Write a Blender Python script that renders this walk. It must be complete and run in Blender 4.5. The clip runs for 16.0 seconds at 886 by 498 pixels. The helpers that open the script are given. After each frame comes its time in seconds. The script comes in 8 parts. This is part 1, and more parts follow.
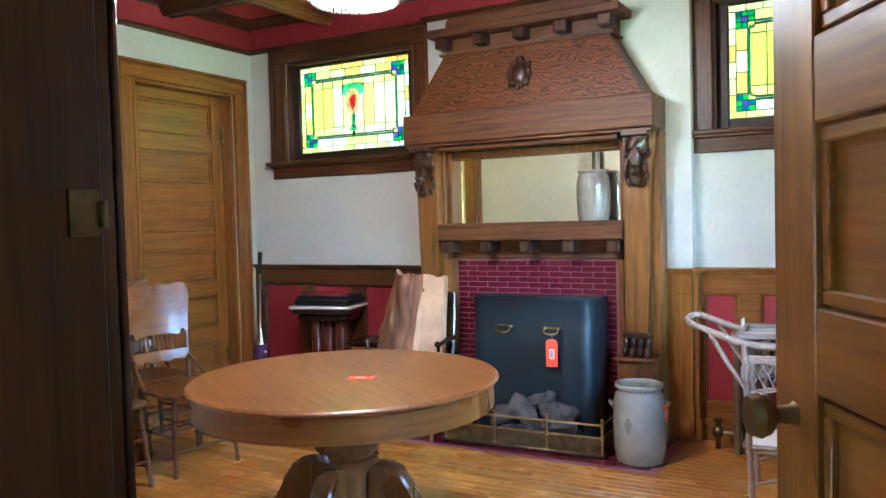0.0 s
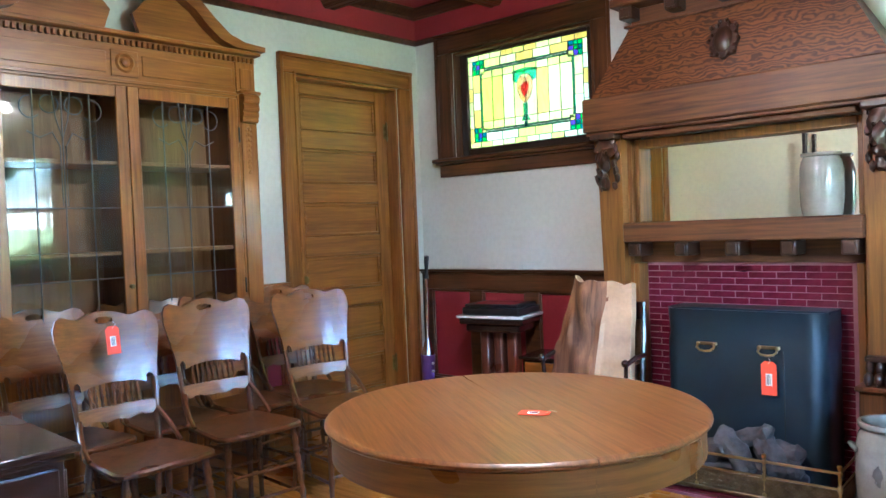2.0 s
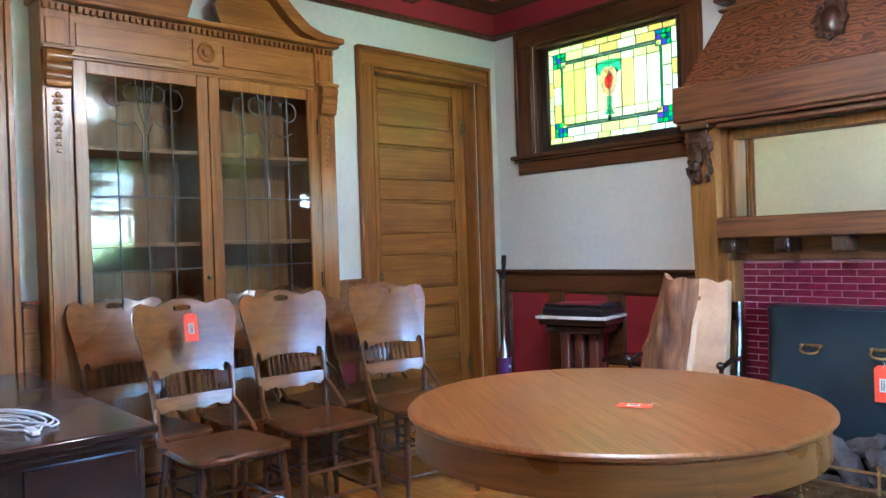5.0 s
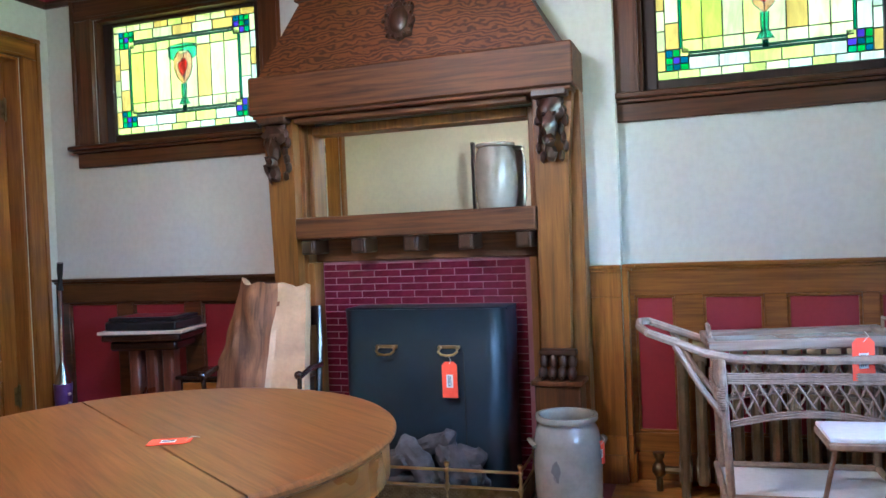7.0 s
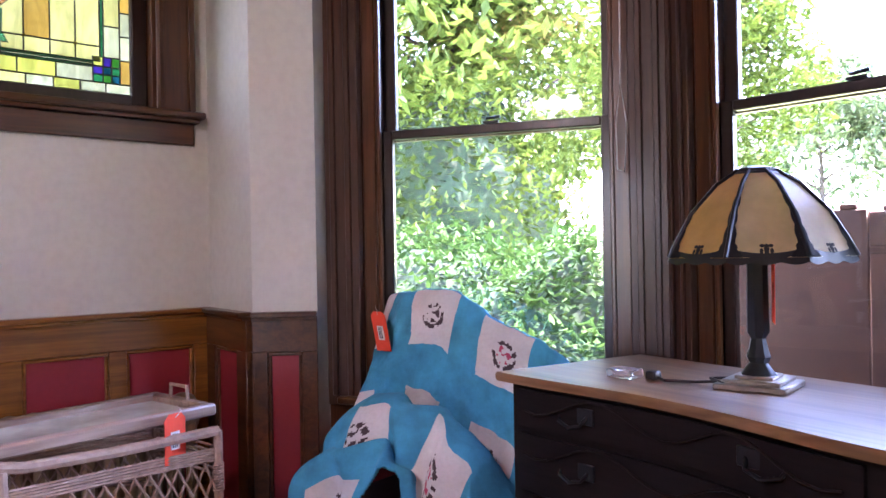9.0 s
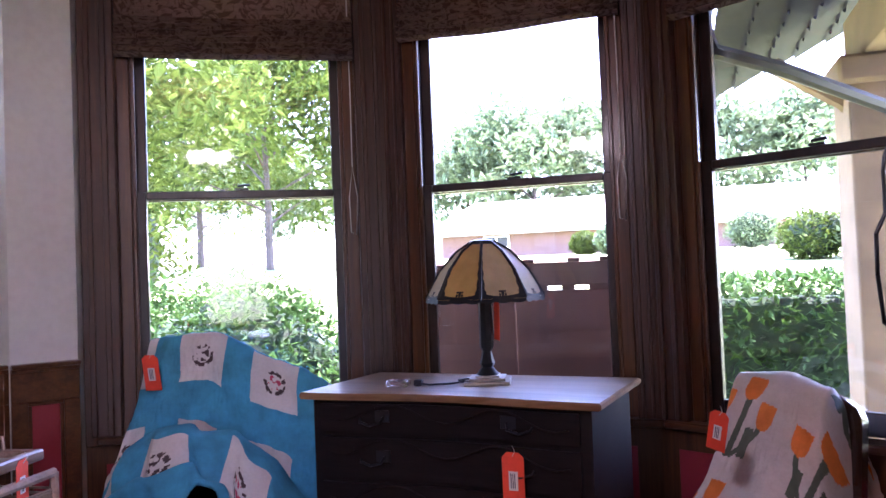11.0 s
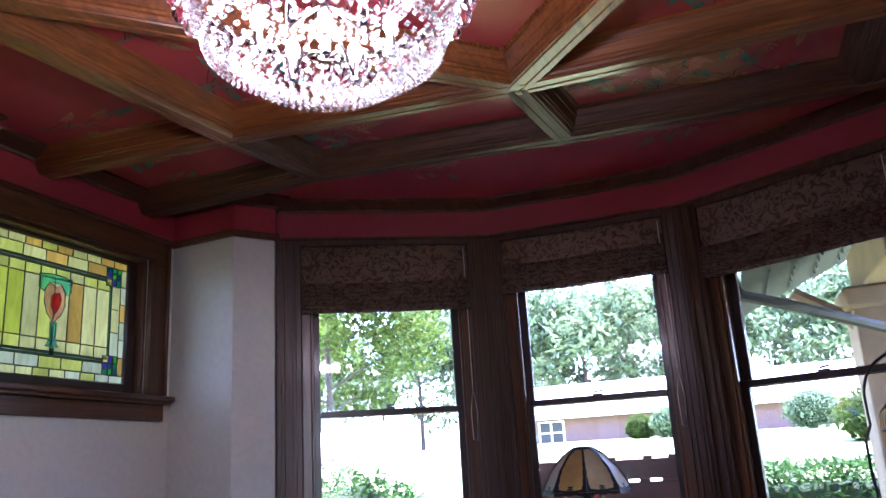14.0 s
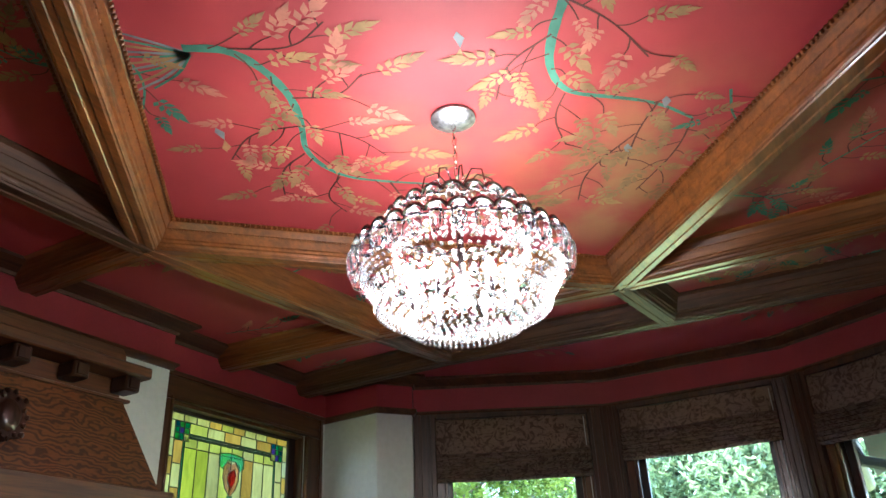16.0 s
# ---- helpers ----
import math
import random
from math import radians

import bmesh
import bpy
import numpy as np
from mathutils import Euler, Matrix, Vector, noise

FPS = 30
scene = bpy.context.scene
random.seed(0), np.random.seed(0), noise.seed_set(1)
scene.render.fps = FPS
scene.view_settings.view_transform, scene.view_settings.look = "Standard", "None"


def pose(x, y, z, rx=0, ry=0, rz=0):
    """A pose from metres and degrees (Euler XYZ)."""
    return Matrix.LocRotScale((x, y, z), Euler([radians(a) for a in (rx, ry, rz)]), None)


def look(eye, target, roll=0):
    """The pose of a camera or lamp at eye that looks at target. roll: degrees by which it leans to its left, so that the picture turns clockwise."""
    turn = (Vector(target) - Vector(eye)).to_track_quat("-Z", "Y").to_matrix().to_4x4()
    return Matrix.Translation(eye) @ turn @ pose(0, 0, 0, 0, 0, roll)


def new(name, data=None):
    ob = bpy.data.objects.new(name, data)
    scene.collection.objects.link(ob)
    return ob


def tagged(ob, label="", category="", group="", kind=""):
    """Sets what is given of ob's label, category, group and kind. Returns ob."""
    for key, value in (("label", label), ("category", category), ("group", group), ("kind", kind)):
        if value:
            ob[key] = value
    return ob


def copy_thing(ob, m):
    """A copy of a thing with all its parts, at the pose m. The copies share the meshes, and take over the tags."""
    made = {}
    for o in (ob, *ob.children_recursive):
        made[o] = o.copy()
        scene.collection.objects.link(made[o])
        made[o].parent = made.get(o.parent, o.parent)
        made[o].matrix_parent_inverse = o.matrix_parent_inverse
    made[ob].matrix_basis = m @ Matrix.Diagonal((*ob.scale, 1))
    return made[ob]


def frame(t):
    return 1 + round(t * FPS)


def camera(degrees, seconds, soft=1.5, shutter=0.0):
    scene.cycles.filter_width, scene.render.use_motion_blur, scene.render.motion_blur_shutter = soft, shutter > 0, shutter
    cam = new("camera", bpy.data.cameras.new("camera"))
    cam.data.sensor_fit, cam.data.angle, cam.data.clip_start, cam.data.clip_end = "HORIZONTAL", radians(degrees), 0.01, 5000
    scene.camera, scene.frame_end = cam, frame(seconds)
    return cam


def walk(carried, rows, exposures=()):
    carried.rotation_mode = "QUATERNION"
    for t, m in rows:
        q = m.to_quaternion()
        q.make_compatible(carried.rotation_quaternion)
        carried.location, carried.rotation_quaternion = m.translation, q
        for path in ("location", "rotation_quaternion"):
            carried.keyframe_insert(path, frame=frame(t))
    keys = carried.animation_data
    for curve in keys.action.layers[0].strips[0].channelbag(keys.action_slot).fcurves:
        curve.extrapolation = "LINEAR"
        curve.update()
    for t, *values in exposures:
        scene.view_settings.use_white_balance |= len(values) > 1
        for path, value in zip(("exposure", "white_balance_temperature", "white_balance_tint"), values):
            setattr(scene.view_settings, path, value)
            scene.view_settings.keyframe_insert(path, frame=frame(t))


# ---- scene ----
import itertools

cam = camera(59.2, 16.0)
PATH = [
    (0, (0.052, -0.011, 1.396), (-0.924, 1.733, 1.319), -1.5),
    (0.5, (-0.032, 0.154, 1.389), (-1.044, 1.877, 1.313), -1.6),
    (1, (-0.116, 0.324, 1.377), (-1.198, 2.005, 1.299), -1.8),
    (1.5, (-0.215, 0.445, 1.377), (-1.412, 2.046, 1.31), -2.0),
    (2, (-0.289, 0.494, 1.379), (-1.629, 1.978, 1.323), -2.3),
    (2.5, (-0.317, 0.507, 1.375), (-1.788, 1.862, 1.331), -2.4),
    (3, (-0.324, 0.516, 1.372), (-1.892, 1.758, 1.337), -2.4),
    (3.2, (-0.33, 0.521, 1.37), (-1.925, 1.727, 1.339), -2.4),
    (5.3, (-0.476, 0.567, 1.256), (-1.861, 2.01, 1.244), -1.9),
    (5.5, (-0.492, 0.58, 1.254), (-1.81, 2.084, 1.239), -2.0),
    (6, (-0.522, 0.64, 1.249), (-1.653, 2.289, 1.228), -2.2),
    (6.5, (-0.527, 0.778, 1.24), (-1.44, 2.557, 1.211), -2.4),
    (7, (-0.512, 0.986, 1.236), (-1.164, 2.877, 1.202), -2.4),
    (7.5, (-0.53, 1.185, 1.236), (-0.813, 3.165, 1.193), -2.6),
    (8, (-0.59, 1.359, 1.245), (-0.361, 3.346, 1.194), -2.7),
    (8.3, (-0.664, 1.46, 1.253), (-0.085, 3.374, 1.22), -2.1),
    (9, (-0.93, 1.702, 1.285), (0.394, 3.201, 1.29), -1.0),
    (9.5, (-1.189, 1.814, 1.304), (0.445, 2.966, 1.351), -1.0),
    (10, (-1.475, 1.86, 1.322), (0.314, 2.751, 1.39), -1.0),
    (10.2, (-1.577, 1.873, 1.326), (0.252, 2.68, 1.397), -1.3),
    (12.3, (-2.513, 1.958, 1.394), (-0.57, 2.43, 1.447), -2.8),
    (12.5, (-2.607, 1.959, 1.397), (-0.667, 2.442, 1.466), -2.9),
    (13, (-2.854, 1.941, 1.41), (-0.927, 2.454, 1.563), -3.1),
    (13.5, (-3.043, 1.92, 1.425), (-1.15, 2.49, 1.728), -3.3),
    (14, (-3.201, 1.86, 1.429), (-1.382, 2.502, 1.96), -3.5),
    (14.5, (-3.329, 1.772, 1.434), (-1.613, 2.477, 2.18), -3.2),
    (15, (-3.474, 1.717, 1.451), (-1.826, 2.476, 2.293), -3.2),
    (15.5, (-3.616, 1.657, 1.461), (-2.01, 2.473, 2.33), -3.0),
    (16, (-3.761, 1.615, 1.467), (-2.179, 2.464, 2.347), -2.7),
]
EXPOSURES = [(0, 6.46, 5070, 6), (3, 6.46, 4870, 7), (5.5, 6.46, 4870, 7), (7, 6.16, 4970, 11), (7.5, 6.06, 5120, 12), (8.5, 5.92, 6100, 36), (9.5, 5.42, 6100, 44), (10.5, 5.22, 5950, 46), (12.5, 4.87, 5400, 60), (13.5, 4.82, 5300, 58), (14.5, 4.73, 5300, 20), (16, 4.98, 5500, 11)]
walk(cam, [(t, look(eye, target, roll)) for t, eye, target, roll in PATH], EXPOSURES)

# ---- light ----
world = bpy.data.worlds.new("sky_world")
scene.world = world
world.use_nodes = True
wn = world.node_tree
wn.nodes.clear()
sky = wn.nodes.new("ShaderNodeTexSky")
sky.sky_type = "NISHITA"
sky.sun_disc = False
sky.sun_elevation = radians(73)
sky.sun_rotation = radians(167)
bg = wn.nodes.new("ShaderNodeBackground")
bg.inputs["Strength"].default_value = 0.15
wout = wn.nodes.new("ShaderNodeOutputWorld")
wn.links.new(sky.outputs["Color"], bg.inputs["Color"])
wn.links.new(bg.outputs["Background"], wout.inputs["Surface"])

sun_data = bpy.data.lights.new("sun", "SUN")
sun_data.energy = 2.0
sun_data.angle = radians(0.6)
sun_data.color = (1.0, 0.95, 0.86)
sun = new("sun", sun_data)
# high sun over the south-east side of the house; it falls on the lawn and not into the room
sun.matrix_basis = look((0, 0, 30), (-2.0, 9.0, 0))
CHANDELIER_WATTS = 2.5

# ---- materials ----
def hexa(c):
    return (*c, 1.0)


def material(name, rough=0.5, metal=0.0, coat=0.0):
    m = bpy.data.materials.new(name)
    m.use_nodes = True
    nt = m.node_tree
    b = nt.nodes["Principled BSDF"]
    b.inputs["Roughness"].default_value = rough
    b.inputs["Metallic"].default_value = metal
    b.inputs["Coat Weight"].default_value = coat
    return m, nt, b


def coords(nt, scale, kind="Object", rot=(0, 0, 0)):
    tc = nt.nodes.new("ShaderNodeTexCoord")
    mp = nt.nodes.new("ShaderNodeMapping")
    mp.inputs["Scale"].default_value = scale
    mp.inputs["Rotation"].default_value = rot
    nt.links.new(tc.outputs[kind], mp.inputs["Vector"])
    return mp.outputs["Vector"]


def noise_tex(nt, vec, scale, detail=4.0, rough=0.55, distort=0.0):
    n = nt.nodes.new("ShaderNodeTexNoise")
    n.inputs["Scale"].default_value = scale
    n.inputs["Detail"].default_value = detail
    n.inputs["Roughness"].default_value = rough
    n.inputs["Distortion"].default_value = distort
    nt.links.new(vec, n.inputs["Vector"])
    return n.outputs["Fac"]


def ramp(nt, fac, stops):
    r = nt.nodes.new("ShaderNodeValToRGB")
    els = r.color_ramp.elements
    while len(els) < len(stops):
        els.new(0.5)
    for e, (p, c) in zip(els, stops):
        e.position, e.color = p, hexa(c)
    nt.links.new(fac, r.inputs["Fac"])
    return r.outputs["Color"]


def mixc(nt, a, b, fac, mode="MIX"):
    m = nt.nodes.new("ShaderNodeMix")
    m.data_type, m.blend_type = "RGBA", mode
    for sock, v in ((m.inputs[6], a), (m.inputs[7], b), (m.inputs[0], fac)):
        if isinstance(v, (int, float)):
            sock.default_value = v
        elif isinstance(v, tuple):
            sock.default_value = hexa(v)
        else:
            nt.links.new(v, sock)
    return m.outputs[2]


def bump(nt, bsdf, height, strength=0.2, dist=0.004):
    b = nt.nodes.new("ShaderNodeBump")
    b.inputs["Strength"].default_value = strength
    b.inputs["Distance"].default_value = dist
    nt.links.new(height, b.inputs["Height"])
    nt.links.new(b.outputs["Normal"], bsdf.inputs["Normal"])


def random_shift(nt, color, amount):
    oi = nt.nodes.new("ShaderNodeObjectInfo")
    hsv = nt.nodes.new("ShaderNodeHueSaturation")
    mr = nt.nodes.new("ShaderNodeMapRange")
    mr.inputs["To Min"].default_value = 1 - amount
    mr.inputs["To Max"].default_value = 1 + amount
    nt.links.new(oi.outputs["Random"], mr.inputs["Value"])
    nt.links.new(mr.outputs["Result"], hsv.inputs["Value"])
    nt.links.new(color, hsv.inputs["Color"])
    return hsv.outputs["Color"]


def wood(name, dark, light, axis="x", rough=0.32, figure=0.5, coat=0.25, scale=1.0, vary=0.06, fleck=20.0):
    """Varnished oak: long fibres along one axis, slow figure and flecks across it."""
    m, nt, b = material(name, rough, 0, coat)
    k = {"x": (0.05, 1, 1), "y": (1, 0.05, 1), "z": (1, 1, 0.05), "xy": (0.05, 0.05, 1)}[axis]
    b.inputs["Coat Roughness"].default_value = 0.16
    long_vec = coords(nt, tuple(scale * v for v in k))
    grain = noise_tex(nt, long_vec, 75, 5, 0.65, 0.3)
    fig = noise_tex(nt, long_vec, fleck, 4, 0.6, 0.7)
    stain = noise_tex(nt, coords(nt, (1, 1, 1)), 1.7, 3)
    mid = tuple(0.5 * (p + q) for p, q in zip(dark, light))
    c1 = ramp(nt, grain, [(0.3, dark), (0.55, mid), (0.75, light)])
    c2 = ramp(nt, fig, [(0.35, tuple(0.55 * v for v in dark)), (0.5, mid), (0.62, light)])
    c = mixc(nt, c1, c2, figure)
    c = mixc(nt, c, ramp(nt, stain, [(0.3, (0.62, 0.60, 0.58)), (0.7, (1.0, 1.0, 1.0))]), 0.6, "MULTIPLY")
    c = random_shift(nt, c, vary)
    nt.links.new(c, b.inputs["Base Color"])
    bump(nt, b, grain, 0.12, 0.002)
    rr = nt.nodes.new("ShaderNodeMapRange")
    rr.inputs["To Min"].default_value, rr.inputs["To Max"].default_value = rough - 0.07, rough + 0.14
    nt.links.new(stain, rr.inputs["Value"])
    nt.links.new(rr.outputs["Result"], b.inputs["Roughness"])
    return m


def plain(name, color, rough=0.5, metal=0.0, var=0.12, scale=6.0, bumps=0.05, coat=0.0, fine=60.0):
    """A painted, cast or woven surface: slow stains and fine grain."""
    m, nt, b = material(name, rough, metal, coat)
    v = coords(nt, (1, 1, 1))
    slow, quick = noise_tex(nt, v, scale, 4), noise_tex(nt, v, fine, 3)
    lo, hi = tuple(max(0, x * (1 - 1.5 * var)) for x in color), tuple(min(1, x * (1 + var)) for x in color)
    c = ramp(nt, slow, [(0.3, lo), (0.65, hi)])
    c = mixc(nt, c, ramp(nt, quick, [(0.35, (0.88, 0.88, 0.88)), (0.6, (1, 1, 1))]), 0.5, "MULTIPLY")
    c = random_shift(nt, c, 0.04)
    nt.links.new(c, b.inputs["Base Color"])
    bump(nt, b, quick, bumps, 0.003)
    return m


def glass_pane(name, color, diffuse=0.6, clear=0.35, gain=0.68):
    """Sheet glass in a leaded window: partly milky, partly clear."""
    m, nt, b = material(name)
    nt.nodes.remove(b)
    v = coords(nt, (1, 1, 1))
    streak = noise_tex(nt, coords(nt, (9, 9, 2.2)), 2.6, 4, 0.6, 1.0)
    c = ramp(nt, streak, [(0.3, tuple(x * 0.46 * gain for x in color)), (0.65, tuple(x * 0.66 * gain for x in color))])
    c = random_shift(nt, c, 0.12)
    tl, tp, gl = nt.nodes.new("ShaderNodeBsdfTranslucent"), nt.nodes.new("ShaderNodeBsdfTransparent"), nt.nodes.new("ShaderNodeBsdfGlossy")
    gl.inputs["Roughness"].default_value = 0.12
    nt.links.new(c, tl.inputs["Color"])
    nt.links.new(c, tp.inputs["Color"])
    m1, m2 = nt.nodes.new("ShaderNodeMixShader"), nt.nodes.new("ShaderNodeMixShader")
    m1.inputs[0].default_value = clear / (clear + diffuse)
    m2.inputs[0].default_value = 0.06
    nt.links.new(tl.outputs[0], m1.inputs[1])
    nt.links.new(tp.outputs[0], m1.inputs[2])
    nt.links.new(m1.outputs[0], m2.inputs[1])
    nt.links.new(gl.outputs[0], m2.inputs[2])
    nt.links.new(m2.outputs[0], nt.nodes["Material Output"].inputs["Surface"])
    return m


def clear_glass(name, tint=(0.96, 0.98, 0.97), gloss=0.07):
    m, nt, b = material(name)
    nt.nodes.remove(b)
    tp, gl, mx = nt.nodes.new("ShaderNodeBsdfTransparent"), nt.nodes.new("ShaderNodeBsdfGlossy"), nt.nodes.new("ShaderNodeMixShader")
    tp.inputs["Color"].default_value = hexa(tint)
    gl.inputs["Roughness"].default_value = 0.02
    fr = nt.nodes.new("ShaderNodeFresnel")
    fr.inputs["IOR"].default_value = 1.45
    nt.links.new(fr.outputs[0], mx.inputs[0])
    nt.links.new(tp.outputs[0], mx.inputs[1])
    nt.links.new(gl.outputs[0], mx.inputs[2])
    nt.links.new(mx.outputs[0], nt.nodes["Material Output"].inputs["Surface"])
    return m


def glowing(name, color, strength):
    m, nt, b = material(name)
    b.inputs["Emission Color"].default_value = hexa(color)
    b.inputs["Emission Strength"].default_value = strength
    b.inputs["Base Color"].default_value = hexa(color)
    return m


MANTEL = [(0.052, 0.015, 0.004), (0.20, 0.070, 0.016)]
GOLD = [(0.165, 0.053, 0.007), (0.42, 0.172, 0.024)]
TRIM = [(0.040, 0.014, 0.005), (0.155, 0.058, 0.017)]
mantel_x = wood("mantel_oak_x", *MANTEL, "x", 0.50, 0.6, 0.0, fleck=34.0)
mantel_z = wood("mantel_oak_z", *MANTEL, "z", 0.34, 0.5, fleck=24.0)
post_z = wood("mantel_post_oak", (0.11, 0.038, 0.006), (0.33, 0.135, 0.022), "z", 0.40, 0.45, 0.12, fleck=30.0)
carved = wood("carved_oak", (0.022, 0.009, 0.004), (0.075, 0.03, 0.014), "z", 0.33, 0.4)
# beam oak twice: the second copy has the shade put into its colour
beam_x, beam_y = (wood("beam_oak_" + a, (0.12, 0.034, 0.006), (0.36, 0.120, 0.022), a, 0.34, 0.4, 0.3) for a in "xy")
shaded_beam_x, shaded_beam_y = (wood("shaded_beam_oak_" + a, *TRIM, a, 0.55, 0.4, 0.0) for a in "xy")
trim_x, trim_y, trim_z = (wood("trim_oak_" + a, *TRIM, a, 0.29, 0.4, 0.15) for a in "xyz")
gold_x, gold_y, gold_z = (wood("golden_oak_" + a, *GOLD, a, 0.29, 0.3, 0.15) for a in "xyz")
table_x = wood("table_oak_x", (0.14, 0.045, 0.009), (0.32, 0.122, 0.028), "x", 0.32, 0.4, 0.06, scale=1.3, fleck=40.0)
table_rim = wood("table_rim_oak", (0.12, 0.038, 0.006), (0.34, 0.125, 0.022), "xy", 0.26, 0.4, 0.2, fleck=30.0)
table_z = wood("table_leg_oak", (0.085, 0.030, 0.007), (0.26, 0.10, 0.024), "z", 0.24, 0.4, 0.3)
chair_z = wood("chair_oak", (0.14, 0.050, 0.009), (0.34, 0.145, 0.033), "x", 0.26, 0.3, 0.8, scale=1.6)
chair_dark = wood("chair_turned_oak", (0.055, 0.019, 0.006), (0.19, 0.073, 0.020), "z", 0.26, 0.4, 0.5)
mahogany = wood("dark_mahogany", (0.012, 0.005, 0.004), (0.05, 0.02, 0.013), "x", 0.22, 0.5, 0.5)
walnut_top = wood("chest_top_wood", (0.17, 0.085, 0.034), (0.40, 0.24, 0.115), "y", 0.36, 0.6, 0.05)
chest_black = wood("matte_black_stained_wood", (0.006, 0.005, 0.007), (0.020, 0.014, 0.014), "y", 0.5, 0.3, 0.0)
chest_black.node_tree.nodes["Principled BSDF"].inputs["Specular IOR Level"].default_value = 0.2
ebony = wood("black_stained_wood", (0.006, 0.004, 0.004), (0.018, 0.012, 0.010), "y", 0.3, 0.3, 0.3)
plaster = plain("white_plaster", (0.64, 0.66, 0.62), 0.75, 0, 0.03, 1.3, 0.08, 0, 30)
cream_plaster = plain("cream_plaster", (0.80, 0.75, 0.54), 0.75, 0, 0.03, 1.3, 0.08, 0, 30)
red_paint = plain("crimson_paint", (0.30, 0.022, 0.034), 0.55, 0, 0.10, 1.8, 0.06)
yellow_paint = plain("yellow_plaster", (0.64, 0.41, 0.075), 0.75, 0, 0.05, 1.5)
tile_red = plain("wine_glazed_tile", (0.125, 0.010, 0.026), 0.2, 0, 0.25, 9, 0.03, 0.6)
mortar = plain("pale_pink_mortar", (0.27, 0.105, 0.125), 0.85)
screen_black = plain("blue_black_enamel", (0.012, 0.022, 0.029), 0.42, 0.1, 0.2, 3, 0.03)
black_metal = plain("black_enamelled_metal", (0.016, 0.020, 0.026), 0.34, 0.2, 0.2, 3, 0.03)
brass = plain("aged_brass", (0.55, 0.40, 0.17), 0.28, 1.0, 0.15, 14)
dull_brass = plain("dull_brass", (0.20, 0.15, 0.075), 0.42, 1.0, 0.25, 20)
bronze_paint = plain("bronze_painted_iron", (0.27, 0.20, 0.11), 0.42, 0.55, 0.2, 8)
stoneware = plain("salt_glazed_stoneware", (0.285, 0.265, 0.22), 0.26, 0, 0.14, 7, 0.05, 0.35)
stoneware_mark = plain("dark_stoneware_glaze", (0.16, 0.15, 0.13), 0.3)
ash_log = plain("grey_ceramic_log", (0.075, 0.066, 0.06), 0.85, 0, 0.45, 12, 0.6, 0, 40)
wicker = plain("whitewashed_wicker", (0.32, 0.225, 0.165), 0.55, 0, 0.14, 30, 0.2)
orange = plain("orange_card", (0.90, 0.085, 0.03), 0.6, 0, 0.03)
paper = plain("white_paper", (0.82, 0.80, 0.80), 0.7, 0, 0.02)
ink = plain("dark_ink", (0.05, 0.05, 0.09), 0.6)
silver = plain("bright_chrome", (0.75, 0.75, 0.76), 0.15, 1.0, 0.05)
plastic_black = plain("black_plastic", (0.012, 0.012, 0.014), 0.35)
white_marble = plain("white_marble", (0.78, 0.77, 0.74), 0.25)
slab_bark = wood("rough_slab_bark", (0.075, 0.026, 0.012), (0.36, 0.16, 0.065), "z", 0.75, 0.6, 0.0, 1.0, 0.02, 16.0)
slab_pale = plain("pale_sawn_wood", (0.54, 0.35, 0.20), 0.7, 0, 0.15, 6, 0.2)
mirror_glass, _nt, _b = material("mirror_silver", 0.015, 1.0)
_b.inputs["Base Color"].default_value = (0.86, 0.87, 0.84, 1)
window_glass = clear_glass("window_glass")
cabinet_glass = clear_glass("old_cabinet_glass", (0.82, 0.86, 0.85))
came_grey = plain("grey_zinc_came", (0.16, 0.16, 0.155), 0.4, 0.7)
lead = plain("lead_came", (0.045, 0.045, 0.042), 0.5, 0.6)


def flame_oak(name, dark, light):
    """Plain-sawn oak with cathedral figure."""
    m, nt, b = material(name, 0.42, 0, 0.12)
    w = nt.nodes.new("ShaderNodeTexWave")
    w.wave_type, w.rings_direction = "RINGS", "Y"
    w.inputs["Scale"].default_value = 9.0
    w.inputs["Distortion"].default_value = 16.0
    w.inputs["Detail"].default_value = 2.0
    w.inputs["Detail Scale"].default_value = 1.3
    nt.links.new(coords(nt, (0.8, 1.0, 1.6)), w.inputs["Vector"])
    fine = noise_tex(nt, coords(nt, (0.12, 1, 1)), 60, 4)
    c = ramp(nt, w.outputs["Fac"], [(0.15, dark), (0.5, tuple(0.6 * (x + y) for x, y in zip(dark, light))), (0.9, light)])
    c = mixc(nt, c, ramp(nt, fine, [(0.35, (0.7, 0.68, 0.66)), (0.6, (1, 1, 1))]), 0.7, "MULTIPLY")
    nt.links.new(c, b.inputs["Base Color"])
    bump(nt, b, fine, 0.1, 0.002)
    return m


hood_oak = flame_oak("figured_hood_oak", (0.050, 0.015, 0.004), (0.155, 0.053, 0.012))


# ---- mesh helpers ----
def part(name, bm, mats, parent=None, label="", flat=False):
    """Links a bmesh as one mesh object, under a thing or part when one is given."""
    bmesh.ops.recalc_face_normals(bm, faces=bm.faces[:])
    me = bpy.data.meshes.new(name)
    bm.to_mesh(me)
    bm.free()
    for m in mats if isinstance(mats, (list, tuple)) else (mats,):
        me.materials.append(m)
    if not flat:
        me.polygons.foreach_set("use_smooth", [True] * len(me.polygons))
        me.set_sharp_from_angle(angle=radians(38))
    ob = new(name, me)
    ob.parent = parent
    if label:
        ob["label"] = label
    return ob


def thing(name, m, label, category, group="", kind=""):
    ob = new(name)
    ob.empty_display_size = 0.1
    ob.matrix_basis = m
    return tagged(ob, label, category, group, kind)


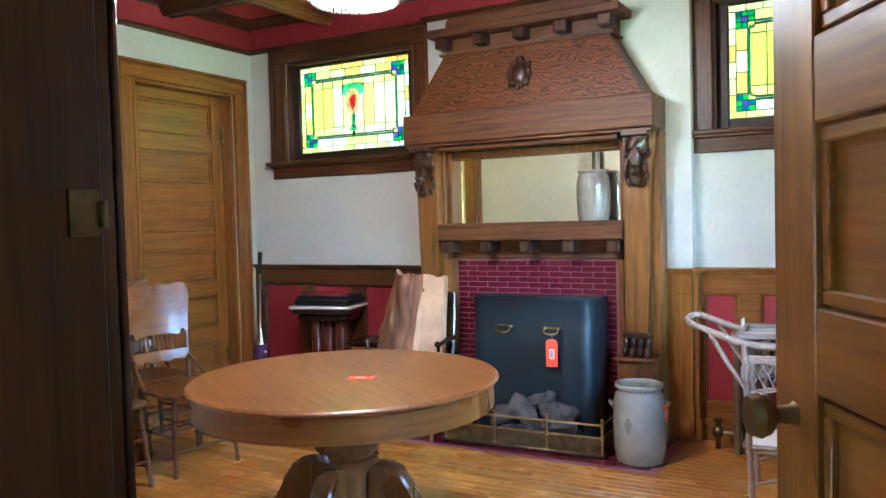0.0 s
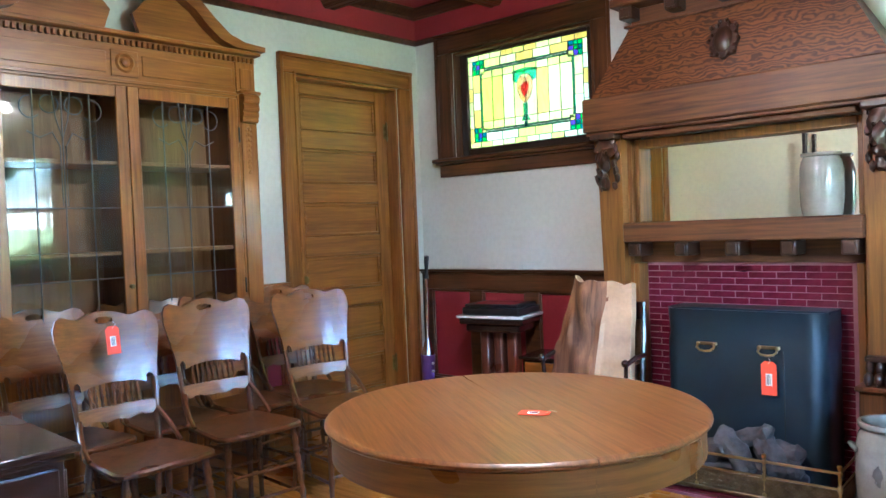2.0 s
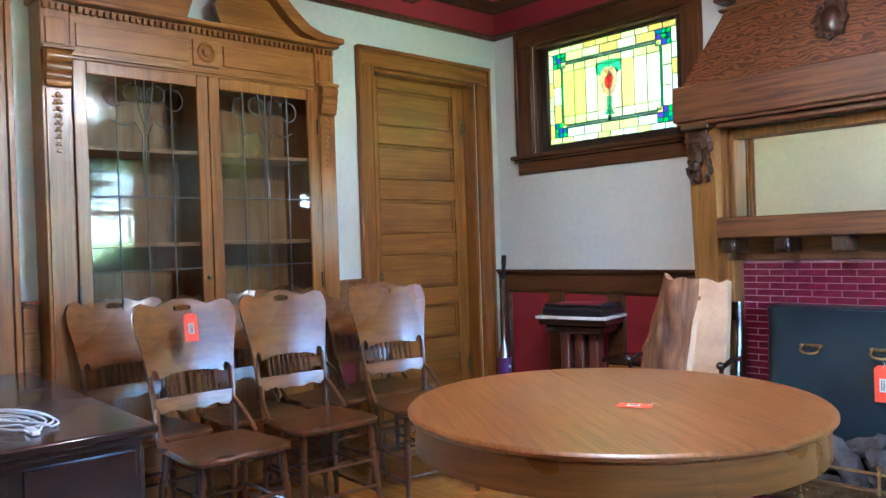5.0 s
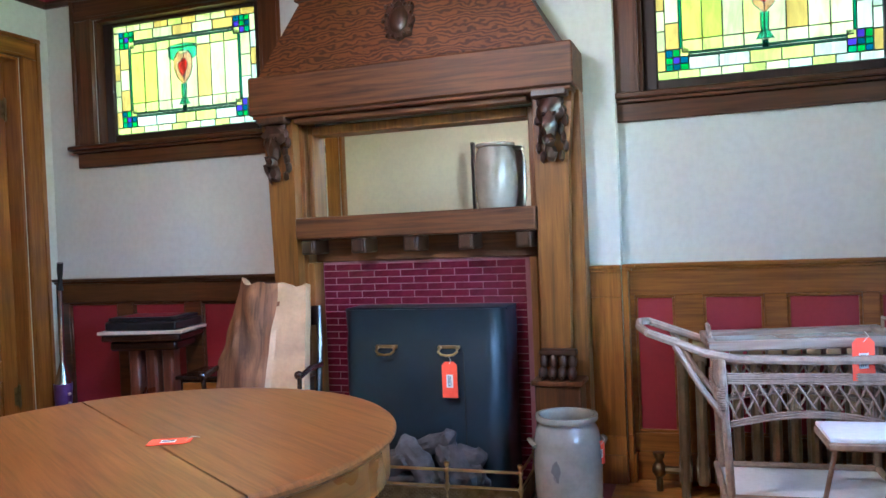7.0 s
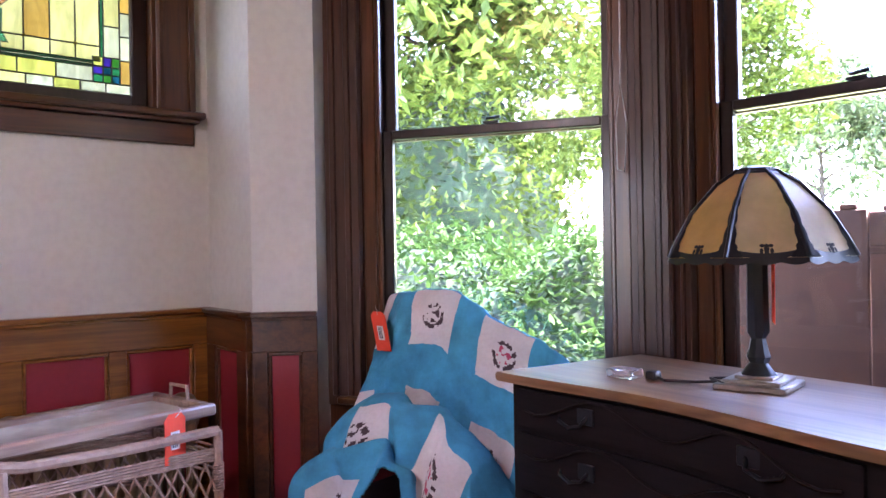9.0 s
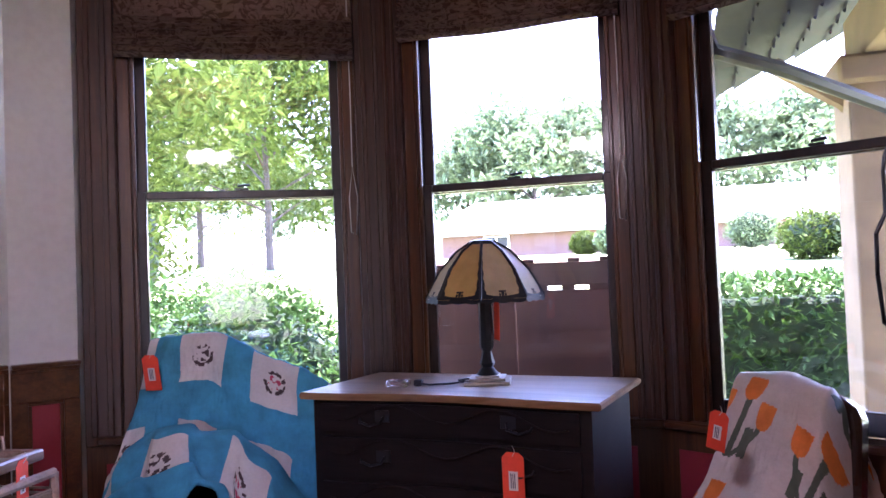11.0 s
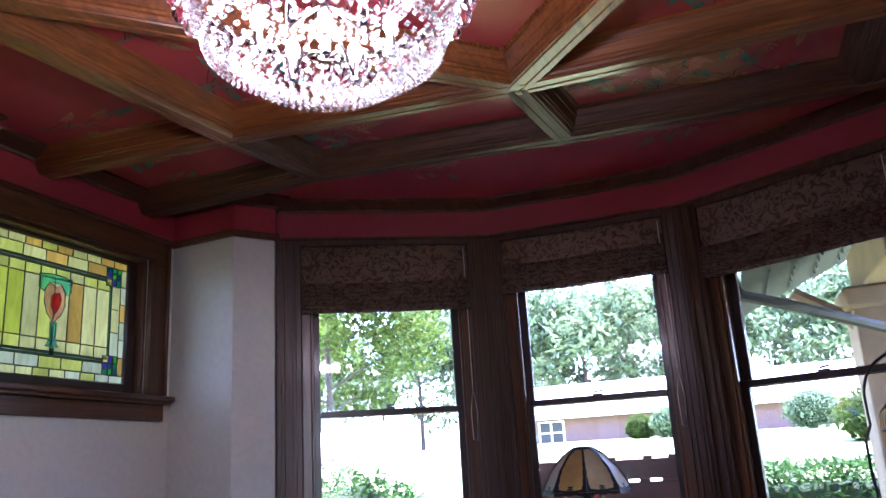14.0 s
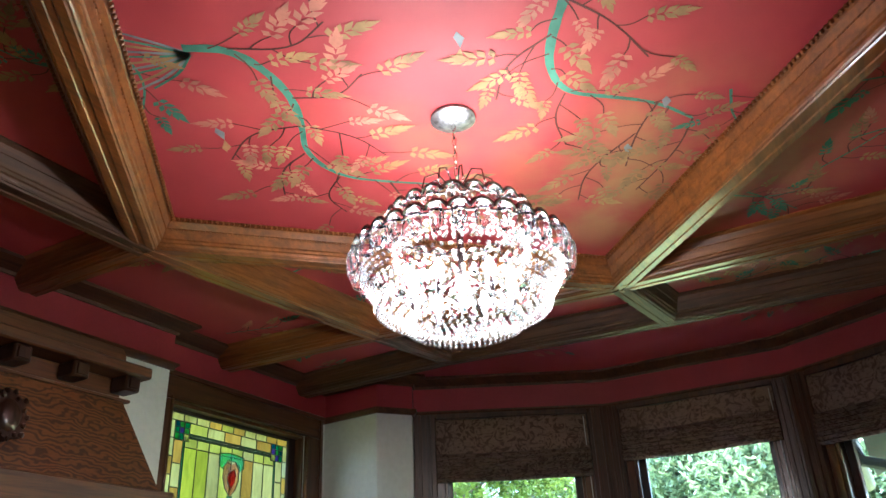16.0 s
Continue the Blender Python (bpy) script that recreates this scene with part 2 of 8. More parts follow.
def xyz(x, y, z, rz=0.0):
    return pose(x, y, z, 0, 0, rz)


def face(bm, pts, mi=0):
    f = bm.faces.new([bm.verts.new(p) for p in pts])
    f.material_index = mi
    return f


def box(bm, x0, x1, y0, y1, z0, z1, c=0.004, m=None, mi=0):
    """A box with chamfered edges."""
    lo, hi = Vector((min(x0, x1), min(y0, y1), min(z0, z1))), Vector((max(x0, x1), max(y0, y1), max(z0, z1)))
    mid, half = (lo + hi) / 2, (hi - lo) / 2
    c = min(c, 0.45 * min(half))
    vs = {}
    for sx in (-1, 1):
        for sy in (-1, 1):
            for sz in (-1, 1):
                s = (sx, sy, sz)
                for k in range(3):
                    p = Vector([mid[i] + s[i] * (half[i] - (0 if i == k else c)) for i in range(3)])
                    vs[s, k] = bm.verts.new(m @ p if m else p)
    made = []
    for k in range(3):
        i, j = (k + 1) % 3, (k + 2) % 3
        for sk in (-1, 1):
            ring = []
            for a, b in ((-1, -1), (1, -1), (1, 1), (-1, 1)):
                s = [0, 0, 0]
                s[k], s[i], s[j] = sk, a, b
                ring.append(vs[tuple(s), k])
            made.append(bm.faces.new(ring))
        for a in (-1, 1):
            for b in (-1, 1):
                s1, s2 = [0, 0, 0], [0, 0, 0]
                s1[k], s1[i], s1[j] = -1, a, b
                s2[k], s2[i], s2[j] = 1, a, b
                made.append(bm.faces.new([vs[tuple(s1), i], vs[tuple(s2), i], vs[tuple(s2), j], vs[tuple(s1), j]]))
    for sx in (-1, 1):
        for sy in (-1, 1):
            for sz in (-1, 1):
                made.append(bm.faces.new([vs[(sx, sy, sz), k] for k in range(3)]))
    for f in made:
        f.material_index = mi


def boxed(*args, **kw):
    bm = bmesh.new()
    box(bm, *args, **kw)
    return bm


def lathe(bm, profile, seg=20, m=None, mi=0, squash=1.0):
    """Turns (radius, z) pairs round the z axis."""
    rings = []
    for r, z in profile:
        ring = []
        for i in range(seg):
            a = 2 * math.pi * i / seg
            p = Vector((r * math.cos(a), r * squash * math.sin(a), z))
            ring.append(bm.verts.new(m @ p if m else p))
        rings.append(ring)
    for a, b in zip(rings, rings[1:]):
        for i in range(seg):
            f = bm.faces.new([a[i], a[(i + 1) % seg], b[(i + 1) % seg], b[i]])
            f.material_index = mi
    for ring in (rings[0][::-1], rings[-1]):
        f = bm.faces.new(ring)
        f.material_index = mi


def turned(profile, seg=20):
    bm = bmesh.new()
    lathe(bm, profile, seg)
    return bm


def tube(bm, pts, r, seg=8, closed=False, mi=0, taper=None):
    """A round bar along points."""
    pts = [Vector(p) for p in pts]
    n = len(pts)
    rings = []
    up = Vector((0, 0, 1))
    for i, p in enumerate(pts):
        a = pts[(i - 1) % n] if closed or i else p
        b = pts[(i + 1) % n] if closed or i < n - 1 else p
        t = (b - a).normalized()
        side = t.cross(up)
        side = (t.cross(Vector((1, 0, 0))) if side.length < 0.05 else side).normalized()
        nor = side.cross(t).normalized()
        rr = r if taper is None else taper[0] + (taper[1] - taper[0]) * i / (n - 1)
        rings.append([bm.verts.new(p + rr * (math.cos(2 * math.pi * k / seg) * side + math.sin(2 * math.pi * k / seg) * nor)) for k in range(seg)])
    pairs = list(zip(rings, rings[1:])) + ([(rings[-1], rings[0])] if closed else [])
    for a, b in pairs:
        for k in range(seg):
            f = bm.faces.new([a[k], a[(k + 1) % seg], b[(k + 1) % seg], b[k]])
            f.material_index = mi
    if not closed:
        for ring in (rings[0][::-1], rings[-1]):
            bm.faces.new(ring).material_index = mi


def bar(bm, a, b, r, seg=8, mi=0):
    tube(bm, [a, b], r, seg, mi=mi)


def prism(bm, outline, depth, m=None, mi=0):
    """Extrudes an outline of (u, v) pairs, u along x and v along z, from y = 0 to y = depth."""
    lo = [bm.verts.new((m @ Vector((u, 0, v))) if m else (u, 0, v)) for u, v in outline]
    hi = [bm.verts.new((m @ Vector((u, depth, v))) if m else (u, depth, v)) for u, v in outline]
    n = len(outline)
    fs = [bm.faces.new(lo), bm.faces.new(hi[::-1])]
    fs += [bm.faces.new([lo[i], hi[i], hi[(i + 1) % n], lo[(i + 1) % n]]) for i in range(n)]
    for f in fs:
        f.material_index = mi


def sweep(bm, path, profile, closed=False, mi=0):
    """Runs a moulding along a level path of (x, y): profile pairs (out, z), out to the path's left."""
    n = len(path)
    rings = []
    for i, p in enumerate(path):
        p = Vector(p)
        a = Vector(path[(i - 1) % n]) if closed or i else None
        b = Vector(path[(i + 1) % n]) if closed or i < n - 1 else None
        d1 = (p - a).normalized() if a is not None else None
        d2 = (b - p).normalized() if b is not None else None
        d1, d2 = d1 or d2, d2 or d1
        n1, n2 = Vector((-d1.y, d1.x)), Vector((-d2.y, d2.x))
        nn = (n1 + n2)
        nn = nn / max(0.3, nn.dot(n1))
        rings.append([bm.verts.new((p.x + nn.x * o, p.y + nn.y * o, z)) for o, z in profile])
    k = len(profile)
    for a, b in list(zip(rings, rings[1:])) + ([(rings[-1], rings[0])] if closed else []):
        for i in range(k):
            bm.faces.new([a[i], a[(i + 1) % k], b[(i + 1) % k], b[i]]).material_index = mi
    if not closed:
        bm.faces.new(rings[0][::-1]).material_index = mi
        bm.faces.new(rings[-1]).material_index = mi


def blob(bm, c, r, sub=1, squash=(1, 1, 1), wob=0.0, mi=0, m=None):
    before = len(bm.verts)
    ret = bmesh.ops.create_icosphere(bm, subdivisions=sub, radius=1.0)
    for v in ret["verts"]:
        k = 1 + wob * noise.noise(v.co * 2.1 + Vector(c) * 7)
        p = Vector((v.co.x * r * squash[0] * k, v.co.y * r * squash[1] * k, v.co.z * r * squash[2] * k)) + Vector(c)
        v.co = m @ p if m else p
    for f in {f for v in ret["verts"] for f in v.link_faces}:
        f.material_index = mi


def text_mesh(word, size, m, mat, name, parent):
    cu = bpy.data.curves.new(name, "FONT")
    cu.body, cu.size, cu.align_x, cu.align_y = word, size, "CENTER", "CENTER"
    cu.extrude = 0.0004
    ob = new(name, cu)
    ob.data.materials.append(mat)
    ob.matrix_basis = m
    ob.parent = parent
    return ob


# ---- the room ----
WEST, NORTH, SOUTH, TOP = -4.50, 4.93, 0.45, 3.05
BREAST = 4.83
CAP, FRIEZE, BEAM = 1.06, 2.80, 2.925
MID_Y = 2.61
MANTEL_X = -1.93
W1, W2 = (-4.12, -2.92), (-0.82, 0.34)
WZ = (1.89, 2.73)
DOOR1 = (3.73, 4.70, 2.44)
DOORW = (0.55, 1.46, 2.56)
ENTRY = (-0.57, 0.325, 2.44)


def mirror_y(p):
    return (p[0], 2 * MID_Y - p[1])


BAY_N = [(0.56, 4.93), (0.52, 4.47), (0.72, 4.32), (0.80, 4.36), (1.44, 3.20)]
BAY = BAY_N + [mirror_y(p) for p in BAY_N[::-1]]


def structure(name, bm, mats, label="", parent=None):
    return tagged(part(name, bm, mats, parent), label, name.split("_")[0], "", "structure")


# floor: a sub-floor; the boards are laid at the end
bm = bmesh.new()
box(bm, -7.6, 1.75, -2.2, 5.2, -0.20, -0.022, 0)
floor = structure("floor", bm, gold_x, "honey-coloured narrow oak boards, varnished and worn")

# north wall with two small high windows
bm = bmesh.new()
for x0, x1, z0, z1 in ((WEST - 0.2, W1[0], -0.02, 3.2), (W1[0], W1[1], -0.02, WZ[0]), (W1[0], W1[1], WZ[1], 3.2), (W1[1], W2[0], -0.02, 3.2),
                       (W2[0], W2[1], -0.02, WZ[0]), (W2[0], W2[1], WZ[1], 3.2), (W2[1], 0.62, -0.02, 3.2)):
    box(bm, x0, x1, NORTH, NORTH + 0.2, z0, z1, 0)
structure("wall_north", bm, plaster, "white plastered wall above oak wainscot")
bm = boxed(-2.74, -0.93, BREAST, NORTH - 0.002, 0, TOP, 0.003)
structure("wall_chimney_breast", bm, plaster, "white plastered chimney breast behind the mantel")

# west wall: open doorway, built-in cabinet, closed door
bm = bmesh.new()
for y0, y1, z0, z1 in ((-2.2, DOORW[0], -0.02, 3.2), (DOORW[0], DOORW[1], DOORW[2], 3.2), (DOORW[1], 1.80, -0.02, 3.2), (1.80, 3.19, -0.02, 0.88), (1.80, 3.19, 2.20, 3.2), (3.19, DOOR1[0], -0.02, 3.2),
                       (DOOR1[0], DOOR1[1], DOOR1[2], 3.2), (DOOR1[1], NORTH, -0.02, 3.2)):
    box(bm, WEST - 0.2, WEST, y0, y1, z0, z1, 0)
structure("wall_west", bm, plaster, "white plastered wall with doors and a built-in cabinet")

# south wall with the entry
bm = bmesh.new()
for x0, x1, z0, z1 in ((WEST, ENTRY[0], -0.02, 3.2), (ENTRY[0], ENTRY[1], ENTRY[2], 3.2), (ENTRY[1], 0.62, -0.02, 3.2)):
    box(bm, x0, x1, SOUTH - 0.2, SOUTH, z0, z1, 0)
structure("wall_south", bm, cream_plaster, "cream plastered wall with the entry door")

# bay piers and window walls
def facet(a, b, thick, spans):
    """Wall pieces between plan points a and b: spans of (s0, s1, z0, z1) along it."""
    bm = bmesh.new()
    a, b = Vector(a), Vector(b)
    d = (b - a).normalized()
    m = Matrix.Translation((a.x, a.y, 0)) @ Matrix(((d.x, -d.y, 0, 0), (d.y, d.x, 0, 0), (0, 0, 1, 0), (0, 0, 0, 1)))
    for s0, s1, z0, z1 in spans:
        box(bm, s0, s1, 0, thick, z0, z1, 0, m)
    return bm, m


BAY_LEN = (Vector(BAY_N[4]) - Vector(BAY_N[3])).length
for tag_name, pts in (("north", BAY_N), ("south", [mirror_y(p) for p in BAY_N])):
    bm = bmesh.new()
    ring = [pts[0], pts[1], pts[2], pts[3], (pts[3][0] + 0.25, pts[3][1] + (0.13 if tag_name == "north" else -0.13)), (pts[0][0] + 0.1, pts[0][1] + (0.2 if tag_name == "north" else -0.2))]
    lo, hi = [bm.verts.new((x, y, -0.02)) for x, y in ring], [bm.verts.new((x, y, 3.2)) for x, y in ring]
    bm.faces.new(lo), bm.faces.new(hi)
    for i in range(len(ring)):
        j = (i + 1) % len(ring)
        bm.faces.new([lo[i], lo[j], hi[j], hi[i]])
    structure("wall_bay_pier_" + tag_name, bm, plaster, "white plastered corner pier beside the bay")

SILL, HEAD = 0.72, 2.80
B3N, B4N = Vector((*BAY_N[3], 0)), Vector((*BAY_N[4], 0))
B3S, B4S = Vector((*mirror_y(BAY_N[3]), 0)), Vector((*mirror_y(BAY_N[4]), 0))


def along(a, b):
    d = (b - a).normalized()
    return Matrix.Translation(a) @ Matrix(((d.x, -d.y, 0, 0), (d.y, d.x, 0, 0), (0, 0, 1, 0), (0, 0, 0, 1)))


# local x runs along the wall, local y out of the room
BAYS = [("window_3", along(B3N, B4N), BAY_LEN, (0.17, 1.17), 2.345), ("window_4", along(B4N, B4S), 1.18, (0.11, 1.07), 2.42),
        ("window_5", along(B4S, B3S), BAY_LEN, (BAY_LEN - 1.17, BAY_LEN - 0.17), 2.345)]
# walking north to south along the bay, the room lies on the right hand: local y = left = outside
for name, m, length, (o0, o1), _ in BAYS:
    bm = bmesh.new()
    box(bm, 0, length, 0.0, 0.16, -0.02, SILL - 0.04, 0, m)
    box(bm, 0, length, 0.0, 0.16, HEAD + 0.02, 3.2, 0, m)
    box(bm, 0, o0 - 0.02, 0.02, 0.16, SILL - 0.04, HEAD + 0.02, 0, m)
    box(bm, o1 + 0.02, length, 0.02, 0.16, SILL - 0.04, HEAD + 0.02, 0, m)
    structure("wall_bay_" + name, bm, trim_z, "dark oak panelled wall of the window bay")

# entry hall behind the camera and the yellow room, closed but for added openings
bm = bmesh.new()
box(bm, -2.2, -2.0, -2.2, SOUTH - 0.2, 0, 3.2, 0)
box(bm, 1.55, 1.75, -2.2, SOUTH - 0.2, 0, 3.2, 0)
# unseen opening, added so that daylight reaches the entry door
for x0, x1, z0, z1 in ((-2.0, -1.9, 0, 3.2), (-1.5, 1.55, 0, 3.2), (-1.9, -1.5, 0, 1.3), (-1.9, -1.5, 1.9, 3.2)):
    box(bm, x0, x1, -2.2, -2.0, z0, z1, 0)
structure("wall_hall", bm, plaster, "plain white hall walls, unseen, with a small opening added for daylight")
bm = bmesh.new()
# the gap is an unseen opening, added to brighten the yellow room
for y0, y1, z0, z1 in ((-2.2, -1.7, 0, 3.2), (-1.7, 0.2, 0, 0.7), (-1.7, 0.2, 2.5, 3.2), (0.2, 5.2, 0, 3.2)):
    box(bm, -7.6, -7.4, y0, y1, z0, z1, 0)
box(bm, -7.4, WEST - 0.2, 2.6, 2.8, 0, 3.2, 0)
box(bm, -7.4, WEST - 0.2, -2.2, -2.0, 0, 3.2, 0)
# unseen wall, added to stop light leaking in round door_1
box(bm, -7.4, WEST - 0.2, 5.0, 5.2, 0, 3.2, 0)
structure("wall_yellow_room", bm, yellow_paint, "yellow plastered walls of the next room")
structure("ceiling_yellow_room", boxed(-7.4, WEST - 0.2, -2.0, 2.6, 3.0, 3.045, 0), plaster, "plain white ceiling of the next room")

# ceiling: crimson panels above a grid of oak beams
DIA = dict(w=-3.70, e=-0.25, n=4.07, s=1.10)
DCX, DCY = -1.80, 2.53
bm = bmesh.new()
box(bm, -7.6, 1.75, -2.2, 5.3, TOP, TOP + 0.2, 0)
ceiling_panel = bm

HALF_BEAM = [(0.000, BEAM + 0.004), (0.010, BEAM + 0.004), (0.014, BEAM), (0.040, BEAM), (0.044, BEAM + 0.006), (0.050, BEAM + 0.006), (0.055, BEAM + 0.012), (0.058, BEAM + 0.022), (0.066, BEAM + 0.026), (0.068, BEAM + 0.036), (0.074, BEAM + 0.040),
             (0.084, BEAM + 0.078), (0.088, BEAM + 0.080), (0.098, BEAM + 0.108), (0.104, BEAM + 0.112), (0.112, BEAM + 0.118), (0.112, TOP + 0.002)]
BEAM_PROFILE = [(-o, z) for o, z in HALF_BEAM[:0:-1]] + HALF_BEAM
# the grid is a little out of square towards the bay
N_END, E_END, EDGE = (-0.36, 3.88), (-0.42, NORTH), [(0.47, SOUTH), (0.38, 2.45), (0.26, 3.77), (0.31, NORTH)]
bays = [(DIA["w"], SOUTH, DIA["w"], NORTH), (DIA["e"], SOUTH, DIA["e"], DCY), (DIA["e"], DCY, *N_END), (*N_END, *E_END), (WEST, DIA["n"], DCX, DIA["n"]), (DCX, DIA["n"], *N_END), (*N_END, *EDGE[2]), (WEST, DIA["s"], 0.44, DIA["s"]),
        (DIA["e"], DCY, 0.38, 2.45), (WEST, DCY, DIA["w"], DCY), (DCX, DIA["n"], DCX, BREAST), (DCX, SOUTH, DCX, DIA["s"])] + [(*EDGE[i], *EDGE[i + 1]) for i in range(3)]
corners = [(DCX, DIA["n"]), (DIA["e"], DCY), (DCX, DIA["s"]), (DIA["w"], DCY)]
diag = [(*corners[i], *corners[(i + 1) % 4]) for i in range(4)]
for i, (x0, y0, x1, y1) in enumerate(bays + diag):
    bm = bmesh.new()
    lift = 0.0015 * (i % 4)
    sweep(bm, [(x0, y0), (x1, y1)], [(o, z + lift if z < TOP else z) for o, z in BEAM_PROFILE])
    # bead strips along both upper edges
    d = Vector((x1 - x0, y1 - y0))
    L = d.length
    d.normalize()
    k = 0.022
    if i >= len(bays):
        for side in (-1, 1):
            for j in range(int(L / k)):
                p = Vector((x0, y0)) + d * (j + 0.5) * k
                blob(bm, (p.x - side * d.y * 0.114, p.y + side * d.x * 0.114, 3.040), 0.0095, 1)
                blob(bm, (p.x - side * d.y * 0.086, p.y + side * d.x * 0.086, BEAM + 0.079), 0.0042, 1)
    # beams towards the bay and west wall take the copy darkened for shade
    beam = structure("trim_ceiling_beam", bm, (shaded_beam_x if abs(d.x) > 0.6 else shaded_beam_y) if max(x0, x1) > -0.2 or min(x0, x1) < -4 else beam_x if abs(d.x) > 0.6 else beam_y, "moulded oak ceiling beam")
    beam.data.set_sharp_from_angle(angle=radians(12))

# crimson frieze, picture rail and crown round the walls
ROOM = [(WEST, SOUTH), (WEST, NORTH), (-2.74, NORTH), (-2.74, BREAST), (-0.93, BREAST), (-0.93, NORTH)] + BAY + [(0.62, SOUTH)]
ROOM = [p for i, p in enumerate(ROOM) if i == 0 or (Vector(p) - Vector(ROOM[i - 1])).length > 0.08]


def ring_moulding(name, profile, mat, label, loop=ROOM):
    # the loop runs clockwise seen from above, so the room is on its right
    bm = bmesh.new()
    sweep(bm, loop, [(-o, z) for o, z in profile], closed=True)
    return structure(name, bm, mat, label)


ring_moulding("trim_frieze", [(0.0, FRIEZE + 0.01), (0.006, FRIEZE + 0.01), (0.006, 3.008), (0.0, 3.008)], red_paint, "crimson painted frieze under the ceiling")
ring_moulding("trim_picture_rail", [(0.0, FRIEZE - 0.012), (0.014, FRIEZE - 0.012), (0.022, FRIEZE + 0.004), (0.034, FRIEZE + 0.012), (0.034, FRIEZE + 0.024), (0.0, FRIEZE + 0.024)], trim_x, "narrow dark oak picture rail")
ring_moulding("trim_crown", [(0.0, 2.985), (0.016, 2.985), (0.022, 3.0), (0.05, 3.008), (0.085, 3.03), (0.10, 3.034), (0.10, TOP + 0.003), (0.0, TOP + 0.003)], shaded_beam_x, "oak crown moulding")


# wainscot
def wainscot(name, m, length, panels, mat_h, label="oak wainscot frame with crimson panels"):
    """Framed panelling on a wall face: local x along it, local y into the wall."""
    bm = bmesh.new()
    t = -0.028
    box(bm, 0, length, t, -0.001, 0.905, CAP - 0.03, 0.003, m)
    box(bm, 0, length, t, -0.001, 0.0, 0.23, 0.003, m)
    box(bm, 0, length, t - 0.012, t, 0.0, 0.14, 0.004, m)
    edge = 0.0
    for p0, p1 in panels:
        box(bm, edge, p0, t, -0.001, 0.23, 0.905, 0.003, m)
        edge = p1
    box(bm, edge, length, t, -0.001, 0.23, 0.905, 0.003, m)
    for p0, p1 in panels:  # bevelled panel moulding
        for x0, x1, z0, z1 in ((p0, p1, 0.23, 0.245), (p0, p1, 0.89, 0.905), (p0, p0 + 0.013, 0.245, 0.89), (p1 - 0.013, p1, 0.245, 0.89)):
            box(bm, x0, x1, t + 0.008, -0.004, z0, z1, 0.004, m)
    ob = structure("wainscot_" + name, bm, mat_h, label)
    bm = bmesh.new()
    box(bm, 0, length, -0.062, -0.001, CAP - 0.018, CAP, 0.006, m)
    box(bm, 0, length, -0.045, -0.001, CAP - 0.034, CAP - 0.018, 0.005, m)
    part("cap_rail", bm, mat_h, ob)
    for p0, p1 in panels:
        bm = bmesh.new()
        box(bm, p0 + 0.013, p1 - 0.013, -0.008, -0.001, 0.245, 0.89, 0, m)
        part("panel", bm, red_paint, ob, "flat crimson painted panel")
    return ob


nwall = along(Vector((WEST, NORTH, 0)), Vector((0, NORTH, 0)))
wainscot("north_west", nwall, -2.74 - WEST, [(0.10, 0.48), (0.60, 0.98), (1.10, 1.48)], trim_x)
nw2 = Matrix.Translation((-0.93 - WEST, 0, 0))
wainscot("north_east", nwall @ nw2, 0.55 + 0.93, [(-0.95 + 1.0, 0.24), (0.37, 0.64), (0.74, 1.05), (1.12, 1.40)], gold_x)
wainscot("breast", nwall @ Matrix.Translation((-1.078 - WEST, BREAST - NORTH, 0)), 0.147, [], gold_z)
wainscot("breast_side", along(Vector((-0.93, BREAST, 0)), Vector((-0.93, NORTH, 0))), 0.10, [], gold_z)
wainscot("pier_a", along(Vector((*BAY_N[0], 0)), Vector((*BAY_N[1], 0))), 0.46, [(0.12, 0.36)], trim_y)
wainscot("pier_b", along(Vector((*BAY_N[1], 0)), Vector((*BAY_N[2], 0))), 0.25, [(0.06, 0.19)], trim_y)
wainscot("west_door", along(Vector((WEST, 3.34, 0)), Vector((WEST, 3.60, 0))), 0.255, [(0.06, 0.20)], gold_y)
wainscot("west_gap", along(Vector((WEST, 1.60, 0)), Vector((WEST, 1.66, 0))), 0.07, [], gold_y)
wainscot("south", along(Vector((ENTRY[0] - 0.15, SOUTH, 0)), Vector((WEST, SOUTH, 0))), 3.8, [(0.12 + 0.46 * i, 0.48 + 0.46 * i) for i in range(8)], trim_x)


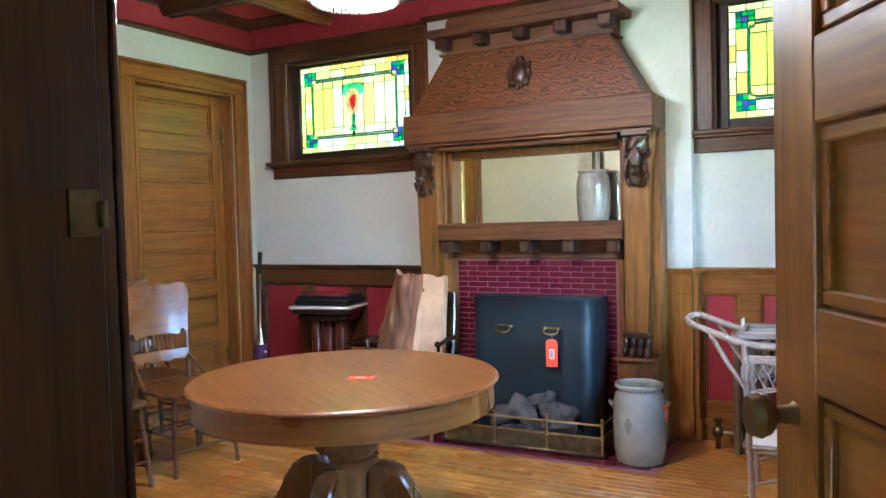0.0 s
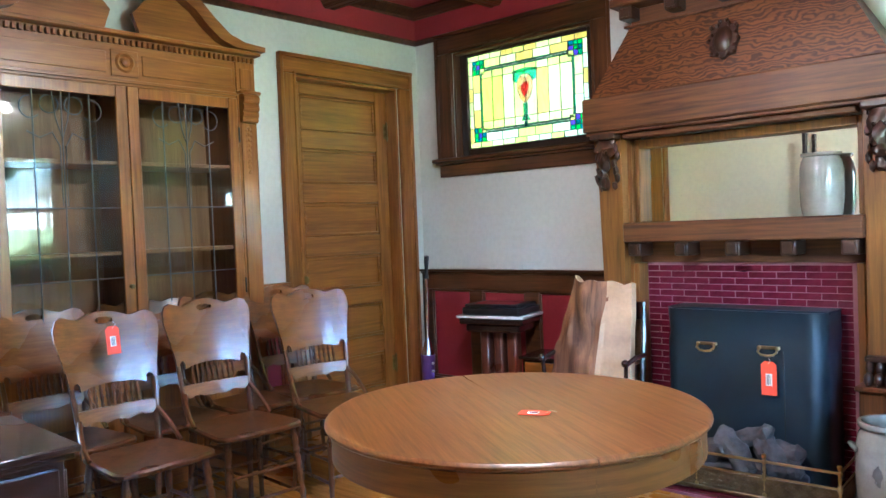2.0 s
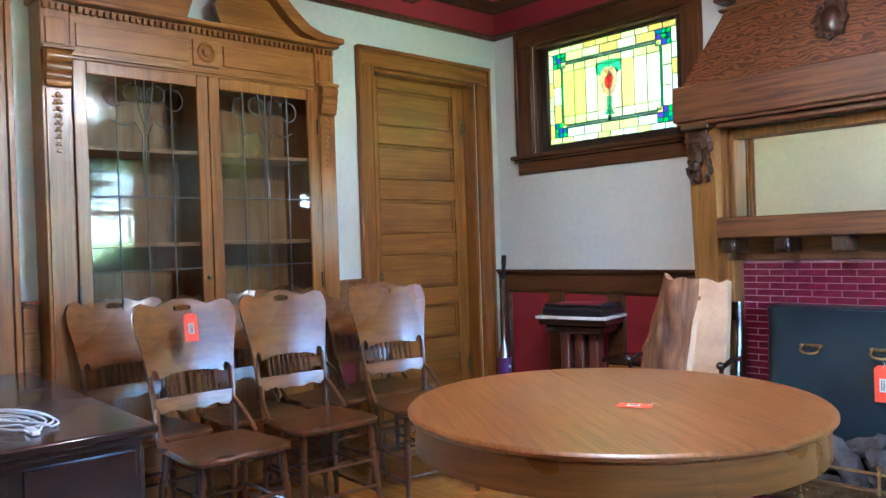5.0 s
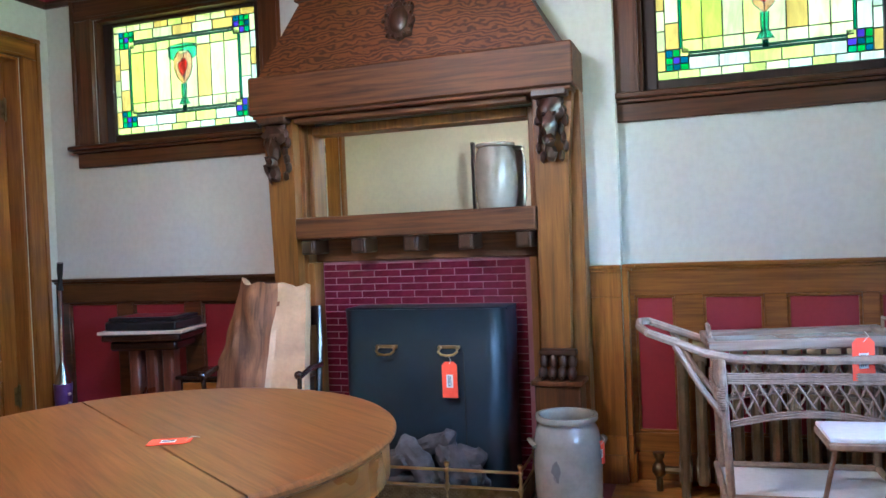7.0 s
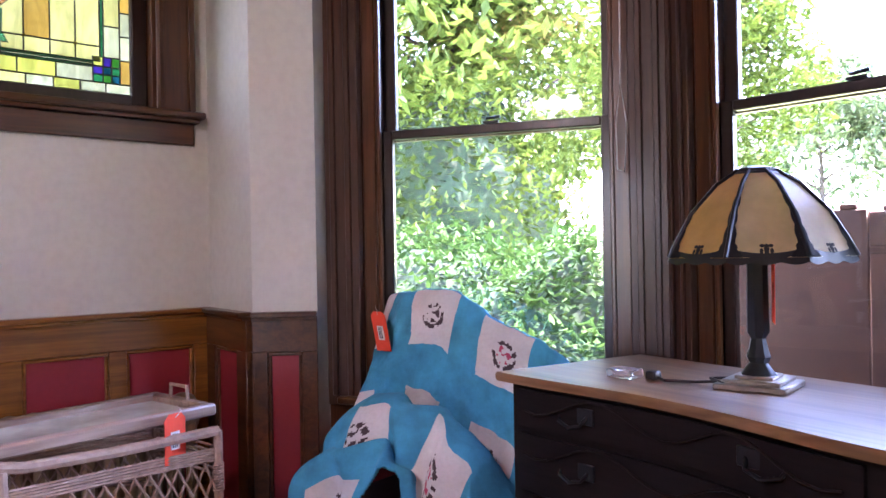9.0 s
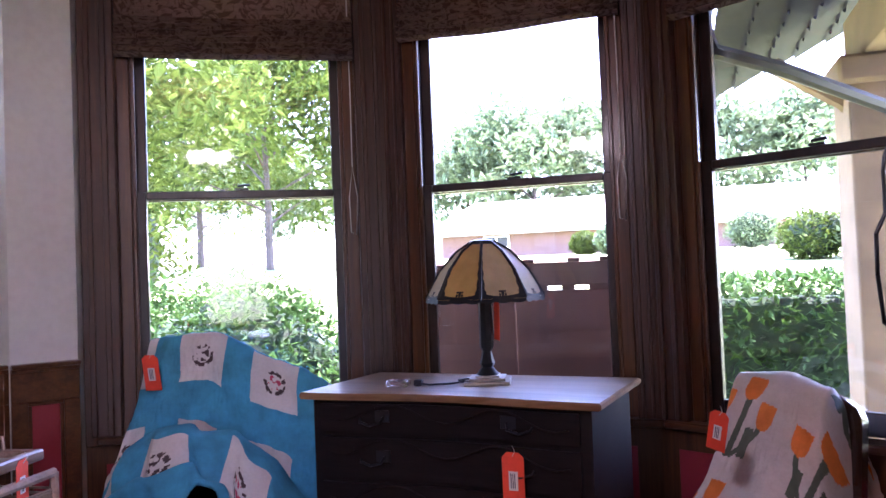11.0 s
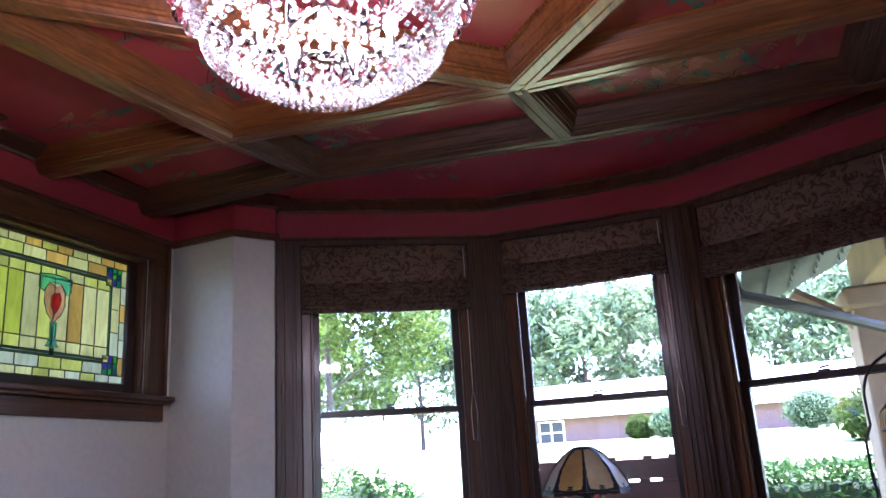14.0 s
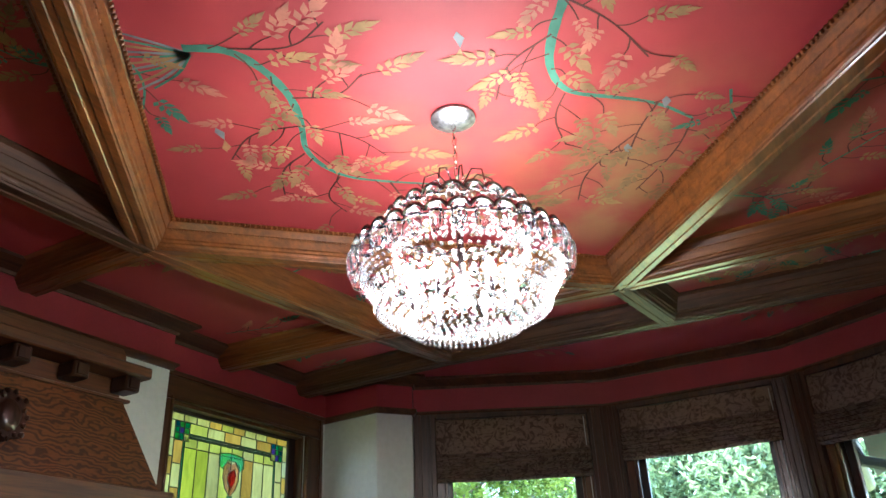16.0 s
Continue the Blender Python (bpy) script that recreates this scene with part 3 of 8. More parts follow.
# casings
def casing(name, m, x0, x1, z0, z1, mat_v, mat_h, width=0.125, sill=False, depth=0.03, reveal=0.16):
    """Door or window surround: local x along the wall, local y into it."""
    bm = bmesh.new()
    for a, b in ((x0 - width, x0), (x1, x1 + width)):
        box(bm, a, b, -depth, -0.001, z0, z1, 0.005, m)
        s = 1 if a < x0 else -1
        o = a if s > 0 else b
        box(bm, o, o + s * 0.028, -depth - 0.016, -depth, z0, z1 + width - 0.02, 0.006, m)
        i = b if s > 0 else a
        box(bm, i - s * 0.018, i, -depth - 0.008, -depth, z0, z1, 0.004, m)
    ob = structure(name, bm, mat_v, "moulded oak surround")
    bm = bmesh.new()
    box(bm, x0 - width, x1 + width, -depth, -0.001, z1, z1 + width, 0.005, m)
    box(bm, x0 - width - 0.004, x1 + width + 0.004, -depth - 0.018, -depth, z1 + width - 0.028, z1 + width, 0.006, m)
    box(bm, x0 - 0.018, x1 + 0.018, -depth - 0.008, -depth, z1, z1 + 0.018, 0.004, m)
    part("head_casing", bm, mat_h, ob)
    bm = bmesh.new()
    box(bm, x0 - 0.001, x0 + 0.018, 0.0, reveal, z0, z1, 0.002, m)
    box(bm, x1 - 0.018, x1 + 0.001, 0.0, reveal, z0, z1, 0.002, m)
    box(bm, x0 + 0.018, x1 - 0.018, 0.0, reveal, z1 - 0.018, z1 + 0.001, 0.002, m)
    part("jamb", bm, mat_v, ob)
    if sill:
        bm = bmesh.new()
        box(bm, x0 - width - 0.03, x1 + width + 0.03, -depth - 0.055, 0.02, z0 - 0.028, z0, 0.008, m)
        box(bm, x0 - width - 0.012, x1 + width + 0.012, -depth - 0.03, -0.001, z0 - 0.045, z0 - 0.028, 0.006, m)
        part("window_sill", bm, mat_h, ob)
        bm = bmesh.new()
        box(bm, x0 - width, x1 + width, -depth + 0.004, -0.001, z0 - 0.135, z0 - 0.045, 0.004, m)
        part("apron", bm, mat_h, ob)
    return ob


wwall = along(Vector((WEST, 0, 0)), Vector((WEST, 1, 0)))
casing("trim_window_1", nwall, W1[0] - WEST, W1[1] - WEST, WZ[0], WZ[1] - 0.06, trim_z, trim_x, 0.15, True)
casing("trim_window_2", nwall, W2[0] - WEST, W2[1] - WEST, WZ[0], WZ[1] - 0.06, trim_z, trim_x, 0.15, True)
casing("trim_door_1", wwall, DOOR1[0], DOOR1[1], 0, DOOR1[2] - 0.002, gold_z, gold_y, 0.13)
casing("trim_doorway_2", wwall, DOORW[0], DOORW[1], 0, DOORW[2] - 0.002, gold_z, gold_y, 0.13)
swall = along(Vector((0, SOUTH, 0)), Vector((-1, SOUTH, 0)))
casing("trim_door_3", swall, -ENTRY[1], -ENTRY[0], 0, ENTRY[2] - 0.002, trim_z, trim_x, 0.13, False, 0.03, 0.2)


# ---- bay windows: double-hung sashes with raised fabric shades ----
shade_cloth, _nt, _b = material("brown_patterned_shade_cloth", 0.9)
_v = coords(_nt, (1, 1, 1))
_weave = noise_tex(_nt, coords(_nt, (1, 1, 6)), 40, 3)
_leafy = noise_tex(_nt, _v, 14, 2, 0.5, 3.0)
_c = mixc(_nt, ramp(_nt, _leafy, [(0.42, (0.12, 0.068, 0.050)), (0.52, (0.27, 0.175, 0.13))]), ramp(_nt, _weave, [(0.3, (0.6, 0.6, 0.6)), (0.7, (1, 1, 1))]), 0.7, "MULTIPLY")
_nt.links.new(_c, _b.inputs["Base Color"])
bump(_nt, _b, _weave, 0.4, 0.004)
_tr, _mx = _nt.nodes.new("ShaderNodeBsdfTranslucent"), _nt.nodes.new("ShaderNodeMixShader")
_nt.links.new(_c, _tr.inputs["Color"])
_mx.inputs[0].default_value = 0.45
_nt.links.new(_b.outputs[0], _mx.inputs[1])
_nt.links.new(_tr.outputs[0], _mx.inputs[2])
_nt.links.new(_mx.outputs[0], _nt.nodes["Material Output"].inputs["Surface"])
cord_white = plain("white_cotton_cord", (0.62, 0.60, 0.55), 0.8)
# casing and sash oak: the trim darkened in colour to stand against the daylight
backlit_oak = wood("bay_dark_oak", (0.026, 0.010, 0.006), (0.10, 0.040, 0.017), "z", 0.42, 0.4, 0.12)
sash_backlit = wood("backlit_sash_oak", (0.010, 0.005, 0.004), (0.040, 0.018, 0.010), "z", 0.4, 0.3)


def bay_window(name, m, x0, x1, shade_z):
    """Local x along the wall, y out of the room."""
    ob = thing(name, m, "tall double-hung sash window in dark oak with a raised fabric shade", "window", "bay windows", "structure")
    rail = 1.75
    bm = bmesh.new()  # box frame
    for a, b in ((x0 - 0.02, x0 + 0.035), (x1 - 0.035, x1 + 0.02)):
        box(bm, a, b, 0.02, 0.155, SILL - 0.03, HEAD + 0.015, 0.004)
    for a, b in ((x0 + 0.035, x0 + 0.052), (x1 - 0.052, x1 - 0.035)):
        box(bm, a, b, 0.03, 0.055, SILL, HEAD, 0.004)
    box(bm, x0 + 0.035, x1 - 0.035, 0.02, 0.155, HEAD - 0.03, HEAD + 0.015, 0.004)
    part("window_frame", bm, trim_z, ob)
    for label, y, z0, z1, mat in (("upper_sash", 0.115, rail - 0.02, HEAD - 0.03, sash_backlit), ("lower_sash", 0.072, SILL + 0.0, rail + 0.02, sash_backlit)):
        bm = bmesh.new()
        w = 0.05
        a, b = x0 + 0.036, x1 - 0.036
        box(bm, a, a + w, y, y + 0.035, z0, z1, 0.005)
        box(bm, b - w, b, y, y + 0.035, z0, z1, 0.005)
        box(bm, a + w, b - w, y, y + 0.035, z1 - 0.036, z1, 0.005)
        box(bm, a + w, b - w, y, y + 0.035, z0, z0 + (0.085 if label == "lower_sash" else 0.036), 0.005)
        s = part(label, bm, mat, ob)
        g = part("pane", boxed(a + w, b - w, y + 0.014, y + 0.018, z0 + 0.03, z1 - 0.03, 0), window_glass, s, "clear window glass")
        g.visible_shadow = False
    bm = bmesh.new()  # sash lock
    box(bm, (x0 + x1) / 2 - 0.03, (x0 + x1) / 2 + 0.03, 0.062, 0.085, rail + 0.02, rail + 0.03, 0.003)
    bar(bm, ((x0 + x1) / 2 - 0.02, 0.07, rail + 0.038), ((x0 + x1) / 2 + 0.035, 0.075, rail + 0.045), 0.006)
    part("sash_lock", bm, black_metal, ob)
    bm = bmesh.new()  # stool
    box(bm, x0 - 0.12, x1 + 0.12, -0.045, 0.075, SILL - 0.035, SILL - 0.002, 0.008)
    part("window_sill", bm, trim_x, ob)
    # raised shade with soft folds
    bm = bmesh.new()
    prof = [(-0.004, HEAD - 0.03), (-0.012, HEAD - 0.20)]
    z, n = shade_z + 0.19, 7
    for i in range(n):
        prof += [(-0.014 - 0.022 * (i / n), z), (-0.052 - 0.012 * (i / n), z - 0.014), (-0.020 - 0.02 * (i / n), z - 0.024)]
        z -= 0.19 / n
    prof += [(-0.02, shade_z), (0.012, shade_z + 0.01), (0.012, HEAD - 0.03)]
    a, b, k = x0 - 0.015, x1 + 0.015, 12
    rings = []
    for i in range(k + 1):
        x = a + (b - a) * i / k
        rings.append([bm.verts.new((x, y + 0.006 * math.sin(9 * x + 40 * zz), zz + 0.004 * math.sin(7 * x + 3 * zz))) for y, zz in prof])
    for r0, r1 in zip(rings, rings[1:]):
        for i in range(len(prof)):
            j = (i + 1) % len(prof)
            bm.faces.new([r0[i], r0[j], r1[j], r1[i]])
    bm.faces.new(rings[0]), bm.faces.new(rings[-1][::-1])
    shade = part("shade", bm, shade_cloth, ob, "brown patterned fabric shade folded up")
    bm = bmesh.new()
    xc = x1 - 0.005
    tube(bm, [(xc, -0.012, HEAD - 0.05), (xc + 0.004, -0.014, 2.2), (xc + 0.002, -0.016, 1.86)], 0.003, 6)
    tube(bm, [(xc + 0.002, -0.016, 1.86), (xc + 0.022, -0.016, 1.72), (xc + 0.012, -0.016, 1.55), (xc - 0.012, -0.016, 1.56), (xc - 0.016, -0.016, 1.72)], 0.0028, 6, closed=True)
    part("pull_cord", bm, cord_white, shade, "white looped pull cord")
    return ob


for name, m, length, (o0, o1), shade_z in BAYS:
    bay_window(name, m, o0, o1, shade_z)
    bm = bmesh.new()
    for a, b in ((0.0, o0 - 0.02), (o1 + 0.02, length)):
        box(bm, a + 0.002, b, -0.022, 0.019, SILL - 0.04, HEAD + 0.02, 0.004, m)
        w = b - a
        if w > 0.05:
            box(bm, a + 0.2 * w, a + 0.36 * w, -0.036, -0.022, SILL, HEAD, 0.007, m)
            box(bm, a + 0.64 * w, a + 0.80 * w, -0.036, -0.022, SILL, HEAD, 0.007, m)
    box(bm, o0 - 0.02, o1 + 0.02, -0.022, 0.019, HEAD - 0.03, HEAD + 0.02, 0.004, m)
    structure("trim_bay_casing", bm, backlit_oak, "fluted oak window casing")
    bm = bmesh.new()
    n = 3
    for i in range(n):
        a, b = 0.08 + i * (length - 0.1) / n, 0.08 + (i + 1) * (length - 0.1) / n - 0.08
        box(bm, a, b, -0.006, -0.001, 0.16, 0.60, 0.002, m)
    structure("panel_bay_apron", bm, red_paint, "crimson panels under the bay windows")

# ---- leaded windows ----
COLORS = {
    "amber": (0.82, 0.62, 0.24), "yellow": (0.80, 0.79, 0.30), "cream": (0.84, 0.80, 0.44), "pale": (0.84, 0.84, 0.60),
    "green": (0.06, 0.44, 0.22), "teal": (0.03, 0.27, 0.30), "blue": (0.10, 0.16, 0.52), "red": (1.0, 0.30, 0.16), "rose": (1.0, 0.84, 0.76), "aqua": (0.66, 1.0, 0.88), "violet": (0.24, 0.16, 0.50), "leaf": (0.16, 0.52, 0.14), "lime": (0.74, 0.76, 0.20)}
PANES = {k: glass_pane("leaded_glass_" + k, v) for k, v in COLORS.items()}
EMBLEM = {k: glass_pane("emblem_glass_" + k, c, 0.15, 0.85, 1.5) for k, c in (("rose", (1.0, 0.70, 0.56)), ("red", (1.0, 0.16, 0.07)), ("aqua", (0.34, 0.82, 0.66)), ("teal", (0.10, 0.45, 0.40)))}


def leaded_window(name, x0, x1):
    """A small fixed light in the north wall; glass about 1.05 by 0.70 m."""
    ob = thing(name, xyz((x0 + x1) / 2, NORTH + 0.075, WZ[0]), "leaded stained glass window with a yellow field and a red heart", "window", "leaded windows", "structure")
    W, H0, H1 = (x1 - x0) / 2 - 0.018, 0.0, WZ[1] - WZ[0] - 0.06
    fw = 0.065
    bm = bmesh.new()
    box(bm, -W, -W + fw, -0.022, 0.022, H0, H1, 0.006)
    box(bm, W - fw, W, -0.022, 0.022, H0, H1, 0.006)
    box(bm, -W + fw, W - fw, -0.022, 0.022, H0, H0 + fw, 0.006)
    box(bm, -W + fw, W - fw, -0.022, 0.022, H1 - fw + 0.03, H1, 0.006)
    box(bm, -W, W, -0.03, 0.03, H1 + 0.0005, H1 + 0.059, 0.002)
    part("window_frame", bm, sash_backlit, ob)
    gx0, gx1, gz0, gz1 = -W + fw, W - fw, H0 + fw, H1 - fw + 0.03
    gw, gh = gx1 - gx0, gz1 - gz0
    cames = bmesh.new()

    def line(a, b, r=0.0032):
        bar(cames, (a[0], -0.003, a[1]), (b[0], -0.003, b[1]), r, 6)

    def pane(u0, u1, v0, v1, color):
        p = part("pane", boxed(gx0 + u0 * gw, gx0 + u1 * gw, -0.002, 0.002, gz0 + v0 * gh, gz0 + v1 * gh, 0), PANES[color], ob, flat=True)
        p.visible_shadow = False
        for a, b in (((u0, v0), (u1, v0)), ((u0, v0), (u0, v1))):
            line((gx0 + a[0] * gw, gz0 + a[1] * gh), (gx0 + b[0] * gw, gz0 + b[1] * gh), 0.0034)

    rnd = random.Random(11)
    # narrow outer border of small panes
    bw, bh = 0.042, 0.062
    for i in range(10):
        u0, u1 = i / 10, (i + 1) / 10
        pane(u0, u1, 0, bh, rnd.choice(["pale", "cream", "pale", "yellow"]))
        pane(u0, u1, 1 - bh, 1, rnd.choice(["amber", "cream", "yellow", "cream"]))
    for i in range(6):
        v0, v1 = bh + (1 - 2 * bh) * i / 6, bh + (1 - 2 * bh) * (i + 1) / 6
        for a, b in ((0, bw), (1 - bw, 1)):
            pane(a, b, v0, v1, rnd.choice(["cream", "amber", "cream", "pale"]))
    # mottled green corners with violet flowers at their inner edge
    i0, j0, cw, ch = 0.108, 0.155, 0.068, 0.096
    for sx in (0, 1):
        for sz in (0, 1):
            for iu in range(3):
                for iv in range(3):
                    a, b = bw + 0.5 * cw * iu, bh + 0.5 * ch * iv
                    wu, wv = (0.5 * cw, 0.5 * ch)
                    if iu == 2:
                        wu, a = cw * 0.6, bw + cw
                    if iv == 2:
                        wv, b = ch * 0.6, bh + ch
                    u = (a, a + wu) if sx == 0 else (1 - a - wu, 1 - a)
                    v = (b, b + wv) if sz == 0 else (1 - b - wv, 1 - b)
                    pane(*u, *v, "yellow" if iu == iv == 2 else "violet" if iu * iv in (1, 2) and (iu + iv + sx) % 2 == 0 else ("green", "teal", "leaf")[(iu + 2 * iv + sx + sz) % 3])
    # panes between the corners
    e0, f0 = bw + 1.6 * cw, bh + 1.6 * ch
    for i in range(5):
        u0, u1 = e0 + (1 - 2 * e0) * i / 5, e0 + (1 - 2 * e0) * (i + 1) / 5
        pane(u0, u1, bh, j0 - 0.004, rnd.choice(["cream", "pale", "yellow"]))
        pane(u0, u1, 1 - j0 + 0.004, 1 - bh, rnd.choice(["amber", "cream", "yellow"]))
    for i in range(3):
        v0, v1 = f0 + (1 - 2 * f0) * i / 3, f0 + (1 - 2 * f0) * (i + 1) / 3
        for a, b in ((bw, i0), (1 - i0, 1 - bw)):
            pane(a, b, v0, v1, rnd.choice(["cream", "pale", "amber"]))
    # thin green bands framing the field
    for v in (j0 - 0.004, 1 - j0 - 0.032):
        for q, color in ((0, "green"), (1, "pale"), (2, "green")):
            pane(e0, 1 - e0, v + 0.012 * q, v + 0.012 * (q + 1), color)
    for u in (i0, 1 - i0 - 0.014):
        pane(u, u + 0.014, f0, 1 - f0, "green")
    # field of upright panes with little jewels at the crossings
    g0, g1, h0, h1 = i0 + 0.014, 1 - i0 - 0.014, j0 + 0.032, 1 - j0 - 0.032
    k = 8
    for i in range(k):
        u0, u1 = g0 + (g1 - g0) * i / k, g0 + (g1 - g0) * (i + 1) / k
        cols = {0: ("yellow", "lime", "yellow"), 1: ("yellow", "lime", "yellow"), 5: ("cream", "amber", "cream"), 7: ("cream", "cream", "yellow")}.get(i, ("cream", "yellow", "yellow") if i % 2 else ("cream", "cream", "yellow"))
        cuts = [h0, 0.275, 0.735, h1]
        for q in range(3):
            pane(u0, u1, cuts[q], cuts[q + 1], cols[q])
        if i % 2:
            for v in (0.275, 0.735):
                bm = bmesh.new()
                blob(bm, (gx0 + u0 * gw, -0.004, gz0 + v * gh), 0.009, 1, (1, 0.5, 1))
                part("jewel", bm, PANES["amber"], ob).visible_shadow = False
    # the emblem: heart, leaves and stem, a little proud of the field

    def shape(pts, color, pname, y):
        bm = bmesh.new()
        prism(bm, [(0.62 * u * 0.27, gz0 + gh * 0.5 + v * 0.27) for u, v in pts], 0.003, Matrix.Translation((0, y, 0)))
        part(pname, bm, EMBLEM[color], ob).visible_shadow = False
        pp = [(0.62 * u * 0.27, y, gz0 + gh * 0.5 + v * 0.27) for u, v in pts]
        tube(cames, pp, 0.0028, 5, closed=True)

    shape([(-0.62, 0.62), (-0.2, 0.66), (0.2, 0.66), (0.62, 0.62), (0.62, 0.38), (0.42, 0.30), (0.2, 0.5), (-0.2, 0.5), (-0.42, 0.30), (-0.62, 0.38)], "aqua", "leaf", -0.007)
    shape([(0, 0.42), (0.22, 0.48), (0.38, 0.36), (0.40, 0.12), (0.26, -0.10), (0, -0.26), (-0.26, -0.10), (-0.40, 0.12), (-0.38, 0.36), (-0.22, 0.48)], "rose", "heart", -0.008)
    shape([(0, 0.30), (0.14, 0.32), (0.22, 0.18), (0.12, 0.0), (0, -0.10), (-0.16, 0.04), (-0.18, 0.22)], "red", "heart", -0.013)
    shape([(-0.12, -0.24), (0.12, -0.24), (0.10, -0.55), (0.24, -0.70), (-0.24, -0.70), (-0.10, -0.55)], "aqua", "stem", -0.008)
    shape([(-0.08, -0.72), (0.08, -0.72), (0.08, -0.86), (-0.08, -0.86)], "teal", "stem", -0.008)
    line((gx0, gz1), (gx1, gz1)), line((gx1, gz0), (gx1, gz1))
    part("lead_came", cames, lead, ob, "dark lead strips between the panes")


leaded_window("window_1", *W1)
leaded_window("window_2", *W2)


# ---- doors ----
def panel_door(name, m, width, height, panels, mat_v, mat_h, label, thick=0.046, kind="structure"):
    """Stile and rail door: local x across, y through, z up; panels as (x0, x1, z0, z1)."""
    ob = thing(name, m, label, "door", "", kind)
    bm = bmesh.new()
    zs = sorted({z for p in panels for z in p[2:]})
    x_in = min(p[0] for p in panels), max(p[1] for p in panels)
    box(bm, 0, x_in[0], 0, thick, 0, height, 0.003)
    box(bm, x_in[1], width, 0, thick, 0, height, 0.003)
    ob2 = part("stiles", bm, mat_v, ob)
    bm = bmesh.new()
    edges = [0.0] + [z for p in sorted(panels, key=lambda q: q[2]) for z in (p[2], p[3])] + [height]
    for z0, z1 in zip(edges[::2], edges[1::2]):
        box(bm, x_in[0], x_in[1], 0.0008, thick - 0.0008, z0, z1, 0.003)
    part("rails", bm, mat_h, ob)
    g = 0.005  # shadow gap round the panel moulding
    for x0, x1, z0, z1 in panels:
        bm = bmesh.new()
        box(bm, x0, x1, thick * 0.40, thick * 0.60, z0, z1, 0)
        for y0, y1 in ((0.004, thick * 0.40), (thick * 0.60, thick - 0.004)):
            for a, b, c, d in ((x0 + g, x1 - g, z0 + g, z0 + 0.024), (x0 + g, x1 - g, z1 - 0.024, z1 - g), (x0 + g, x0 + 0.024, z0 + 0.024, z1 - 0.024), (x1 - 0.024, x1 - g, z0 + 0.024, z1 - 0.024)):
                box(bm, a, b, y0 + (0.003 if y0 < 0.02 else 0), y1 - (0.003 if y0 > 0.02 else 0), c, d, 0.008)
        part("panel", bm, mat_h, ob)
    return ob


# closed six-panel door in the west wall
w, h = DOOR1[1] - DOOR1[0] - 0.042, DOOR1[2] - 0.024
cuts = [(0.20, 0.455), (0.585, 0.83), (0.955, 1.20), (1.34, 1.58), (1.715, 1.96), (2.085, 2.335)]
door_1 = panel_door("door_1", wwall @ xyz(DOOR1[0] + 0.021, 0.105, 0.004), w, h, [(0.11, w - 0.11, a, b) for a, b in cuts], gold_z, gold_x, "closed golden oak door with six stacked panels")
bm = bmesh.new()
for z in (0.35, 2.12):
    lathe(bm, [(0.0, z - 0.075), (0.007, z - 0.07), (0.009, z - 0.06), (0.009, z + 0.06), (0.007, z + 0.07), (0.0, z + 0.075)], 10, Matrix.Translation((w - 0.004, -0.008, 0)))
    box(bm, w - 0.035, w, -0.003, 0.0, z - 0.055, z + 0.055, 0.001)
part("hinge", bm, dull_brass, door_1)
bm = bmesh.new()
lathe(bm, [(0.0, 0), (0.026, 0.002), (0.026, 0.006), (0.010, 0.012), (0.010, 0.03), (0.024, 0.042), (0.028, 0.055), (0.02, 0.068), (0, 0.07)], 16, pose(0.055, 0, 1.05, 90, 0, 0))
box(bm, 0.03, 0.08, -0.004, 0, 0.90, 1.16, 0.002)
part("knob", bm, dull_brass, door_1)

# entry door, standing open into the room
lw, lh = 0.82, ENTRY[2] - 0.03
leaf = panel_door("door_3", xyz(0.325, 0.47, 0.004, math.degrees(math.atan2(0.875, -0.485))) @ Matrix.Translation((0, -0.04, 0)), lw, lh,
                  [(0.12, lw - 0.12, a, b) for a, b in ((0.20, 0.46), (0.57, 0.81), (0.92, 1.155), (1.267, 1.50), (1.61, 1.84), (1.95, 2.30))], gold_z, gold_x, "open oak panel door with a dark knob")
bm = bmesh.new()
for y, s in ((0.0, -1), (0.04, 1)):
    lathe(bm, [(0.0, 0), (0.022, 0.002), (0.014, 0.01), (0.011, 0.03), (0.026, 0.042), (0.031, 0.055), (0.026, 0.068), (0.0, 0.072)], 16, pose(lw - 0.06, y, 1.115, 90 * (1 if s < 0 else -1), 0, 0))
part("knob", bm, dull_brass, leaf, "dark brass knob")
bm = bmesh.new()
for y, s in ((0.0, -1), (0.04, 1)):
    outline = [(-0.024, -0.14), (0.0, -0.165), (0.024, -0.14), (0.020, -0.10), (0.027, -0.05), (0.024, 0.05), (0.028, 0.10), (0.014, 0.13), (0.0, 0.15), (-0.014, 0.13), (-0.028, 0.10), (-0.024, 0.05), (-0.027, -0.05), (-0.020, -0.10)]
    prism(bm, outline, 0.004 * s, xyz(lw - 0.06, y, 1.085))
part("escutcheon", bm, dull_brass, leaf, "ornate long door plate")
bm = bmesh.new()
box(bm, ENTRY[0] + 0.018, ENTRY[0] + 0.021, SOUTH - 0.036, SOUTH - 0.006, 1.388, 1.43, 0.001)
box(bm, ENTRY[0] + 0.018, ENTRY[0] + 0.028, SOUTH - 0.008, SOUTH - 0.002, 1.396, 1.42, 0.002)
tagged(part("strike_plate", bm, dull_brass), "brass strike plate on the dark door jamb", "strike plate")


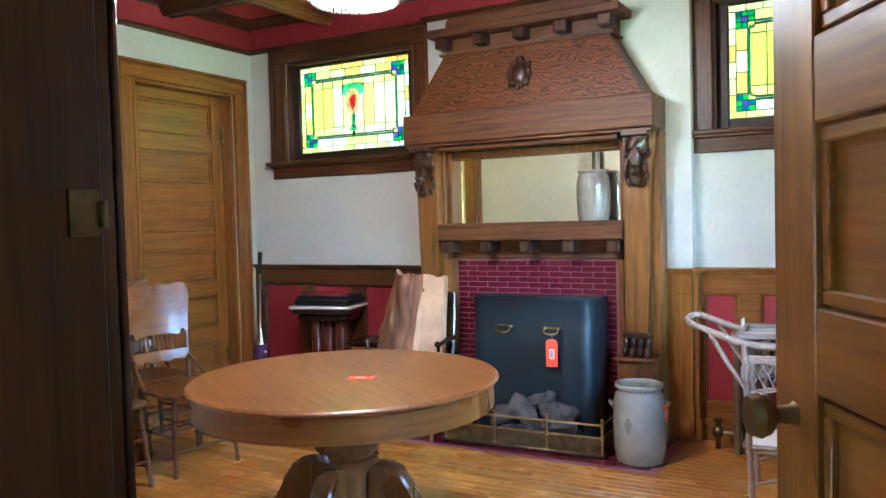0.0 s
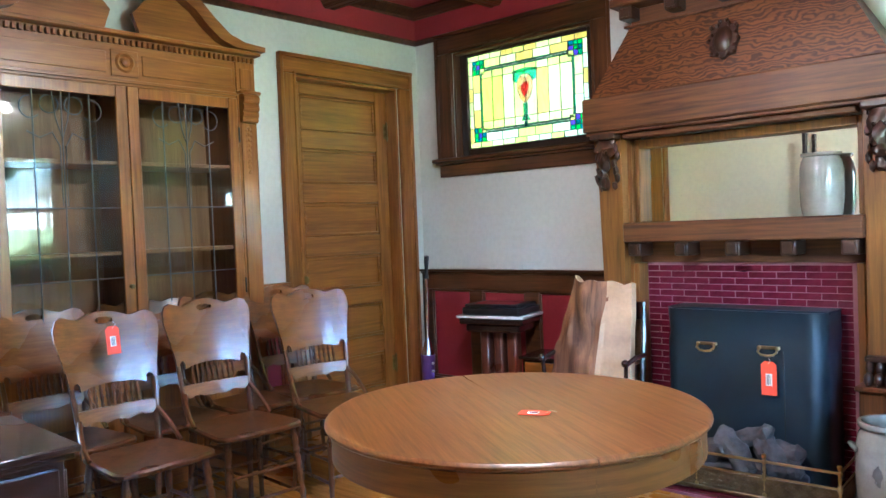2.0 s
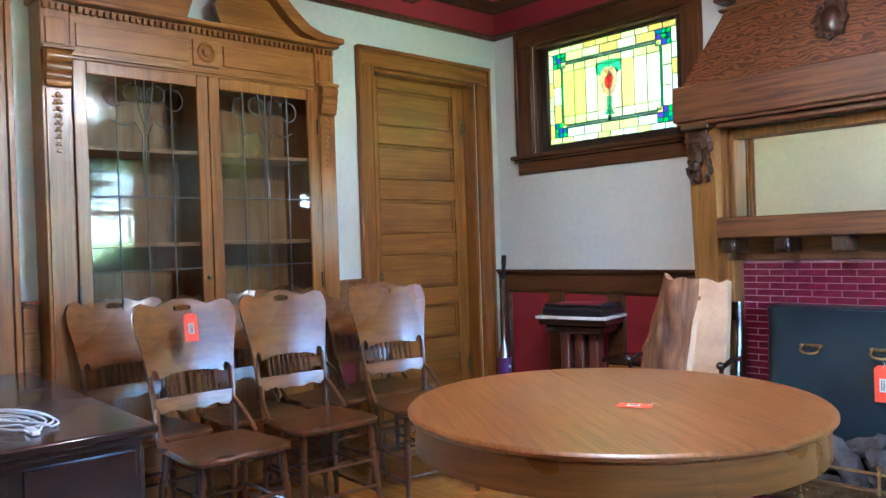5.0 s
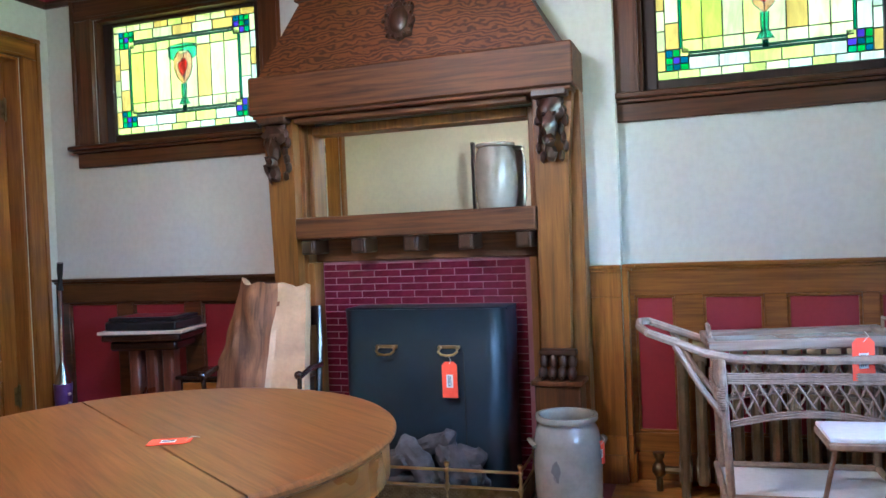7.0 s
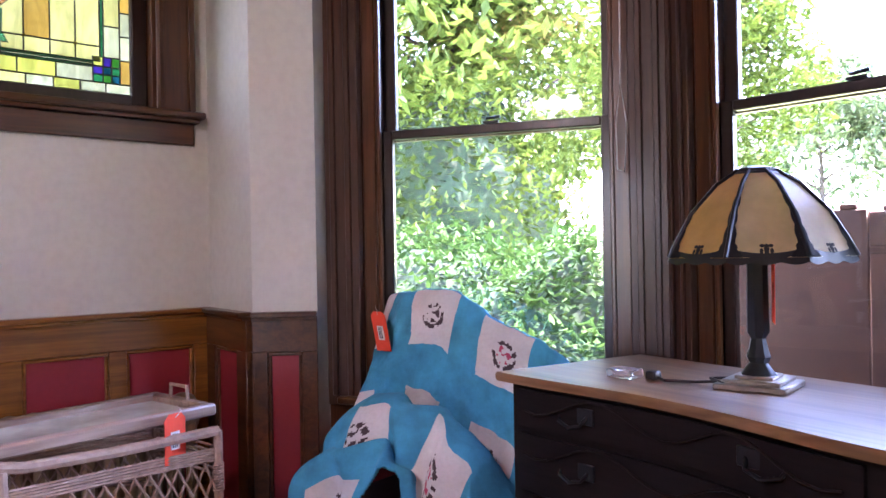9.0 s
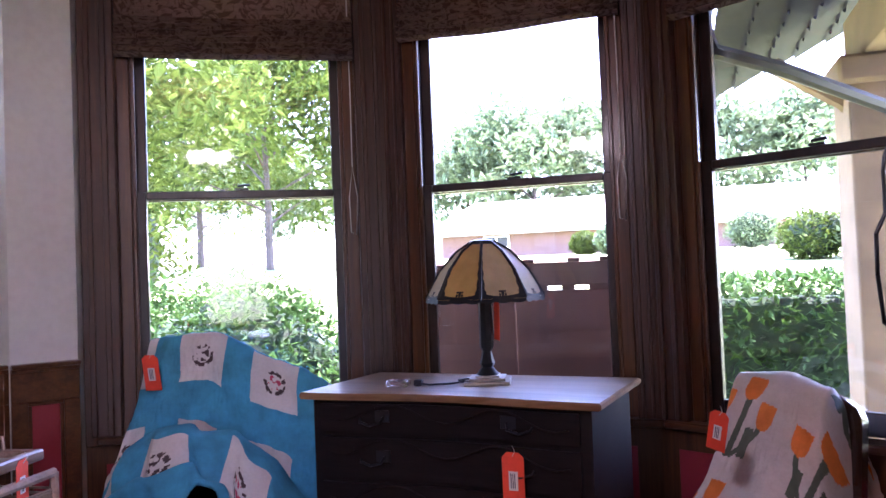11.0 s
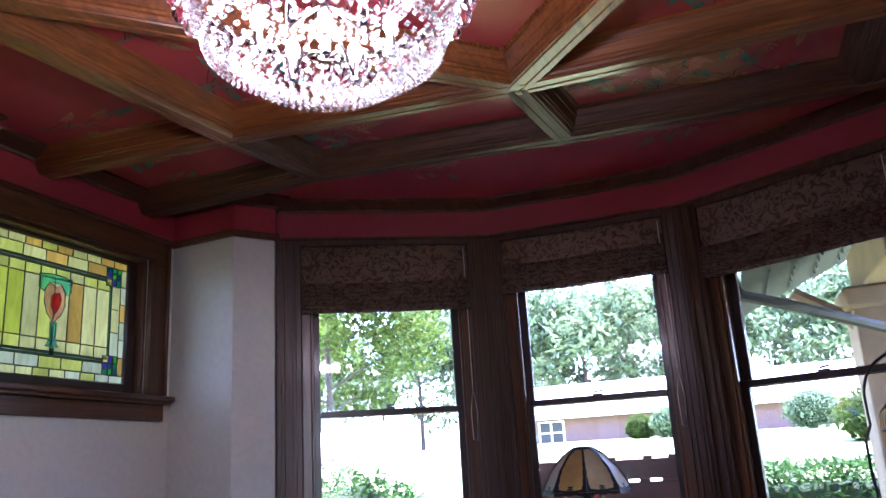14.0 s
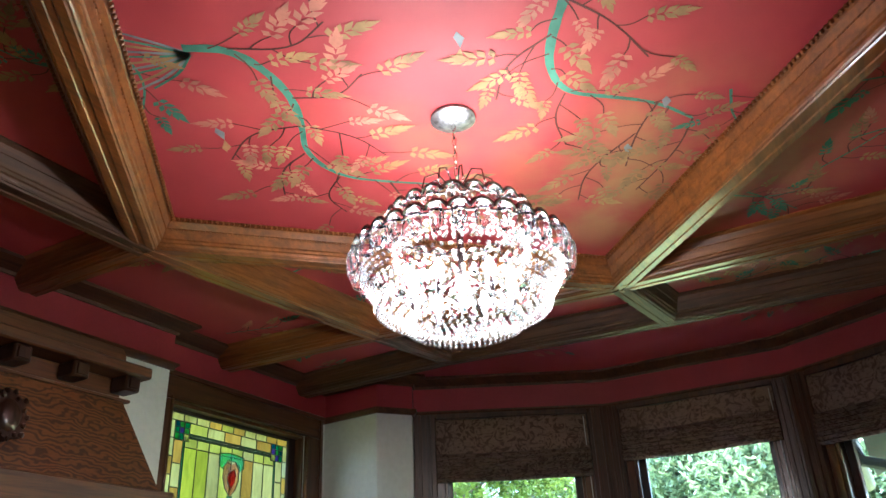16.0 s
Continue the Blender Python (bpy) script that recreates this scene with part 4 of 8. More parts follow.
# ---- mantel ----
def mantelpiece():
    ob = thing("mantelpiece", xyz(MANTEL_X, BREAST, 0), "tall carved oak mantel with a sloping hood and mirror", "mantel")
    F = -0.30  # front of the heavy lintel, from the breast

    def add(name, bm, mat, label=""):
        return part(name, bm, mat, ob, label)

    # two posts, tapering outwards, each on a plinth with a paw foot and a carved head above
    for s, dark in ((-1, 0), (1, 1)):
        bm = bmesh.new()
        x_in, x_out = 0.645, 0.845
        pts = [(s * x_in, 0.56), (s * x_in, 1.90), (s * 0.83, 1.90), (s * 0.80, 1.56), (s * 0.775, 0.56)]
        prism(bm, pts, 0.07, Matrix.Translation((0, -0.21, 0)))
        add("post", bm, post_z)
        bm = bmesh.new()
        box(bm, s * 0.62, s * (0.85 if s > 0 else 0.755), -0.14, -0.002, 0.0, 1.90, 0.004)
        add("side_panel", bm, post_z)
        bm = bmesh.new()
        box(bm, s * 0.615, s * 0.83, -0.29, -0.142, 0.03, 0.52, 0.005)
        box(bm, s * 0.600, s * 0.845, -0.31, -0.142, 0.0, 0.05, 0.006)
        box(bm, s * 0.600, s * 0.845, -0.31, -0.142, 0.52, 0.545, 0.008)
        add("plinth", bm, mantel_z)
        paw = add("paw_foot", boxed(s * 0.635, s * 0.81, -0.26, -0.21, 0.655, 0.685, 0.008), carved, "carved lion paw")
        for i in range(4):
            bm = bmesh.new()
            x = s * (0.655 + 0.045 * i)
            blob(bm, (x, -0.272, 0.578), 0.026, 2, (0.85, 1.25, 1.3))
            blob(bm, (x, -0.245, 0.628), 0.023, 2, (0.85, 1.0, 1.7))
            blob(bm, (x, -0.298, 0.556), 0.012, 1, (0.7, 1.2, 0.9))
            part("toe", bm, carved, paw)
        bm = bmesh.new()  # carved head bracket
        cx = s * 0.73
        box(bm, cx - 0.085, cx + 0.085, -0.285, -0.208, 1.855, 1.895, 0.01)
        blob(bm, (cx, -0.235, 1.80), 0.062, 2, (1.05, 0.8, 1.0), 0.5)
        blob(bm, (cx, -0.265, 1.725), 0.042, 2, (0.85, 0.9, 1.8), 0.45)
        blob(bm, (cx, -0.285, 1.655), 0.032, 2, (1.0, 0.9, 0.9), 0.5)
        blob(bm, (cx, -0.25, 1.60), 0.035, 2, (0.8, 0.8, 1.2), 0.5)
        for q in (-1, 1):
            blob(bm, (cx + q * 0.045, -0.235, 1.845), 0.022, 1, (1, 0.7, 1.5), 0.4)
            blob(bm, (cx + q * 0.026, -0.286, 1.775), 0.012, 1)
            for i in range(6):
                blob(bm, (cx + q * (0.055 + 0.012 * math.sin(i * 2.1)), -0.225, 1.80 - 0.043 * i), 0.024, 1, (0.7, 0.8, 1.3), 0.6)
        add("carved_head", bm, carved, "dark carved animal head bracket")
    # lintel
    bm = boxed(-0.85, 0.85, F, -0.002, 1.90, 2.10, 0.008)
    add("lintel", bm, mantel_x)
    bm = bmesh.new()
    box(bm, -0.835, 0.835, F + 0.015, -0.004, 1.882, 1.90, 0.006)
    box(bm, -0.62, 0.62, F + 0.06, -0.16, 1.85, 1.882, 0.006)
    add("lintel_moulding", bm, mantel_x)
    # sloping hood
    bm = bmesh.new()
    lo = [(-0.80, -0.27), (0.78, -0.27), (0.80, -0.004), (-0.80, -0.004)]
    hi = [(-0.57, -0.20), (0.57, -0.20), (0.57, -0.004), (-0.57, -0.004)]
    a, b = [bm.verts.new((x, y, 2.10)) for x, y in lo], [bm.verts.new((x, y, 2.485)) for x, y in hi]
    bm.faces.new(a), bm.faces.new(b)
    for i in range(4):
        bm.faces.new([a[i], a[(i + 1) % 4], b[(i + 1) % 4], b[i]])
    add("hood", bm, hood_oak, "figured oak hood")
    bm = bmesh.new()
    box(bm, -0.60, 0.60, -0.215, -0.004, 2.485, 2.50, 0.005)
    add("hood_moulding", bm, mantel_x)
    # crown on five blocks
    bm = bmesh.new()
    box(bm, -0.58, 0.58, -0.16, -0.004, 2.50, 2.60, 0.004)
    add("frieze", bm, mantel_x)
    for i in range(5):
        x = -0.56 + 0.28 * i
        bm = bmesh.new()
        box(bm, x - 0.042, x + 0.042, -0.27, -0.161, 2.525, 2.598, 0.008)
        box(bm, x - 0.026, x + 0.026, -0.278, -0.269, 2.537, 2.585, 0.006)
        add("block", bm, carved)
    bm = bmesh.new()
    box(bm, -0.655, 0.655, -0.28, -0.004, 2.60, 2.655, 0.008)
    prism(bm, [(-0.55, 2.655), (0.55, 2.655), (0.55, 2.70), (0.53, 2.735), (-0.53, 2.735), (-0.55, 2.70)], 0.20, Matrix.Translation((0, -0.205, 0)))
    add("crown", bm, mantel_x)
    # shield
    bm = bmesh.new()
    lean = Matrix.Translation((0.0, -0.248, 2.305)) @ Matrix.Rotation(radians(-9), 4, "X")
    out = [(0, -0.105), (0.03, -0.085), (0.062, -0.08), (0.066, -0.04), (0.082, 0.0), (0.066, 0.03), (0.07, 0.075), (0.035, 0.08), (0.02, 0.105), (-0.02, 0.105), (-0.035, 0.08), (-0.07, 0.075), (-0.066, 0.03), (-0.082, 0.0), (-0.066, -0.04), (-0.062, -0.08), (-0.03, -0.085)]
    prism(bm, out, 0.03, lean @ Matrix.Translation((0, -0.012, 0)))
    blob(bm, (0, -0.012, 0.0), 0.056, 2, (0.95, 0.35, 1.25), 0.1, 0, lean)
    for i in range(len(out)):
        blob(bm, (out[i][0] * 0.94, -0.014, out[i][1] * 0.94), 0.013, 1, (1, 0.8, 1), 0.4, 0, lean)
    add("shield", bm, carved, "carved oak shield")
    # mirror with narrow frame
    bm = bmesh.new()
    box(bm, -0.618, -0.59, -0.10, -0.004, 1.36, 1.85, 0.005)
    box(bm, 0.59, 0.618, -0.10, -0.004, 1.36, 1.85, 0.005)
    box(bm, -0.59, 0.59, -0.10, -0.004, 1.80, 1.85, 0.005)
    add("mirror_frame", bm, post_z)
    add("mirror", boxed(-0.588, 0.588, -0.03, -0.006, 1.36, 1.80, 0), mirror_glass, "plain mirror")
    # shelf on five blocks
    bm = boxed(-0.64, 0.64, -0.235, -0.004, 1.245, 1.36, 0.008)
    add("shelf", bm, mantel_x)
    for i in range(5):
        x = -0.575 + 0.2875 * i
        bm = bmesh.new()
        box(bm, x - 0.04, x + 0.04, -0.225, -0.06, 1.165, 1.243, 0.008)
        box(bm, x - 0.025, x + 0.025, -0.232, -0.224, 1.178, 1.23, 0.006)
        add("block", bm, carved)
    bm = boxed(-0.615, 0.615, -0.06, -0.03, 1.12, 1.244, 0.003)
    add("shelf_backing", bm, mantel_x)
    add("inner_frame", boxed(-0.62, -0.585, -0.15, -0.03, 0.0, 1.12, 0.004), post_z)
    add("inner_frame", boxed(0.585, 0.62, -0.15, -0.03, 0.0, 1.12, 0.004), post_z)
    return ob


mantelpiece()
bm = boxed(MANTEL_X - 0.585, MANTEL_X + 0.585, BREAST - 0.042, BREAST - 0.002, 0.0, 1.12, 0)
brick_bed = structure("brick_surround", bm, mortar, "wine-red glazed brick surround with pale joints")
bm = boxed(-2.92, -0.99, 4.16, BREAST - 0.002, -0.021, -0.002, 0)
hearth = structure("hearth", bm, mortar, "wine-red tiled hearth set in the floor")


# fire screen: black cover with rounded sides, two brass handles
def fire_screen():
    ob = thing("fire_screen", xyz(-1.86, 4.56, 0.012), "black metal fire cover with two brass handles", "fire screen")
    bm = bmesh.new()
    path = []
    for s in (-1, 1):
        arc = [(s * (0.325 + 0.09 * math.sin(a)), -0.08 + 0.09 * (1 - math.cos(a))) for a in [radians(15 * i) for i in range(7)]]
        arc.append((s * 0.415, 0.20))
        path += arc[::-1] if s < 0 else arc
    prof_z = [0.0, 0.70, 0.745, 0.875]
    rings = []
    for z in prof_z:
        k = 0.0 if z < 0.74 else (0.018 if z < 0.8 else 0.0)
        rings.append([bm.verts.new((x, y + k, z)) for x, y in path] + [bm.verts.new((x * 0.985, y + 0.012 + k, z)) for x, y in path[::-1]])
    n = len(rings[0])
    for a, b in zip(rings, rings[1:]):
        for i in range(n):
            bm.faces.new([a[i], a[(i + 1) % n], b[(i + 1) % n], b[i]])
    bm.faces.new(rings[0]), bm.faces.new(rings[-1])
    box(bm, -0.42, 0.42, 0.01, 0.20, 0.862, 0.875, 0.004)
    part("cover", bm, screen_black, ob)
    bm = bmesh.new()
    box(bm, 0.22, 0.226, -0.084, -0.08, 0.02, 0.68, 0.001)
    part("seam", bm, lead, ob)
    for x in (-0.165, 0.155):
        bm = bmesh.new()
        box(bm, x - 0.055, x + 0.055, -0.09, -0.08, 0.688, 0.704, 0.003)
        for q in (-1, 1):
            blob(bm, (x + q * 0.045, -0.095, 0.694), 0.011, 2)
        tube(bm, [(x - 0.042, -0.098, 0.69), (x - 0.047, -0.112, 0.678), (x - 0.030, -0.118, 0.664), (x, -0.12, 0.660), (x + 0.030, -0.118, 0.664), (x + 0.047, -0.112, 0.678), (x + 0.042, -0.098, 0.69)], 0.006, 8)
        part("handle", bm, brass, ob, "bright brass bail handle")
    return ob


fire_screen()


def price_tag(m, length=0.125, width=0.062, label="orange card price tag", curl=0.0):
    """A hanging card with a punched end, a white sticker and a barcode-like bar."""
    ob = thing("price_tag", m, label, "price tag", "orange price tags")
    w, c = width / 2, width * 0.22
    bm = bmesh.new()
    prism(bm, [(-w, -length), (w, -length), (w, -c), (w - c, 0), (-w + c, 0), (-w, -c)], 0.0012)
    part("card", bm, orange, ob)
    bm = bmesh.new()
    prism(bm, [(-w * 0.42, -length * 0.72), (w * 0.42, -length * 0.72), (w * 0.42, -length * 0.36), (-w * 0.42, -length * 0.36)], -0.0009)
    part("sticker", bm, paper, ob, "white paper sticker")
    bm = bmesh.new()
    for i in range(3):
        prism(bm, [(-w * 0.24 + i * w * 0.17, -length * 0.68), (-w * 0.16 + i * w * 0.17, -length * 0.68), (-w * 0.16 + i * w * 0.17, -length * 0.40), (-w * 0.24 + i * w * 0.17, -length * 0.40)], -0.0014)
    part("print", bm, ink, ob, "unreadable dark print")
    bm = bmesh.new()
    tube(bm, [(0, -0.002, -0.012), (0.012, -0.012, 0.006), (0.002, -0.006, 0.022)], 0.0012, 5)
    part("string", bm, cord_white, ob)
    return ob


price_tag(xyz(-1.695, 4.436, 0.645, 3), 0.17, 0.075, "orange price tag hanging from the fire cover handle")


# fender
def fender():
    ob = thing("fender", xyz(-1.86, 4.40, 0.008), "pierced brass fireplace fender with a rail", "fender")
    X, D = 0.50, 0.34
    for label, args in (("front_panel", (-X, X, -0.006, 0.006)), ("side_panel", (-X - 0.006, -X + 0.006, 0.006, D)), ("side_panel", (X - 0.006, X + 0.006, 0.006, D))):
        bm = bmesh.new()
        box(bm, *args, 0.018, 0.105, 0.002)
        if label == "front_panel":
            for i in range(40):
                for j in range(3):
                    x = -X + 0.02 + (2 * X - 0.04) * (i + 0.5 * (j % 2)) / 40
                    lathe(bm, [(0.0, 0), (0.010, 0.001), (0.0085, 0.004), (0.005, 0.0015), (0, 0.001)], 8, pose(x, -0.006, 0.037 + 0.024 * j, 90, 0, 0))
        part(label, bm, dull_brass, ob, "pierced brass sheet")
    bm = bmesh.new()
    box(bm, -X - 0.02, X + 0.02, -0.022, 0.02, 0.0, 0.02, 0.005)
    box(bm, -X - 0.02, -X + 0.02, 0.02, D, 0.0, 0.02, 0.005)
    box(bm, X - 0.02, X + 0.02, 0.02, D, 0.0, 0.02, 0.005)
    part("base", bm, dull_brass, ob)
    bm = bmesh.new()
    tube(bm, [(-X, D, 0.185), (-X, 0, 0.185), (X, 0, 0.185), (X, D, 0.185)], 0.007, 8)
    tube(bm, [(-X, D, 0.112), (-X, 0, 0.112), (X, 0, 0.112), (X, D, 0.112)], 0.006, 8)
    part("rail", bm, brass, ob, "thin brass rail")
    for x, y in ((-X, 0), (-X / 3, 0), (X / 3, 0), (X, 0), (-X, D), (X, D)):
        bm = bmesh.new()
        lathe(bm, [(0.0, 0.018), (0.012, 0.018), (0.012, 0.03), (0.007, 0.04), (0.008, 0.09), (0.013, 0.105), (0.013, 0.118), (0.007, 0.13), (0.009, 0.155), (0.006, 0.17), (0.013, 0.182), (0.013, 0.19), (0.006, 0.197), (0.012, 0.208), (0.011, 0.22), (0, 0.226)], 12, Matrix.Translation((x, y, 0)))
        part("post", bm, brass, ob)
    return ob


fender().matrix_basis = xyz(-1.83, 4.245, 0.008, 2)

# gas logs piled before the cover
rnd = random.Random(5)
logs = [((-0.27, 0.03, 0.055), (0.28, 0.04, 0.065), 0.062), ((-0.25, -0.05, 0.05), (0.20, -0.06, 0.055), 0.055), ((-0.12, 0.0, 0.29), (0.06, -0.09, 0.06), 0.05), ((0.04, 0.02, 0.27), (0.24, -0.05, 0.08), 0.048),
        ((-0.27, 0.0, 0.13), (-0.02, 0.04, 0.22), 0.05), ((0.02, 0.03, 0.18), (0.28, 0.04, 0.20), 0.048), ((-0.10, 0.03, 0.19), (0.14, 0.02, 0.30), 0.042), ((-0.28, -0.04, 0.10), (-0.06, -0.05, 0.20), 0.042), ((0.10, -0.06, 0.12), (0.29, 0.0, 0.13), 0.045)]
for a, b, r in logs:
    bm = bmesh.new()
    a, b = Vector(a), Vector(b)
    axis = (b - a).normalized()
    side = axis.cross(Vector((0, 1, 0.3))).normalized()
    up = axis.cross(side)
    rings = []
    for i in range(25):
        t = i / 24
        p = a.lerp(b, t) + Vector([0.02 * noise.noise(a * 7 + Vector((k, t * 3, 0))) for k in (1, 4, 8)])
        cap = min(1.0, 0.25 + 6 * min(t, 1 - t))
        ring = []
        for k in range(18):
            q = 2 * math.pi * k / 18
            rad = r * cap * (1 + 0.30 * noise.noise(Vector((3 * math.cos(q), 3 * math.sin(q), 2.2 * t + 9 * r))) + 0.22 * noise.noise(Vector((7 * math.cos(q), 7 * math.sin(q), 9 * t + r))))
            ring.append(bm.verts.new(p + (side * math.cos(q) + up * math.sin(q)) * rad))
        rings.append(ring)
    for u, v in zip(rings, rings[1:]):
        for k in range(18):
            bm.faces.new([u[k], u[(k + 1) % 18], v[(k + 1) % 18], v[k]])
    bm.faces.new(rings[0]), bm.faces.new(rings[-1])
    ob = tagged(part("ceramic_log", bm, ash_log), "grey charred ceramic log piled in the fender", "log", "logs in the fender")
    ob.matrix_basis = xyz(-1.80, 4.385, 0.012)


# crocks
def crock(name, m, r, h, label, mat=stoneware, ears=True, lidless=True):
    ob = thing(name, m, label, "crock", "")
    bm = bmesh.new()
    prof = [(0, 0), (0.86 * r, 0), (0.90 * r, 0.01), (0.97 * r, 0.18 * h), (r, 0.5 * h), (0.98 * r, 0.74 * h), (0.90 * r, 0.87 * h), (0.80 * r, 0.925 * h), (0.80 * r, 0.94 * h), (0.90 * r, 0.95 * h), (0.92 * r, 0.975 * h), (0.90 * r, h), (0.80 * r, h), (0.76 * r, 0.97 * h), (0.78 * r, 0.9 * h), (0.9 * r, 0.75 * h), (0.9 * r, 0.1 * h), (0, 0.06 * h)]
    lathe(bm, prof, 40)
    part("body", bm, mat, ob)
    if ears:
        for s in (-1, 1):
            bm = bmesh.new()
            tube(bm, [(s * 0.97 * r, -0.045, 0.72 * h), (s * 1.08 * r, -0.02, 0.75 * h), (s * 1.10 * r, 0.02, 0.75 * h), (s * 0.97 * r, 0.045, 0.72 * h)], 0.011, 8)
            part("ear_handle", bm, mat, ob)
    return ob


c = crock("stoneware_crock", xyz(-1.13, 4.32, 0.006, 20), 0.148, 0.44, "grey salt-glazed stoneware crock standing on the hearth")
bm = bmesh.new()
blob(bm, (-0.06, -0.126, 0.23), 0.03, 2, (1, 0.3, 1.6), 0.5)
part("glaze_mark", bm, stoneware_mark, c)
price_tag(xyz(-0.985, 4.30, 0.34, 60), 0.10, 0.05, "orange price tag on the crock handle")
crock("stoneware_jar", xyz(-1.50, BREAST - 0.13, 1.361, 0), 0.105, 0.315, "grey stoneware jar standing on the mantel shelf", stoneware, False)


# ---- round pedestal table ----
def round_table():
    ob = thing("round_table", xyz(-1.87, 2.57, 0, -33), "round golden oak pedestal table with a split top", "table")
    R = 0.63
    for s in (-1, 1):
        bm = bmesh.new()
        prof = [(0.0, 0.738), (R - 0.03, 0.738), (R - 0.008, 0.742), (R, 0.750), (R, 0.757), (R - 0.008, 0.764), (R - 0.02, 0.765), (0, 0.765)]
        n = 48
        rings = []
        for i in range(n + 1):
            a = math.pi * i / n
            rings.append([bm.verts.new((r * math.cos(a), s * (r * math.sin(a) + 0.002), z)) for r, z in prof])
        for p, q in zip(rings, rings[1:]):
            for k in range(len(prof) - 1):
                if prof[k][0] == 0 and prof[k + 1][0] == 0:
                    continue
                bm.faces.new([v for v in (p[k], q[k], q[k + 1], p[k + 1])])
        bmesh.ops.remove_doubles(bm, verts=bm.verts[:], dist=1e-5)
        part("tabletop_half", bm, table_x, ob)
        bm = bmesh.new()
        prof = [(R - 0.045, 0.645), (R - 0.02, 0.645), (R - 0.02, 0.737), (R - 0.045, 0.737)]
        rings = []
        for i in range(n + 1):
            a = math.pi * i / n
            rings.append([bm.verts.new((r * math.cos(a), s * (r * math.sin(a) + 0.0015), z)) for r, z in prof])
        for p, q in zip(rings, rings[1:]):
            for k in range(4):
                bm.faces.new([p[k], q[k], q[(k + 1) % 4], p[(k + 1) % 4]])
        part("apron_half", bm, table_rim, ob)
    bm = bmesh.new()
    box(bm, -0.5, 0.5, -0.20, 0.20, 0.68, 0.737, 0.004)
    part("slide", bm, chair_dark, ob)
    bm = turned([(0.0, 0.10), (0.13, 0.10), (0.14, 0.16), (0.10, 0.20), (0.10, 0.36), (0.125, 0.40), (0.125, 0.43), (0.11, 0.44), (0.17, 0.52), (0.195, 0.56), (0.195, 0.59), (0.16, 0.61), (0.16, 0.63), (0.19, 0.64), (0.19, 0.68), (0.0, 0.68)], 32)
    part("pedestal", bm, table_z, ob)
    leg = [(0.10, 0.40), (0.16, 0.42), (0.23, 0.40), (0.28, 0.33), (0.31, 0.24), (0.36, 0.16), (0.44, 0.115), (0.50, 0.11), (0.535, 0.075), (0.53, 0.03), (0.50, 0.0), (0.44, 0.0), (0.42, 0.035), (0.36, 0.06), (0.28, 0.10), (0.22, 0.18), (0.17, 0.24), (0.10, 0.26)]
    for i in range(4):
        bm = bmesh.new()
        prism(bm, leg, 0.085, Matrix.Rotation(radians(45 + 90 * i), 4, "Z") @ Matrix.Translation((0, -0.0425, 0)))
        bmesh.ops.bevel(bm, geom=bm.edges[:], offset=0.01, segments=1, affect="EDGES")
        for q in (-1, 0, 1):
            blob(bm, (0.535, q * 0.028, 0.025), 0.022, 1, (1.4, 0.8, 1), 0, 0, Matrix.Rotation(radians(45 + 90 * i), 4, "Z"))
        part("leg", bm, table_z, ob)
    return ob


round_table()
price_tag(pose(-1.72, 2.56, 0.7672, -90, 0, -66), 0.10, 0.058, "orange price tag lying on the round table")


